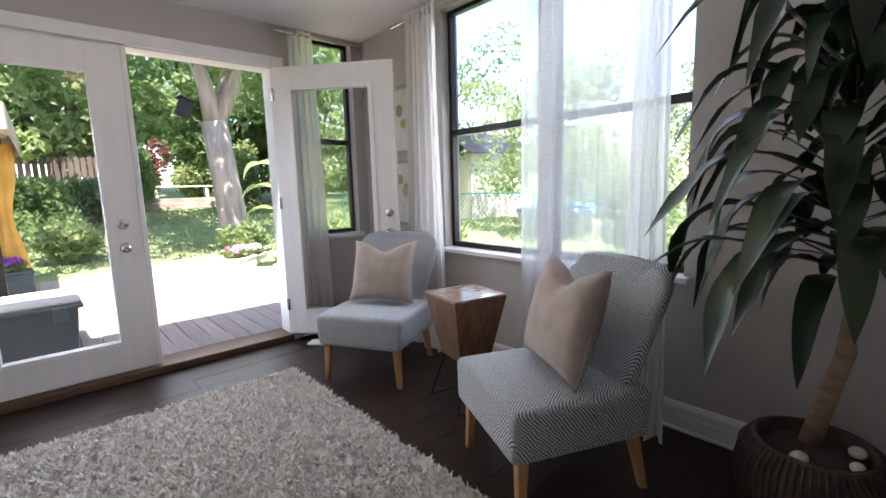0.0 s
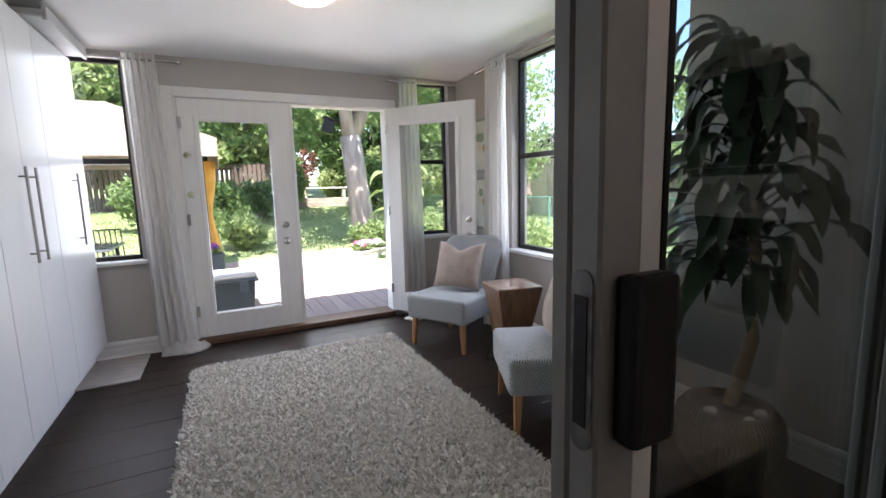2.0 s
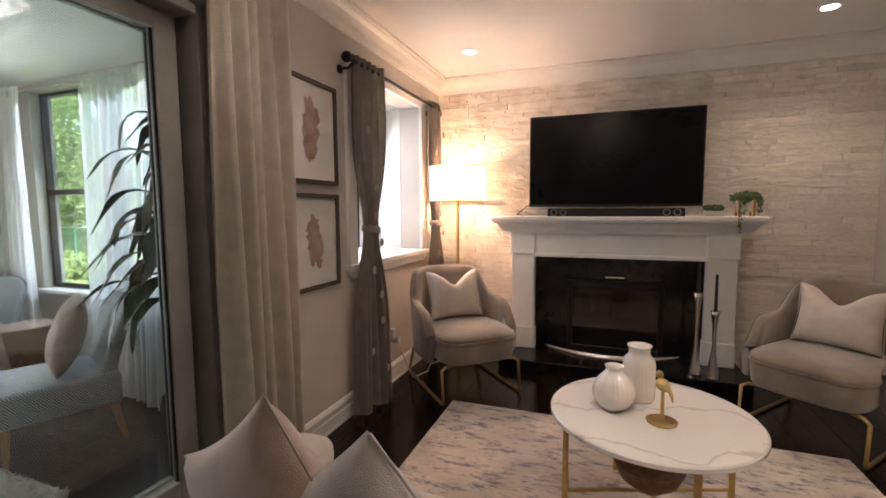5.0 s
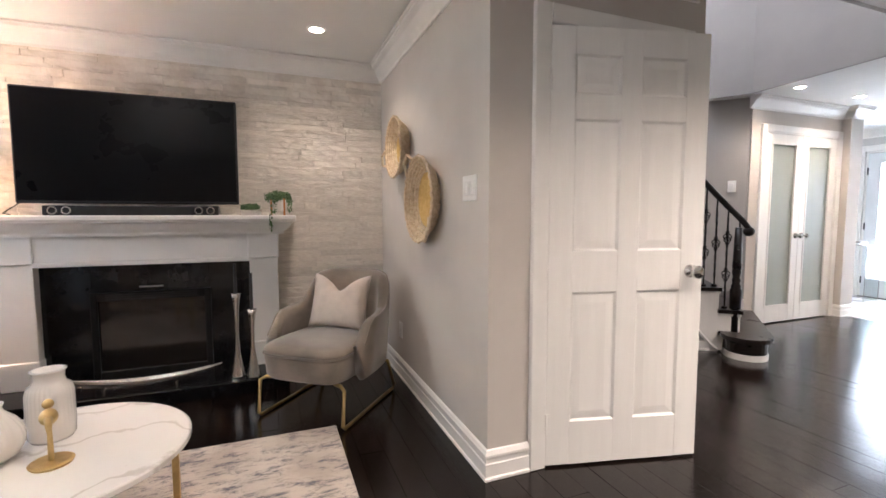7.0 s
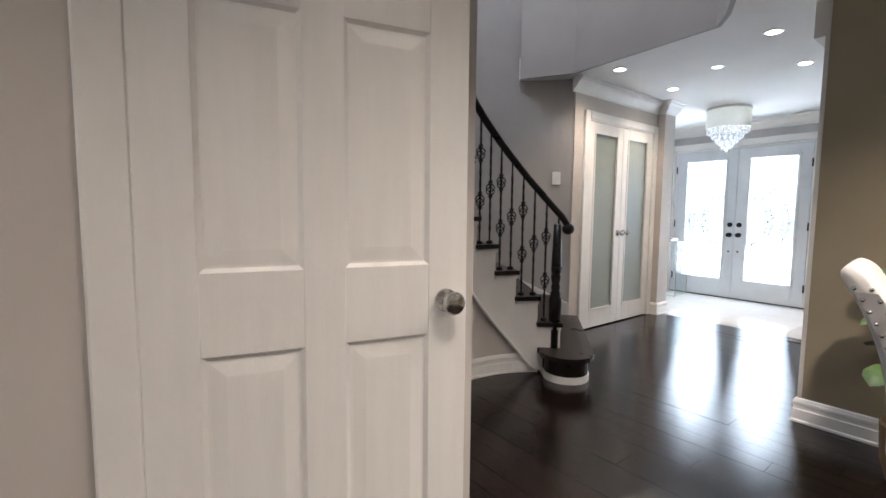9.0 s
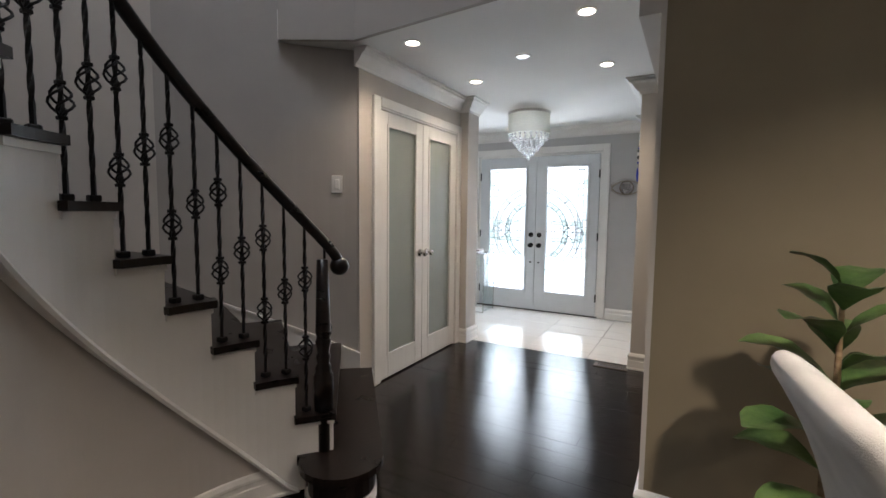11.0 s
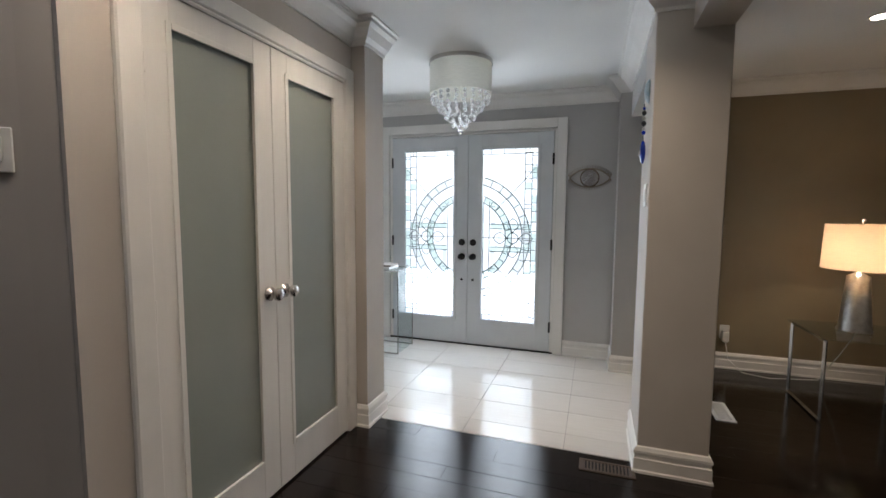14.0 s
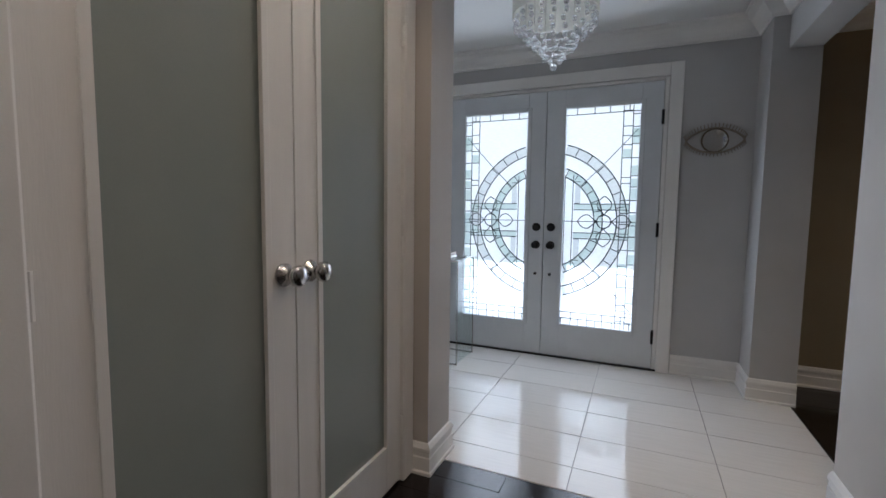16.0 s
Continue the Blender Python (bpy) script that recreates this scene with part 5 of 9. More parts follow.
for cu, cx in ((CURTA, 2.255), (CURTB, 3.36)):
    bm = bmesh.new()
    lathe(bm, [(0.085, -0.02), (0.092, 0), (0.085, 0.02)], (0, 0, 0), 20)
    bmesh.ops.transform(bm, verts=bm.verts, matrix=pose(cx, -0.715, 1.14, 0, 8, 0) @ Matrix.Diagonal((0.95, 0.55, 1, 1)))
    part("tieback", bm, TAUPEDRAPE, cu)
    for k in range(12):
        bm = bmesh.new()
        z = 2.05 - k * 0.165
        ww = 0.13 - 0.08 * math.exp(-((z - 1.14) / 0.33) ** 2)
        ball(bm, (cx + ww * math.sin(k * 2.4) * 0.8, -0.765, z), 0.026, (1, 0.18, 1), 10, 6)
        part("woven_dot", bm, DOT, cu)
rd = rod("curtain_rod", (2.05, -0.71, 2.10), (3.40, -0.71, 2.10), 0.012, BLACKMETAL, "dark bronze rod over bay window", 0.03)
for x in (2.09, 3.37):
    bm = bmesh.new()
    tube(bm, [(x, -0.62, 2.06), (x, -0.68, 2.06), (x, -0.71, 2.085)], 0.008, 6)
    cyl(bm, (x, -0.618, 2.06), (x, -0.628, 2.06), 0.025, seg=12)
    part("bracket", bm, BLACKMETAL, rd)
bm = bmesh.new()
lathe(bm, [(0, 0), (0.045, 0), (0.05, 0.03), (0.035, 0.06), (0.05, 0.10), (0.055, 0.15), (0.03, 0.19), (0.04, 0.22), (0, 0.22)], seg=16)
b = link("ceramic_ornament", bm, CERAMIC, None, True)
b.matrix_world = pose(3.05, -0.30, 0.934)
tagged(b, "cream ceramic bust shaped ornament on sill", "ornament")
fo = thing("photo_frame", pose(2.42, -0.25, 0.934, -8, 0, 20), "small dark photo frame on window sill", "photo frame")
bm = bmesh.new()
box(bm, -0.07, 0.07, -0.01, 0.01, 0, 0.20, 0.004)
part("frame", bm, DARKFRAME, fo)
bm = bmesh.new()
box(bm, -0.05, 0.05, -0.013, -0.0105, 0.025, 0.175)
part("print", bm, MATBOARD, fo)

# sepia feather prints
for z0, z1, sd in ((1.395, 1.925, 1), (0.84, 1.345, 2)):
    p = thing("framed_print", pose(1.785, -0.622, z0), "sepia botanical print in dark wooden frame", "picture", "botanical prints")
    h, w = z1 - z0, 0.225
    for b in ((-w, -w + 0.022, 0, h), (w - 0.022, w, 0, h), (-w + 0.022, w - 0.022, 0, 0.022), (-w + 0.022, w - 0.022, h - 0.022, h)):
        bm = bmesh.new()
        box(bm, b[0], b[1], -0.03, 0, b[2], b[3], 0.002)
        part("frame_bar", bm, DARKFRAME, p)
    bm = bmesh.new()
    box(bm, -w + 0.022, w - 0.022, -0.016, -0.004, 0.022, h - 0.022)
    part("mat_board", bm, MATBOARD, p)
    r2 = random.Random(sd)
    for k in range(7):
        bm = bmesh.new()
        cx, cz = r2.uniform(-0.03, 0.04), h * (0.30 + 0.065 * k)
        pts = []
        for i in range(18):
            a = 2 * math.pi * i / 18
            rr = (0.035 + 0.03 * math.sin(math.pi * k / 7)) * r2.uniform(0.6, 1.25)
            pts.append((cx + rr * math.cos(a) * 0.9, cz + rr * math.sin(a) * (1.5 if sd == 1 else 1.1)))
        vs = [bm.verts.new((x, -0.0168 - 0.0004 * k, z)) for x, z in pts]
        bm.faces.new(vs)
        part("painted_petal", bm, SEPIA, p)
    bm = bmesh.new()
    box(bm, -w + 0.022, w - 0.022, -0.024, -0.0215, 0.022, h - 0.022)
    part("pane", bm, GLASS, p).visible_shadow = False

# fireplace mantel
mn = thing("fireplace_mantel", pose(0, 0, 0), "white painted classical fireplace mantel", "mantel")
bm = bmesh.new()
box(bm, 3.38, 3.70, -3.10, -1.19, 1.165, 1.20, 0.006)
part("shelf", bm, TRIM, mn)
bm = bmesh.new()
profile_run(bm, [(3.70, -1.30, 1.165), (3.50, -1.30, 1.165), (3.50, -3.00, 1.165), (3.70, -3.00, 1.165)][::-1], [(0, 0), (0, -0.10), (0.015, -0.10), (0.02, -0.08), (0.05, -0.055), (0.075, -0.02), (0.10, -0.012), (0.10, 0)])
part("bed_moulding", bm, TRIM, mn)
bm = bmesh.new()
box(bm, 3.52, 3.70, -2.98, -1.32, 0.89, 1.166, 0.003)
part("frieze", bm, TRIM, mn)
bm = bmesh.new()
box(bm, 3.505, 3.54, -2.78, -1.52, 0.87, 0.90, 0.006, 2)
part("lower_moulding", bm, TRIM, mn)
for y0, y1 in ((-1.525, -1.335), (-2.97, -2.775)):
    bm = bmesh.new()
    box(bm, 3.53, 3.70, y0, y1, 0.09, 0.89, 0.004)
    pil = part("pilaster", bm, TRIM, mn)
    bm = bmesh.new()
    box(bm, 3.505, 3.70, y0 - 0.008, y1 + 0.008, 0.89, 1.165, 0.006)
    part("capital_block", bm, TRIM, pil)
    bm = bmesh.new()
    box(bm, 3.515, 3.70, y0 - 0.008, y1 + 0.008, 0.09, 0.27, 0.006)
    part("plinth", bm, TRIM, pil)
fs = thing("fireplace", pose(0, 0, 0), "black granite gas fireplace with glass front", "fireplace")
for b in ((-1.80, -1.525, 0.09, 0.885), (-2.775, -2.50, 0.09, 0.885), (-2.50, -1.80, 0.66, 0.885)):
    bm = bmesh.new()
    box(bm, 3.60, 3.70, b[0], b[1], b[2], b[3], 0.002)
    part("surround_slab", bm, BLACKTILE, fs)
bm = bmesh.new()
for b in ((-1.83, -1.79, 0.09, 0.68), (-2.51, -2.47, 0.09, 0.68), (-2.47, -1.83, 0.62, 0.68), (-2.47, -1.83, 0.09, 0.14)):
    box(bm, 3.575, 3.62, b[0], b[1], b[2], b[3], 0.004)
part("firebox_frame", bm, BLACKMETAL, fs)
bm = bmesh.new()
box(bm, 3.60, 3.604, -2.47, -1.83, 0.14, 0.62)
part("pane", bm, DARKGLASS, fs)
for k in range(3):
    bm = bmesh.new()
    box(bm, 3.572, 3.58, -2.42, -1.88, 0.63 + k * 0.015, 0.637 + k * 0.015)
    part("louvre", bm, BLACKPLASTIC, fs)
bm = bmesh.new()
cyl(bm, (3.56, -2.22, 0.715), (3.56, -2.08, 0.715), 0.006, seg=8)
part("handle", bm, STEELDK, fs)
bm = bmesh.new()
box(bm, 3.20, 3.70, -3.02, -1.30, 0.0, 0.09, 0.006)
tagged(link("hearth_slab", bm, BLACKTILE), "polished black granite hearth slab on floor", "hearth")
fd = thing("fire_fender", pose(3.34, -2.12, 0.09), "curved polished silver fender on hearth", "fender")
bm = bmesh.new()
rows = []
for i in range(25):
    u = i / 12 - 1
    y = u * 0.47
    hh = 0.028 * (1 - u * u) + 0.006
    zz = 0.045 + 0.055 * u * u
    x = -0.05 * (1 - u * u)
    rows.append([bm.verts.new((x + a, y, zz + b)) for a, b in ((-0.006, -hh), (0.006, -hh), (0.006, hh), (-0.006, hh))])
for a, b in zip(rows, rows[1:]):
    for k in range(4):
        bm.faces.new((a[k], a[(k + 1) % 4], b[(k + 1) % 4], b[k]))
part("rail", bm, CHROME, fd, smooth=True)
for y in (-0.2, 0.2):
    bm = bmesh.new()
    cyl(bm, (-0.035, y, 0), (-0.035, y, 0.05), 0.012, seg=10)
    part("foot", bm, CHROME, fd)
for x, y, h, cd in ((3.32, -2.69, 0.58, 0), (3.27, -2.79, 0.47, 1)):
    cs = thing("candlestick", pose(x, y, 0.09), "tall flared silver candlestick on hearth", "candlestick", "hearth candlesticks")
    bm = bmesh.new()
    lathe(bm, [(0, 0), (0.048, 0), (0.048, 0.008), (0.036, 0.05), (0.018, 0.16), (0.011, h * 0.5), (0.014, h * 0.75), (0.024, h * 0.93), (0.032, h), (0.026, h), (0, h - 0.02)], seg=20)
    part("stick", bm, CHROME, cs, smooth=True)
    bm = bmesh.new()
    cyl(bm, (0, 0, h - 0.02), (0, 0, h + (0.25 if cd else 0.2)), 0.011, 0.009, 10)
    part("candle", bm, BLACKPLASTIC, cs, "black taper candle")

# television
tv = thing("television", pose(3.48, -2.103, 1.275), "large flat black television above mantel", "television")
bm = bmesh.new()
box(bm, 0, 0.05, -0.62, 0.62, 0, 0.71, 0.006)
part("case", bm, BLACKPLASTIC, tv)
bm = bmesh.new()
box(bm, -0.003, 0.001, -0.608, 0.608, 0.018, 0.700)
part("screen", bm, SCREEN, tv, "glossy dark screen")
bm = bmesh.new()
box(bm, 0.05, 0.22, -0.2, 0.2, 0.2, 0.5)
part("wall_mount", bm, BLACKMETAL, tv)
sbar = thing("soundbar", pose(3.44, -2.12, 1.20), "black soundbar with ringed speakers on mantel", "soundbar")
bm = bmesh.new()
box(bm, -0.045, 0.045, -0.48, 0.48, 0, 0.062, 0.008, 2)
part("body", bm, BLACKPLASTIC, sbar)
for y in (-0.43, -0.36, 0.36, 0.43):
    bm = bmesh.new()
    lathe(bm, [(0.018, 0), (0.026, 0), (0.026, 0.004), (0.018, 0.004), (0.018, 0)], seg=20)
    bmesh.ops.transform(bm, verts=bm.verts, matrix=Matrix.Translation((-0.045, y, 0.031)) @ Matrix.Rotation(radians(-90), 4, "Y"))
    part("speaker_ring", bm, CHROME, sbar)
bm = bmesh.new()
tube(bm, [(3.56, -1.42, 1.206), (3.62, -1.36, 1.215), (3.64, -1.45, 1.29), (3.6, -1.55, 1.30)], 0.004, 6)
tagged(link("cable", bm, BLACKPLASTIC), "thin black cable behind the television", "cable")
# mantel plant
mp = thing("trailing_plant", pose(3.48, -2.98, 1.20), "trailing succulent in orange legged pot", "plant")
bm = bmesh.new()
lathe(bm, [(0, 0.03), (0.05, 0.03), (0.06, 0.11), (0.055, 0.11), (0, 0.10)], seg=18)
part("pot", bm, CERAMIC, mp)
ORANGE = mat("orange_wood_stand", (0.55, 0.20, 0.05), None, 10, 0.5)
for k in range(4):
    bm = bmesh.new()
    a = k * 1.571 + 0.78
    box(bm, -0.006, 0.006, -0.006, 0.006, 0, 0.12, m=Matrix.Translation((0.062 * math.cos(a), 0.062 * math.sin(a), 0)))
    part("stand_leg", bm, ORANGE, mp)
SUCC = mat("succulent_green", (0.06, 0.12, 0.04), (0.10, 0.18, 0.07), 20, 0.6)
CLUMPS = [(R0 * math.cos(a), R0 * math.sin(a), 0.13) for R0, a in ((0.0, 0), (0.05, 1), (0.05, 3), (0.05, 5))]
leaves("foliage", [(x, y, z, 0.05, 0.05, 0.04) for x, y, z in CLUMPS] + [(-0.07, 0.03, 0.06, 0.015, 0.02, 0.09), (-0.11, 0.05, -0.05, 0.012, 0.012, 0.07), (-0.02, -0.08, 0.08, 0.02, 0.02, 0.06)], 900, 0.012, SUCC, mp, 9)
sc = thing("small_succulent", pose(3.5, -2.80, 1.20), "low spreading succulent in clear dish", "plant")
bm = bmesh.new()
lathe(bm, [(0, 0), (0.06, 0), (0.075, 0.04), (0.07, 0.04), (0, 0.02)], seg=20)
part("dish", bm, CHROME, sc)
leaves("foliage", [(0.02 * k - 0.05, 0.03 * math.sin(k * 2), 0.055, 0.04, 0.04, 0.025) for k in range(5)], 500, 0.012, SUCC, sc, 10)

# floor lamp
fl2 = thing("floor_lamp", pose(3.40, -0.90, 0), "lit brass floor lamp with white drum shade", "floor lamp")
bm = bmesh.new()
lathe(bm, [(0.235, 1.33), (0.235, 1.61)], seg=40)
part("shade", bm, LINENSHADE, fl2, "white linen drum shade", True)
for z in (1.33, 1.61):
    bm = bmesh.new()
    tube(bm, [(0.235 * math.cos(a * 0.1571), 0.235 * math.sin(a * 0.1571), z) for a in range(41)], 0.004, 6)
    part("shade_ring", bm, BRASS, fl2)
bm = bmesh.new()
cyl(bm, (0, 0, 0.02), (0, 0, 1.40), 0.012, seg=12)
part("pole", bm, BRASS, fl2)
bm = bmesh.new()
lathe(bm, [(0, 0), (0.14, 0), (0.14, 0.015), (0.03, 0.025), (0, 0.03)], seg=28)
part("base", bm, BRASS, fl2)
bm = bmesh.new()
ball(bm, (0, 0, 1.47), 0.035)
part("bulb", bm, LINEDSHADE, fl2)
lamp("floor_lamp_bulb", "POINT", (3.40, -0.90, 1.47), (3.4, -0.9, 0), 8, (1.0, 0.62, 0.38), 0.05)

# velvet armchairs


def stack(bm, outline, levels):
    """Skin a closed outline through (height, inset) levels."""
    rings = []
    for z, o in levels:
        rings.append([bm.verts.new((x * (1 - o / 0.27), y * (1 - o / 0.30), z)) for x, y in outline])
    n = len(outline)
    for a, b in zip(rings, rings[1:]):
        for k in range(n):
            bm.faces.new((a[k], a[(k + 1) % n], b[(k + 1) % n], b[k]))
    bm.faces.new(rings[0][::-1]), bm.faces.new(rings[-1])


def armchair(m):
    ac = thing("armchair", m, "warm grey velvet armchair on brass sled legs", "armchair", "pair of armchairs")
    front = [(0.275 * math.copysign(abs(math.cos(a)) ** 0.4, math.cos(a)), -0.10 - 0.285 * math.sin(a) ** 0.5) for a in [math.pi * k / 24 for k in range(25)]]
    outline = [(x, y) for x, y in front] + [(-0.25, 0.2), (0.25, 0.2)]
    bm = bmesh.new()
    stack(bm, outline, [(0.245, 0.05), (0.255, 0.02), (0.275, 0.008), (0.38, 0.0), (0.40, 0.004)])
    part("seat_base", bm, VELVET, ac, smooth=True)
    bm = bmesh.new()
    stack(bm, outline, [(0.400, 0.002), (0.415, -0.004), (0.43, 0.0), (0.447, 0.02), (0.458, 0.06), (0.465, 0.12), (0.468, 0.20)])
    part("seat_cushion", bm, VELVET, ac, smooth=True)
    bm = bmesh.new()
    tube(bm, [(x * 1.012, y * 1.006, 0.402) for x, y in front], 0.0055, 6)
    part("piping", bm, VELVET, ac)
    # back and arms in one wrapped shell
    bm = bmesh.new()
    n = 40
    rings, edge = [], []
    for i in range(n + 1):
        a = math.pi * (i / n)
        u = abs(i / n - 0.5) * 2
        x = 0.325 * math.copysign(abs(math.cos(a)) ** 0.42, math.cos(a))
        y = -0.19 + 0.45 * math.sin(a) ** 0.7
        s = min(1, max(0, (u - 0.34) / 0.30))
        s = s * s * (3 - 2 * s)
        top = 0.83 - 0.03 * (u / 0.34) ** 2 * (u < 0.34) - 0.03 * (u >= 0.34) - 0.185 * s - 0.03 * max(0, u - 0.64) / 0.36
        if u > 0.86:
            top -= 0.13 * ((u - 0.86) / 0.14) ** 3.5
        out = Vector((x, y + 0.25, 0)).normalized()
        lean = 0.06 * max(0, top - 0.56) / 0.27
        tilt = Vector((-x * 0.10, 0.0, 0)) * max(0, top - 0.62) / 0.21
        ring = []
        for o, z in ((0.0, 0.245), (0.025, 0.262), (0.035, 0.36), (0.034 + lean * 0.6, 0.36 + (top - 0.36) * 0.6), (0.030 + lean, top - 0.035), (0.012 + lean, top - 0.006), (-0.018 + lean, top), (-0.048 + lean, top - 0.02), (-0.058 + lean * 0.8, top - 0.07), (-0.055 + lean * 0.2, 0.44), (-0.045, 0.28), (-0.02, 0.245)):
            f = max(0, z - 0.5) / 0.33
            p = Vector((x, y, 0)) + out * o + tilt * f
            ring.append(bm.verts.new((p.x, p.y, z)))
        rings.append(ring)
        edge.append(tuple(ring[5].co + out * 0.004))
    for a, b in zip(rings, rings[1:]):
        for k in range(12):
            bm.faces.new((a[k], a[(k + 1) % 12], b[(k + 1) % 12], b[k]))
    bm.faces.new(rings[0]), bm.faces.new(rings[-1][::-1])
    shell = part("curved_shell", bm, VELVET, ac, smooth=True)
    bm = bmesh.new()
    tube(bm, edge, 0.005, 6)
    part("shell_piping", bm, VELVET, shell)
    for s in (-1, 1):
        bm = bmesh.new()
        x = s * 0.285
        pts = [(s * 0.20, -0.29, 0.245), (x - s * 0.03, -0.31, 0.242), (x, -0.325, 0.225), (x, -0.345, 0.03), (x, -0.325, 0.012), (x, 0.29, 0.012), (x, 0.315, 0.03), (x, 0.22, 0.23), (s * 0.22, 0.18, 0.245)]
        tube(bm, pts, 0.011, 8)
        part("sled_leg", bm, BRASS, ac, "brushed brass sled leg", True)
    return ac


A1, A2 = pose(2.85, -1.10, 0, 0, 0, -47), pose(2.87, -3.27, 0, 0, 0, -130)
ac1 = armchair(A1)
copy_thing(ac1, A2)
throw_pillow(A1 @ pose(0.0, 0.05, 0.46, -16, 0, 0), 0.42, 0.36, 0.15, PILLOWC, "cream linen throw pillow on velvet armchair", 4, 0.10)
throw_pillow(A2 @ pose(0.0, 0.05, 0.46, -16, 0, 0), 0.42, 0.36, 0.15, PILLOWC, "cream linen throw pillow on velvet armchair", 5, 0.10)

# coffee table
ct = thing("coffee_table", pose(1.71, -2.26, 0), "round white marble coffee table on brass legs", "coffee table")
bm = bmesh.new()
lathe(bm, [(0, 0.430), (0.378, 0.430), (0.385, 0.435), (0.385, 0.450), (0.378, 0.455), (0, 0.455)], seg=56)
part("tabletop", bm, MARBLE, ct, "white veined marble top")
for k in range(4):
    a = k * math.pi / 2 + 0.35
    bm = bmesh.new()
    x, y = 0.335 * math.cos(a), 0.335 * math.sin(a)
    box(bm, x - 0.011, x + 0.011, y - 0.011, y + 0.011, 0, 0.43, 0.002)
    part("leg", bm, BRASS, ct)
    bm = bmesh.new()
    cyl(bm, (x, y, 0.13), (0, 0, 0.13), 0.008, seg=8)
    part("stretcher", bm, BRASS, ct)
bm = bmesh.new()
tube(bm, [(0.335 * math.cos(t * 0.1571), 0.335 * math.sin(t * 0.1571), 0.42) for t in range(41)], 0.009, 6)
part("ring", bm, BRASS, ct)
bm = bmesh.new()
lathe(bm, [(0, 0.17), (0.06, 0.18), (0.11, 0.22), (0.135, 0.28), (0.128, 0.28), (0.10, 0.225), (0, 0.185)], seg=28)
bw2 = link("wooden_bowl", bm, WALNUT, None, True)
bw2.matrix_world = pose(1.71, -2.26, -0.035)
tagged(bw2, "dark wooden bowl on table stretcher", "bowl")


def lobed_vase(profile, lobes, depth, place, label):
    """Turned vase whose body swells in shallow upright lobes."""
    bm = lathe(bmesh.new(), profile, seg=96)
    zt = max(z for r, z in profile)
    for v in bm.verts:
        r = math.hypot(v.co.x, v.co.y)
        k = min(1, max(0, (v.co.z / zt - 0.35) * 5)) * min(1, max(0, (0.82 - v.co.z / zt) * 7))
        if r > 0.03:
            f = 1 - depth * k * abs(math.sin(lobes * 0.5 * math.atan2(v.co.y, v.co.x))) / r
            v.co.x *= f
            v.co.y *= f
    ob = link("vase", bm, CERAMIC, None, True)
    ob.matrix_world = place
    return tagged(ob, label, "vase", "white vases")


lobed_vase([(0, 0), (0.038, 0), (0.066, 0.022), (0.080, 0.05), (0.083, 0.075), (0.078, 0.10), (0.062, 0.125), (0.045, 0.142), (0.034, 0.155), (0.031, 0.166), (0.036, 0.178), (0.029, 0.178), (0.025, 0.16), (0, 0.14)], 26, 0.0035, pose(1.70, -2.12, 0.455), "round white ribbed ceramic vase on table")
lobed_vase([(0, 0), (0.056, 0), (0.064, 0.012), (0.066, 0.06), (0.066, 0.12), (0.066, 0.155), (0.060, 0.178), (0.046, 0.190), (0.042, 0.205), (0.044, 0.225), (0.050, 0.233), (0.042, 0.234), (0.036, 0.20), (0, 0.17)], 30, 0.0035, pose(1.83, -2.22, 0.455), "tall white ceramic jar vase on table")
bo = thing("brass_ornament", pose(1.63, -2.29, 0.455, 0, 0, 20), "brass bird shaped candle ornament on table", "ornament")
bm = bmesh.new()
lathe(bm, [(0, 0), (0.052, 0), (0.056, 0.008), (0.048, 0.012), (0, 0.012)], seg=24)
part("base", bm, BRASS, bo)
bm = bmesh.new()
cyl(bm, (0, 0, 0.012), (0, 0, 0.12), 0.008, 0.006, 10)
part("stem", bm, BRASS, bo)
bm = bmesh.new()
ball(bm, (0, 0, 0.145), 0.026, (1.5, 0.9, 0.9), 12, 8)
ball(bm, (0.03, 0, 0.175), 0.015, (1, 1, 1), 10, 8)
cyl(bm, (0.04, 0, 0.176), (0.065, 0, 0.17), 0.005, 0.001, 6)
tube(bm, [(-0.03, 0, 0.15), (-0.06, 0, 0.135), (-0.075, 0, 0.11)], [0.012, 0.008, 0.003], 6)
part("bird", bm, BRASS, bo, smooth=True)

# abstract rug
ARUG = mat("abstract_woven_rug", (0.56, 0.50, 0.44), (0.42, 0.36, 0.31), 4, 0.95, bump=0.4, bscale=250)
nt = ARUG.node_tree
base_in = nt.nodes["Principled BSDF"].inputs["Base Color"]
prev = base_in.links[0].from_socket
tcn = nt.nodes.new("ShaderNodeTexCoord")
mpn = nt.nodes.new("ShaderNodeMapping")
mpn.inputs["Scale"].default_value = (2.6, 0.9, 1)
nt.links.new(tcn.outputs["Object"], mpn.inputs[0])
n1 = nt.nodes.new("ShaderNodeTexNoise")
n1.inputs["Scale"].default_value, n1.inputs["Detail"].default_value, n1.inputs["Roughness"].default_value = 6.0, 14, 0.84
nt.links.new(mpn.outputs[0], n1.inputs["Vector"])
rp = nt.nodes.new("ShaderNodeValToRGB")
rp.color_ramp.elements[0].position, rp.color_ramp.elements[1].position = 0.50, 0.59
rp.color_ramp.elements[0].color, rp.color_ramp.elements[1].color = (0, 0, 0, 1), (1, 1, 1, 1)
nt.links.new(n1.outputs[0], rp.inputs[0])
mxn = nt.nodes.new("ShaderNodeMix")
mxn.data_type = "RGBA"
nt.links.new(rp.outputs[0], mxn.inputs[0])
nt.links.new(prev, mxn.inputs[6])
mxn.inputs[7].default_value = (0.11, 0.11, 0.13, 1)
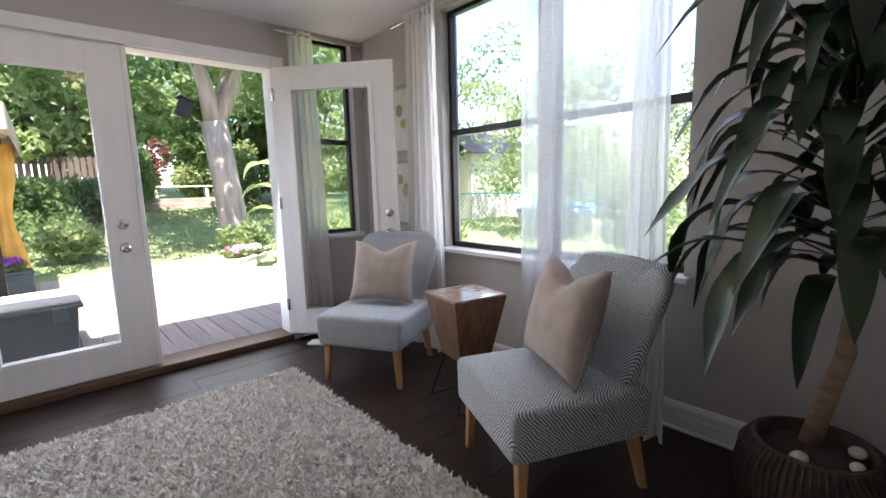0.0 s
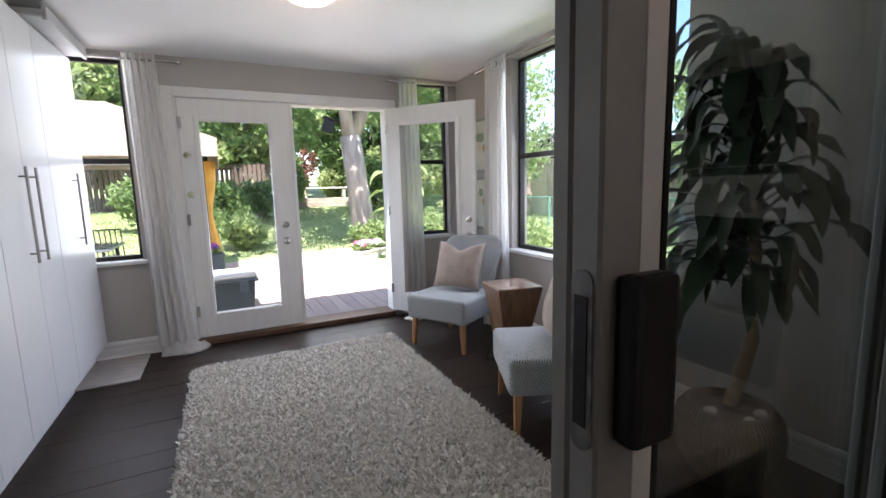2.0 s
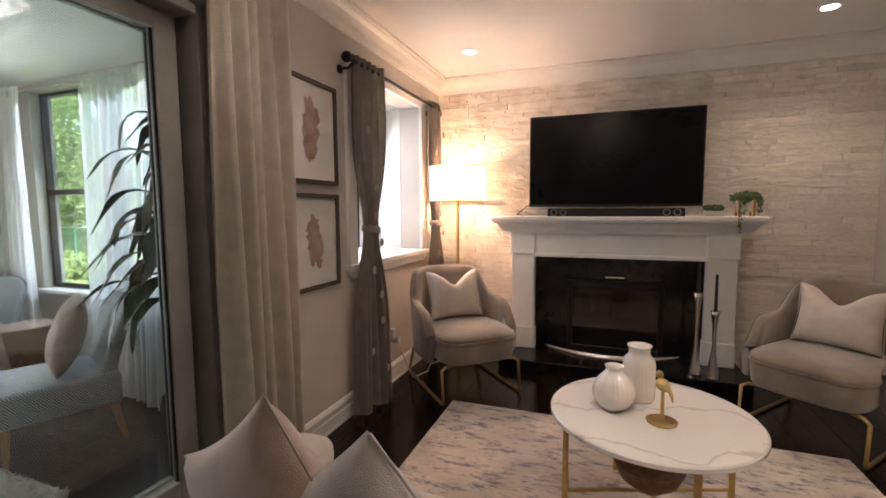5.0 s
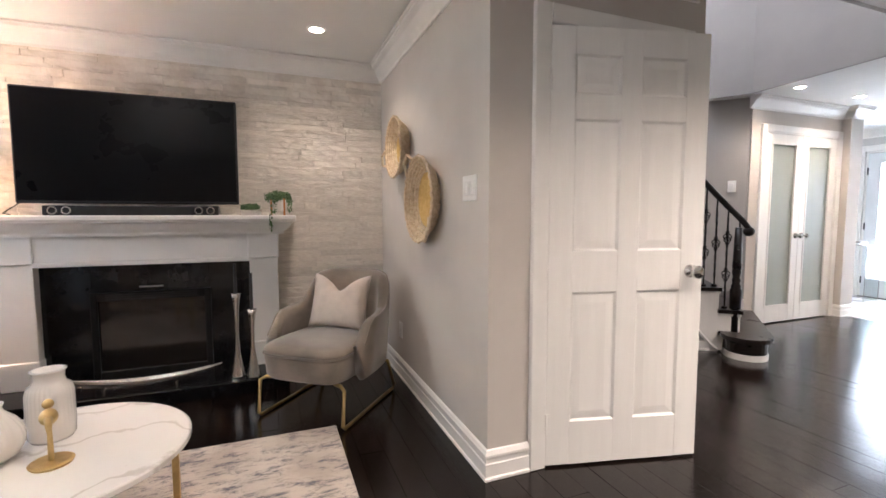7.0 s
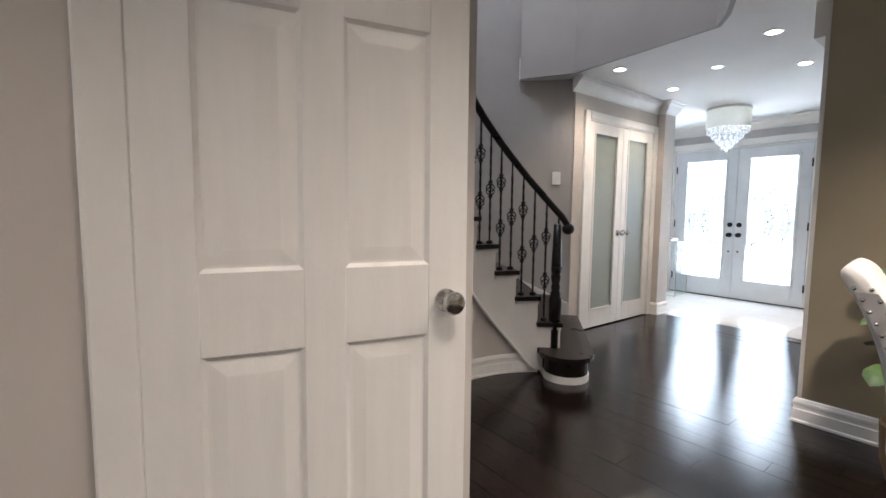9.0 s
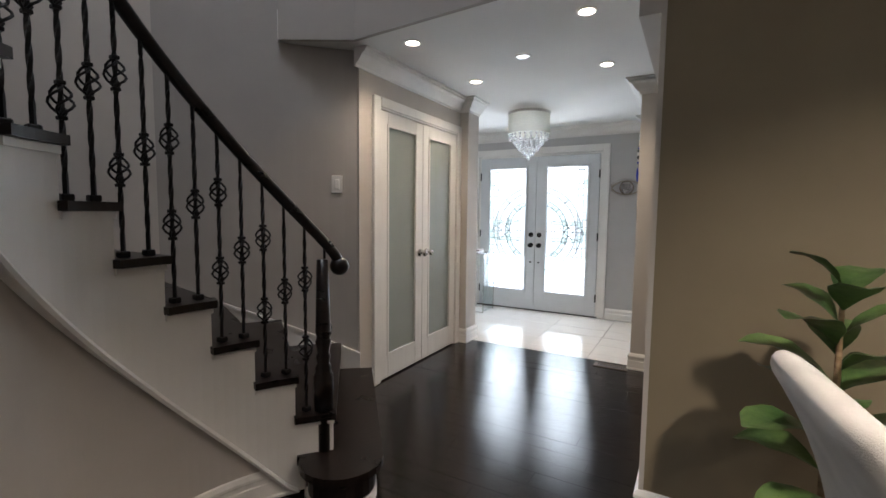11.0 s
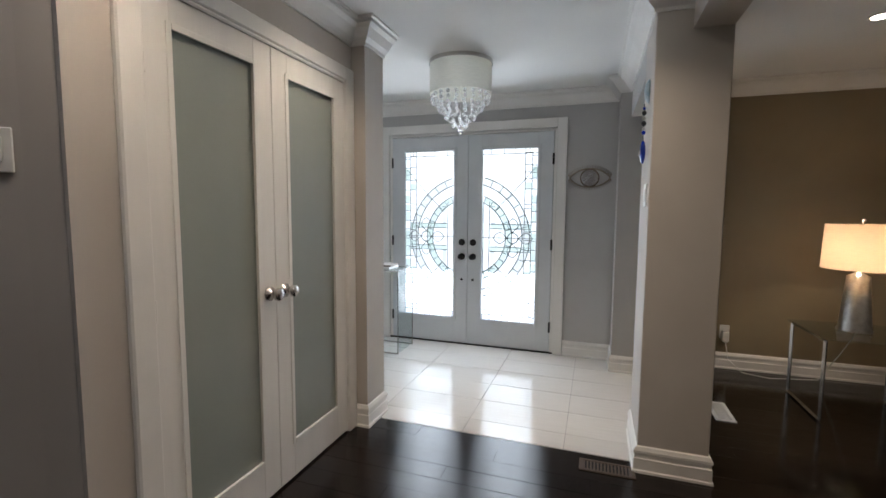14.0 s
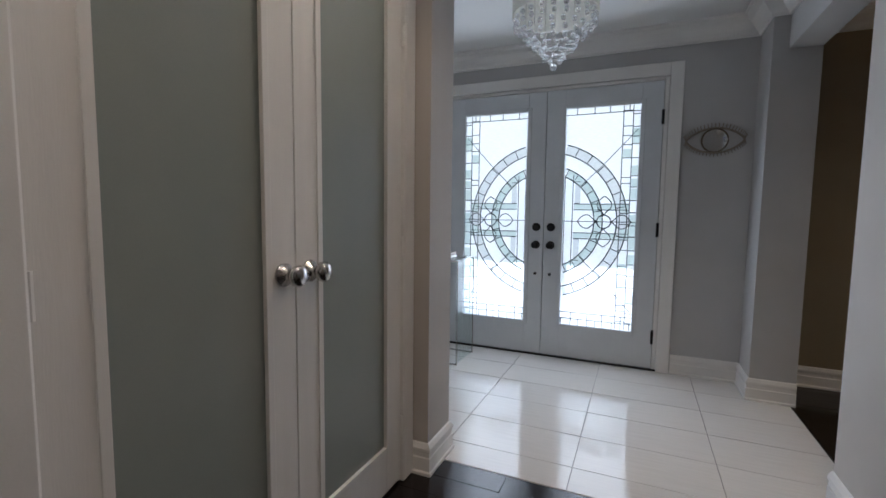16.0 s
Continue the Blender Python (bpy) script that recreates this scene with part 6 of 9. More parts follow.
nt.links.new(mxn.outputs[2], base_in)
bm = bmesh.new()
box(bm, 0.70, 2.50, -3.24, -1.16, 0.0005, 0.014, 0.004)
tagged(link("area_rug", bm, ARUG), "abstract cream and grey woven rug under table", "rug")

# sofa facing the fireplace
sf = thing("sofa", pose(0.60, -1.95, 0), "beige upholstered sofa facing the fireplace", "sofa")
for nm, b, bv in (("base", (-0.40, 0.40, -0.80, 0.66, 0.08, 0.30), 0.03), ("seat_cushion", (-0.20, 0.42, -0.79, -0.08, 0.295, 0.42), 0.05), ("seat_cushion", (-0.20, 0.42, -0.06, 0.65, 0.295, 0.42), 0.05), ("backrest", (-0.42, -0.19, -0.80, 0.66, 0.29, 0.62), 0.07), ("armrest", (-0.40, 0.40, 0.66, 0.82, 0.08, 0.55), 0.06), ("armrest", (-0.40, 0.40, -0.96, -0.80, 0.08, 0.55), 0.06)):
    bm = bmesh.new()
    box(bm, *b, bv, 4)
    part(nm, bm, SOFA, sf, smooth=True)
for x in (-0.33, 0.33):
    for y in (-0.88, 0.74):
        bm = bmesh.new()
        cyl(bm, (x, y, 0), (x, y, 0.09), 0.018, 0.025, 10)
        part("leg", bm, BLACKWOOD, sf)
throw_pillow(pose(0.49, -1.48, 0.645, 0, 0, 70) @ pose(0, 0, 0, -14, 33, 0) @ pose(0, 0, -0.22), 0.46, 0.44, 0.16, PILLOWT, "taupe linen throw pillow on sofa", 6, 0.0)
throw_pillow(pose(0.47, -1.685, 0.615, 0, 0, 82) @ pose(0, 0, 0, -14, 36, 0) @ pose(0, 0, -0.22), 0.46, 0.44, 0.15, PILLOWG, "pale grey linen throw pillow on sofa", 7, 0.0)

# seagrass baskets on the wall


def basket(x, z, r, handle_side, label):
    bk = thing("wall_basket", pose(x, -3.81, z, -90, 0, 0), label, "basket", "wall baskets")
    bm = bmesh.new()
    k = 0
    for i in range(9):
        rr = r * (0.10 + 0.068 * i)
        tube(bm, [(rr * math.cos(t * 0.19635), rr * math.sin(t * 0.19635), 0.012) for t in range(33)], r * 0.036, 6)
    part("woven_base", bm, STRAWY, bk, "golden woven centre")
    for i in range(6):
        bm = bmesh.new()
        rr = r * (0.74 + 0.055 * i)
        zz = 0.014 + 0.013 * i
        tube(bm, [((rr + 0.004 * math.sin(t * 4.2 + i)) * math.cos(t * 0.0982), (rr + 0.004 * math.sin(t * 4.2 + i)) * math.sin(t * 0.0982), zz + 0.003 * math.sin(t * 3.1)) for t in range(65)], 0.010, 5)
        part("coil", bm, STRAW, bk)
    for s in handle_side:
        bm = bmesh.new()
        tube(bm, [(r * 1.0 * math.cos(s - 0.3), r * math.sin(s - 0.3), 0.085), (r * 1.22 * math.cos(s - 0.15), r * 1.22 * math.sin(s - 0.15), 0.10), (r * 1.22 * math.cos(s + 0.15), r * 1.22 * math.sin(s + 0.15), 0.10), (r * math.cos(s + 0.3), r * math.sin(s + 0.3), 0.085)], 0.010, 6)
        part("handle", bm, STRAW, bk)


basket(3.03, 1.665, 0.20, (0.3, 3.4), "round woven seagrass wall basket with handles")
basket(2.50, 1.29, 0.245, (2.4, 5.3), "large round woven seagrass wall basket")


def plate(m, w, h, rockers, label, name="light_switch"):
    s = thing(name, m, label, "switch" if name == "light_switch" else "outlet")
    bm = bmesh.new()
    box(bm, -w / 2, w / 2, -0.006, 0, -h / 2, h / 2, 0.003)
    part("plate", bm, PLASTICW, s)
    for k in range(rockers):
        bm = bmesh.new()
        x = (k - (rockers - 1) / 2) * 0.046
        box(bm, x - 0.016, x + 0.016, -0.010, -0.005, -0.033, 0.033, 0.002)
        part("rocker", bm, PLASTICW, s)
    return s


plate(pose(1.935, -3.81, 1.325, 0, 0, 180), 0.155, 0.12, 3, "white triple rocker light switch on wall")
plate(pose(2.62, -0.62, 0.36), 0.075, 0.12, 1, "white wall outlet with plugs below window", "wall_outlet")
plate(pose(3.15, -3.81, 0.35, 0, 0, 180), 0.075, 0.12, 1, "white wall outlet near baseboard", "wall_outlet")
bm = bmesh.new()
box(bm, 2.585, 2.635, -0.69, -0.628, 0.35, 0.42, 0.006)
box(bm, 2.64, 2.68, -0.70, -0.628, 0.31, 0.35, 0.004)
tagged(link("power_adapter", bm, PLASTICW), "white plug adapters in the wall outlet", "adapter")
bm = bmesh.new()
tube(bm, [(2.65, -0.69, 0.33), (2.72, -0.72, 0.15), (2.78, -0.75, 0.01), (2.95, -0.80, 0.006), (3.1, -0.76, 0.006), (3.30, -0.85, 0.006)], 0.004, 6)
tagged(link("cable", bm, PLASTICW), "white lamp cable trailing along floor", "cable")

# ---- six-panel hall door ----
R9 = random.Random(9)


def panelled_door(w, h, th, m, label):
    d = thing("door_5", m, label, "door")
    st, mid = 0.115, 0.10
    cols = [(st, (w - mid) / 2), ((w + mid) / 2, w - st)]
    rows = [(0.22, 0.84), (1.03, 1.63), (1.74, h - 0.12)]
    bm = bmesh.new()
    box(bm, 0, st, -th / 2, th / 2, 0.012, h, 0.002)
    box(bm, w - st, w, -th / 2, th / 2, 0.012, h, 0.002)
    box(bm, (w - mid) / 2, (w + mid) / 2, -th / 2, th / 2, 0.012, h, 0.001)
    zs = [0.012] + [v for r in rows for v in r] + [h]
    for x0, x1 in cols:
        for a, b in zip(zs[::2], zs[1::2]):
            box(bm, x0, x1, -th / 2, th / 2, a, b)
    body = part("stile_and_rail", bm, DOORW, d)
    for x0, x1 in cols:
        for a, b in rows:
            bm = bmesh.new()
            t1 = th / 2
            for s in (-1, 1):
                prof = [(0, t1), (0.010, t1 - 0.008), (0.016, t1 - 0.008), (0.050, t1 - 0.003)]
                loops = []
                for o, t in prof:
                    loops.append([bm.verts.new((x, s * t, z)) for x, z in ((x0 + o, a + o), (x1 - o, a + o), (x1 - o, b - o), (x0 + o, b - o))])
                for p, q in zip(loops, loops[1:]):
                    for k in range(4):
                        bm.faces.new((p[k], p[(k + 1) % 4], q[(k + 1) % 4], q[k]))
                bm.faces.new(loops[-1])
            part("raised_panel", bm, DOORW, d)
    for s in (-1, 1):
        knob(d, w - 0.065, 0.93, s, r=0.030)
    hinges(d, (0.22, 1.80), 0.0, -0.02)
    bm = bmesh.new()
    box(bm, w - 0.001, w + 0.002, -0.012, 0.012, 0.90, 0.96)
    part("latch_plate", bm, CHROME, d)
    return d


HA = math.atan2(-4.88 + 4.11, 1.576 - 1.757)
panelled_door(0.775, 2.035, 0.036, Matrix.Translation((1.735, -4.108, 0)) @ Matrix.Rotation(HA, 4, "Z"), "white six panel interior door standing ajar")
structure("trim_hall_door", [(1.715, 1.742, -4.105, -4.02, 0, 2.13), (1.715, 1.742, -4.97, -4.885, 0, 2.13), (1.715, 1.742, -4.885, -4.105, 2.045, 2.13), (1.742, 1.86, -4.105, -4.093, 0, 2.045), (1.742, 1.86, -4.897, -4.885, 0, 2.045)], TRIM, 0.005)

# ---- staircase ----
stair = thing("staircase", pose(0, 0, 0), "curved staircase with ebony treads and white risers", "staircase")
NST = 13
WHITESTR = TRIM


def wedge(bm, r0, r1, a0, a1, z0, z1, n=4):
    arc_wall(bm, r0, r1, a0, a1, z0, z1, n)


for k in range(1, NST):
    a0 = A0 + (k - 2) * STEP if k > 1 else -60.0
    a1 = A0 + (k - 1) * STEP + (0 if k > 1 else 0)
    z = k * RISE
    if k == 1:
        continue
    bm = bmesh.new()
    wedge(bm, RI - 0.035, RO - 0.02, a0, a1 + 1.5, z - 0.03, z, 5)
    part("tread", bm, BLACKWOOD, stair)
    bm = bmesh.new()
    wedge(bm, RI + 0.01, RO - 0.02, a0 + 1.6, a0 + 3.0, z - RISE, z - 0.031, 1)
    part("riser", bm, BLACKWOOD, stair)
    bm = bmesh.new()
    wedge(bm, RI - 0.012, RI + 0.0, a0 + 0.6, a1 + 1.2, z - 0.055, z - 0.031, 4)
    part("tread_moulding", bm, WHITESTR, stair)
# bullnose starting step
bm = bmesh.new()
c0 = Vector(polar(RI - 0.06, -51))
e0 = Vector(polar(RO - 0.02, -54.5))
poly = []
d = (e0 - c0).normalized()
nrm = Vector((d.y, -d.x))
for i in range(13):
    a = math.pi * i / 12
    poly.append(c0 + nrm * 0.19 * math.cos(a) - d * 0.19 * math.sin(a))
far = [Vector(polar(RO - 0.02, -41)), Vector(polar(RO - 0.02, -48)), e0 + nrm * 0.03]
poly2 = poly + [Vector(polar(RI - 0.03, -36))] + far
prism(bm, [(p.x, p.y) for p in poly2], RISE - 0.035, RISE)
part("starting_tread", bm, BLACKWOOD, stair, "rounded ebony starting tread")
bm = bmesh.new()
cc = sum(poly2, Vector((0, 0))) / len(poly2)
small = [c0 + (p - c0) * (0.80 if (p - c0).length < 0.4 else 0.97) for p in poly2]
prism(bm, [(p.x, p.y) for p in small], 0.05, RISE - 0.035)
part("starting_riser", bm, BLACKWOOD, stair)
bm = bmesh.new()
small2 = [c0 + (p - c0) * (0.84 if (p - c0).length < 0.4 else 0.972) for p in poly2]
prism(bm, [(p.x, p.y) for p in small2], 0.0, 0.05)
part("starting_plinth", bm, WHITESTR, stair, "white base strip")
# cut stringer under the treads
for k in range(2, NST):
    bm = bmesh.new()
    a0 = A0 + (k - 2) * STEP + 1
    lo, hi = [], []
    for i in range(5):
        p = a0 + STEP * i / 4
        for r in (RI - 0.002, RI + 0.034):
            lo.append(bm.verts.new((*polar(r, p), max(0.0, SOFFIT(p)))))
            hi.append(bm.verts.new((*polar(r, p), k * RISE - 0.032)))
    for i in range(4):
        q = 2 * i
        for f in ((lo[q], lo[q + 2], hi[q + 2], hi[q]), (lo[q + 1], hi[q + 1], hi[q + 3], lo[q + 3]), (hi[q], hi[q + 2], hi[q + 3], hi[q + 1]), (lo[q], lo[q + 1], lo[q + 3], lo[q + 2])):
            bm.faces.new(f)
    bm.faces.new((lo[0], hi[0], hi[1], lo[1])), bm.faces.new((lo[8], lo[9], hi[9], hi[8]))
    part("stringer_segment", bm, WHITESTR, stair, "white painted cut stringer")
bm = bmesh.new()
tube(bm, [(*polar(RI - 0.006, a), SOFFIT(a) + 0.005) for a in range(-36, 100, 3)], 0.012, 6)
part("stringer_moulding", bm, WHITESTR, stair)
# wall skirting that climbs with the steps
bm = bmesh.new()
rows = []
for a in range(-53, 70, 3):
    zt = (a - A0) / STEP * RISE + 0.36
    rows.append([bm.verts.new((*polar(RO - o, a), z)) for o, z in ((0.0, max(zt - 0.5, 0)), (0.016, max(zt - 0.5, 0)), (0.016, zt - 0.02), (0.024, zt - 0.02), (0.024, zt), (0, zt))])
for a, b in zip(rows, rows[1:]):
    for k in range(6):
        bm.faces.new((a[k], a[(k + 1) % 6], b[(k + 1) % 6], b[k]))
bm.faces.new(rows[0]), bm.faces.new(rows[-1][::-1])
part("wall_skirting", bm, WHITESTR, stair)
# handrail
RR = RI + 0.03
RAIL = lambda a: (a - A0) / STEP * RISE + RISE * 1.5 + 0.83
pts = [(*polar(RR + 0.0, a), RAIL(a)) for a in range(100, -46, -3)]
x, y = polar(RR, -49)
pts += [(*polar(RR, -47), RAIL(-47)), (*polar(RR, -49), RAIL(-49.6)), (*polar(RR + 0.003, -50.5), 1.068)]
bm = bmesh.new()
tube(bm, pts, 0.029, 10, 0.85)
rail = part("handrail", bm, BLACKWOOD, stair, "ebony handrail", True)
bm = bmesh.new()
ball(bm, (2.583, -6.711, 1.057), 0.045, (1, 1, 0.95), 16, 12)
part("volute", bm, BLACKWOOD, rail, smooth=True)
# newel
nx, ny = 2.625, -6.645
bm = bmesh.new()
NZ = RISE
lathe(bm, [(0, 0), (0.030, 0), (0.030, 0.20), (0.044, 0.20), (0.046, 0.36), (0.036, 0.38), (0.038, 0.40), (0.028, 0.42), (0.034, 0.45), (0.026, 0.47), (0.036, 0.52), (0.030, 0.54), (0.036, 0.57), (0.034, 0.60), (0.026, 0.90), (0, 0.90)], (nx, ny, NZ), 20)
part("newel_post", bm, BLACKWOOD, stair, "turned ebony newel post", True)


def baluster(xy, z0, z1, baskets):
    """A twisted square iron bar with one or two open baskets."""
    x, y = xy
    bm = bmesh.new()
    n = int((z1 - z0) / 0.02)
    rows = []
    for i in range(n + 1):
        z = z0 + (z1 - z0) * i / n
        t = i * 0.42 if 0.10 < z - z0 < (z1 - z0) - 0.08 else 0
        rows.append([bm.verts.new((x + 0.0085 * math.cos(t + q * math.pi / 2), y + 0.0085 * math.sin(t + q * math.pi / 2), z)) for q in range(4)])
    for a, b in zip(rows, rows[1:]):
        for q in range(4):
            bm.faces.new((a[q], a[(q + 1) % 4], b[(q + 1) % 4], b[q]))
    bal = part("baluster", bm, BLACKMETAL, stair, "twisted black iron baluster")
    for zc in baskets:
        bm = bmesh.new()
        for q in range(4):
            ps = []
            for i in range(9):
                u = i / 8
                r = 0.026 * math.sin(math.pi * u) + 0.007
                a = q * math.pi / 2 + u * 3.4
                ps.append((x + r * math.cos(a), y + r * math.sin(a), zc - 0.045 + 0.09 * u))
            tube(bm, ps, 0.0042, 5)
        for s in (-0.052, 0.052):
            box(bm, x - 0.012, x + 0.012, y - 0.012, y + 0.012, zc + s - 0.006, zc + s + 0.006, 0.002)
        part("basket", bm, BLACKMETAL, bal)
    bm = bmesh.new()
    box(bm, x - 0.017, x + 0.017, y - 0.017, y + 0.017, z0, z0 + 0.022, 0.004)
    part("shoe", bm, BLACKMETAL, bal)


bi = 0
for k in range(2, NST - 1):
    for q in (0.28, 0.78):
        a = A0 + (k - 2 + q) * STEP
        z0 = k * RISE
        z1 = RAIL(a) - 0.02
        h = z1 - z0
        baluster(polar(RR, a), z0, z1, [z0 + 0.30, z0 + 0.62] if bi % 2 else [z0 + 0.38])
        bi += 1
plate(pose(*polar(RO - 0.004, -48.3), 1.498, 0, 0, -138.3), 0.075, 0.12, 1, "white rocker light switch on stair wall")

# ---- closet with frosted doors ----
FROST = mat("frosted_glass", (0.30, 0.325, 0.30), (0.27, 0.30, 0.275), 2, 0.30, spec=0.5, bump=0.03, bscale=300)
structure("trim_closet", [(3.185, 3.212, -7.825, -7.74, 0, 2.15), (3.185, 3.212, -9.12, -9.035, 0, 2.15), (3.185, 3.212, -9.035, -7.825, 2.075, 2.15), (3.192, 3.205, -9.035, -7.825, 2.06, 2.078)], TRIM, 0.006)
for nm, hinge, sgn in (("door_6", -7.828, -1), ("door_7", -9.032, 1)):
    d = thing(nm, Matrix.Translation((3.222, hinge, 0)) @ Matrix.Rotation(radians(-90 if sgn < 0 else 90), 4, "Z"), "white closet door with frosted glass panel", "door", "closet doors")
    w = 0.600
    g = (0.105, w - 0.105, 0.20, 1.955)
    bm = bmesh.new()
    for b in ((0, g[0], 0.012, 2.06), (g[1], w, 0.012, 2.06), (g[0], g[1], 0.012, g[2]), (g[0], g[1], g[3], 2.06)):
        box(bm, b[0], b[1], -0.018, 0.018, b[2], b[3], 0.0015)
    fr = part("door_frame", bm, DOORW, d)
    room = 1 if sgn > 0 else -1
    bm = bmesh.new()
    e = 0.016
    y0, y1 = sorted((room * 0.016, room * 0.023))
    for b in ((g[0] - e, g[0] + 0.006, g[2] - e, g[3] + e), (g[1] - 0.006, g[1] + e, g[2] - e, g[3] + e), (g[0] + 0.006, g[1] - 0.006, g[2] - e, g[2] + 0.006), (g[0] + 0.006, g[1] - 0.006, g[3] - 0.006, g[3] + e)):
        box(bm, b[0], b[1], y0, y1, b[2], b[3], 0.003, 2)
    part("glazing_bead", bm, DOORW, d)
    bm = bmesh.new()
    box(bm, g[0], g[1], -0.004, 0.004, g[2], g[3])
    part("frosted_pane", bm, FROST, d, "frosted glass panel")
    knob(d, w - 0.05, 0.965, room, r=0.028)
    for z in (0.25, 1.0, 1.82):
        bm = bmesh.new()
        cyl(bm, (0.0, room * 0.024, z - 0.04), (0.0, room * 0.024, z + 0.04), 0.007, seg=8)
        box(bm, -0.016, 0.016, room * 0.018 - 0.001, room * 0.018 + 0.002, z - 0.04, z + 0.04)
        part("hinge", bm, DOORW, d)

# ---- front doors with leaded glass ----
FDW = mat("pale_grey_blue_door_paint", (0.66, 0.68, 0.70), (0.62, 0.64, 0.66), 4, 0.4)
ETCH = sheer("bevelled_door_glass", (0.95, 0.97, 0.97), 0.28)
CAME = mat("lead_came", (0.05, 0.055, 0.055), (0.08, 0.085, 0.085), 30, 0.5, 0.5)
TEXG = sheer("green_tinted_textured_glass", (0.74, 0.84, 0.81), 0.44)
TEXW = sheer("grey_hammered_glass", (0.86, 0.88, 0.88), 0.50)
structure("trim_front_door", [(2.085, 2.17, -10.982, -10.955, 0, 2.185), (3.85, 3.935, -10.982, -10.955, 0, 2.185), (2.17, 3.85, -10.982, -10.955, 2.10, 2.185), (2.17, 2.20, -11.12, -10.982, 0, 2.10), (3.82, 3.85, -11.12, -10.982, 0, 2.10), (2.20, 3.82, -11.12, -10.982, 2.075, 2.10)], TRIM, 0.004)
# black strips added behind the leaves, blocking daylight in the door gaps
structure("trim_weatherstrip", [(2.200, 2.225, -11.05, -11.024, 0.013, 2.074), (3.795, 3.820, -11.05, -11.024, 0.013, 2.074), (2.226, 3.794, -11.05, -11.024, 2.05, 2.074), (2.985, 3.035, -11.05, -11.024, 0.013, 2.049)], BLACKPLASTIC)
structure("front_threshold", [(2.17, 3.85, -11.15, -10.97, -0.05, 0.012)], BLACKMETAL, 0.003)
for nm, x0, x1, mir in (("door_8", 3.012, 3.818, 1), ("door_9", 2.202, 3.008, -1)):
    d = thing(nm, pose((x0 + x1) / 2, -11.0, 0), "pale front door with leaded bevelled glass", "door", "front doors")
    w = (x1 - x0) / 2
    gx, gz0, gz1 = 0.265, 0.27, 1.93
    off = 0.0
    bm = bmesh.new()
    for b in ((-w, -gx, 0.015, 2.07), (gx, w, 0.015, 2.07), (-gx, gx, 0.015, gz0), (-gx, gx, gz1, 2.07)):
        box(bm, b[0], b[1], -0.022, 0.022, b[2], b[3], 0.002)
    part("door_frame", bm, FDW, d)
    bm = bmesh.new()
    e = 0.025
    for b in ((-gx - e, -gx + 0.006, gz0 - e, gz1 + e), (gx - 0.006, gx + e, gz0 - e, gz1 + e), (-gx + 0.006, gx - 0.006, gz0 - e, gz0 + 0.006), (-gx + 0.006, gx - 0.006, gz1 - 0.006, gz1 + e)):
        box(bm, b[0], b[1], 0.020, 0.032, b[2], b[3], 0.004, 2)
    part("glazing_bead", bm, FDW, d)
    bm = bmesh.new()
    box(bm, -gx, gx, -0.004, 0.004, gz0, gz1)
    lit = part("pane", bm, ETCH, d)
    lit.visible_shadow = False
    # lead lines: half ring, flower, border of small panes; the ring is centred on the meeting stile
    cx, cz = -mir * (w + 0.0) * 1.0, 1.08
    edge = mir * gx
    tiles = []

    def lead(pts, r=0.004):
        bm = bmesh.new()
        tube(bm, [(x, 0.006, z) for x, z in pts], r * 1.05, 4)
        part("lead_came", bm, CAME, lit)

    def clip(pts):
        return [p for p in pts if -gx < p[0] < gx and gz0 < p[1] < gz1]

    def band(r0, r1, a0, a1, n, material):
        """A curved strip of textured glass, cut where it leaves the pane."""
        for i in range(n):
            p, q = a0 + (a1 - a0) * i / n, a0 + (a1 - a0) * (i + 1) / n
            quad = [(cx + mir * r * math.cos(t), cz + r * math.sin(t)) for r, t in ((r0, p), (r1, p), (r1, q), (r0, q))]
            if len(clip(quad)) < 4:
                continue
            bm = bmesh.new()
            vs = [[bm.verts.new((x, y, z)) for x, z in quad] for y in (0.0042, 0.0062)]
            bm.faces.new(vs[0]), bm.faces.new(vs[1][::-1])
            for k in range(4):
                bm.faces.new((vs[0][k], vs[0][(k + 1) % 4], vs[1][(k + 1) % 4], vs[1][k]))
            part("textured_strip", bm, material, lit).visible_shadow = False

    def bar(x0, x1, z0, z1, material):
        x0, x1 = sorted((cx + mir * x0, cx + mir * x1))
        bm = bmesh.new()
        box(bm, max(x0, -gx), min(x1, gx), 0.0042, 0.0062, z0, z1)
        part("textured_strip", bm, material, lit).visible_shadow = False
        lead([(max(x0, -gx), z0), (min(x1, gx), z0)], 0.003), lead([(max(x0, -gx), z1), (min(x1, gx), z1)], 0.003)
    band(0.53, 0.60, -1.30, 1.30, 26, TEXW)
    band(0.37, 0.43, -1.25, 1.25, 22, TEXG)
    for sz in (-1, 1):
        bar(0.22, 0.61, cz + sz * 0.11 - 0.022, cz + sz * 0.11 + 0.022, TEXG)
        bar(0.225, 0.265, *sorted((cz + sz * 0.135, cz + sz * 0.30)), TEXW)
        lead(clip([(cx + mir * (0.43 + 0.02 * t), cz + sz * (0.43 + 0.022 * t)) for t in range(12)]), 0.0025)
        lead(clip([(cx + mir * (0.27 + 0.01 * t), cz + sz * (0.27 + 0.01 * t)) for t in range(16)]), 0.0025)
    lead([(-gx, cz), (gx, cz)], 0.0025)
    for rr in (0.60, 0.53, 0.43, 0.37):
        q = clip([(cx + mir * rr * math.cos(a), cz + rr * math.sin(a)) for a in [-1.5 + 0.05 * i for i in range(61)]])
        if len(q) > 2:
            lead(q)
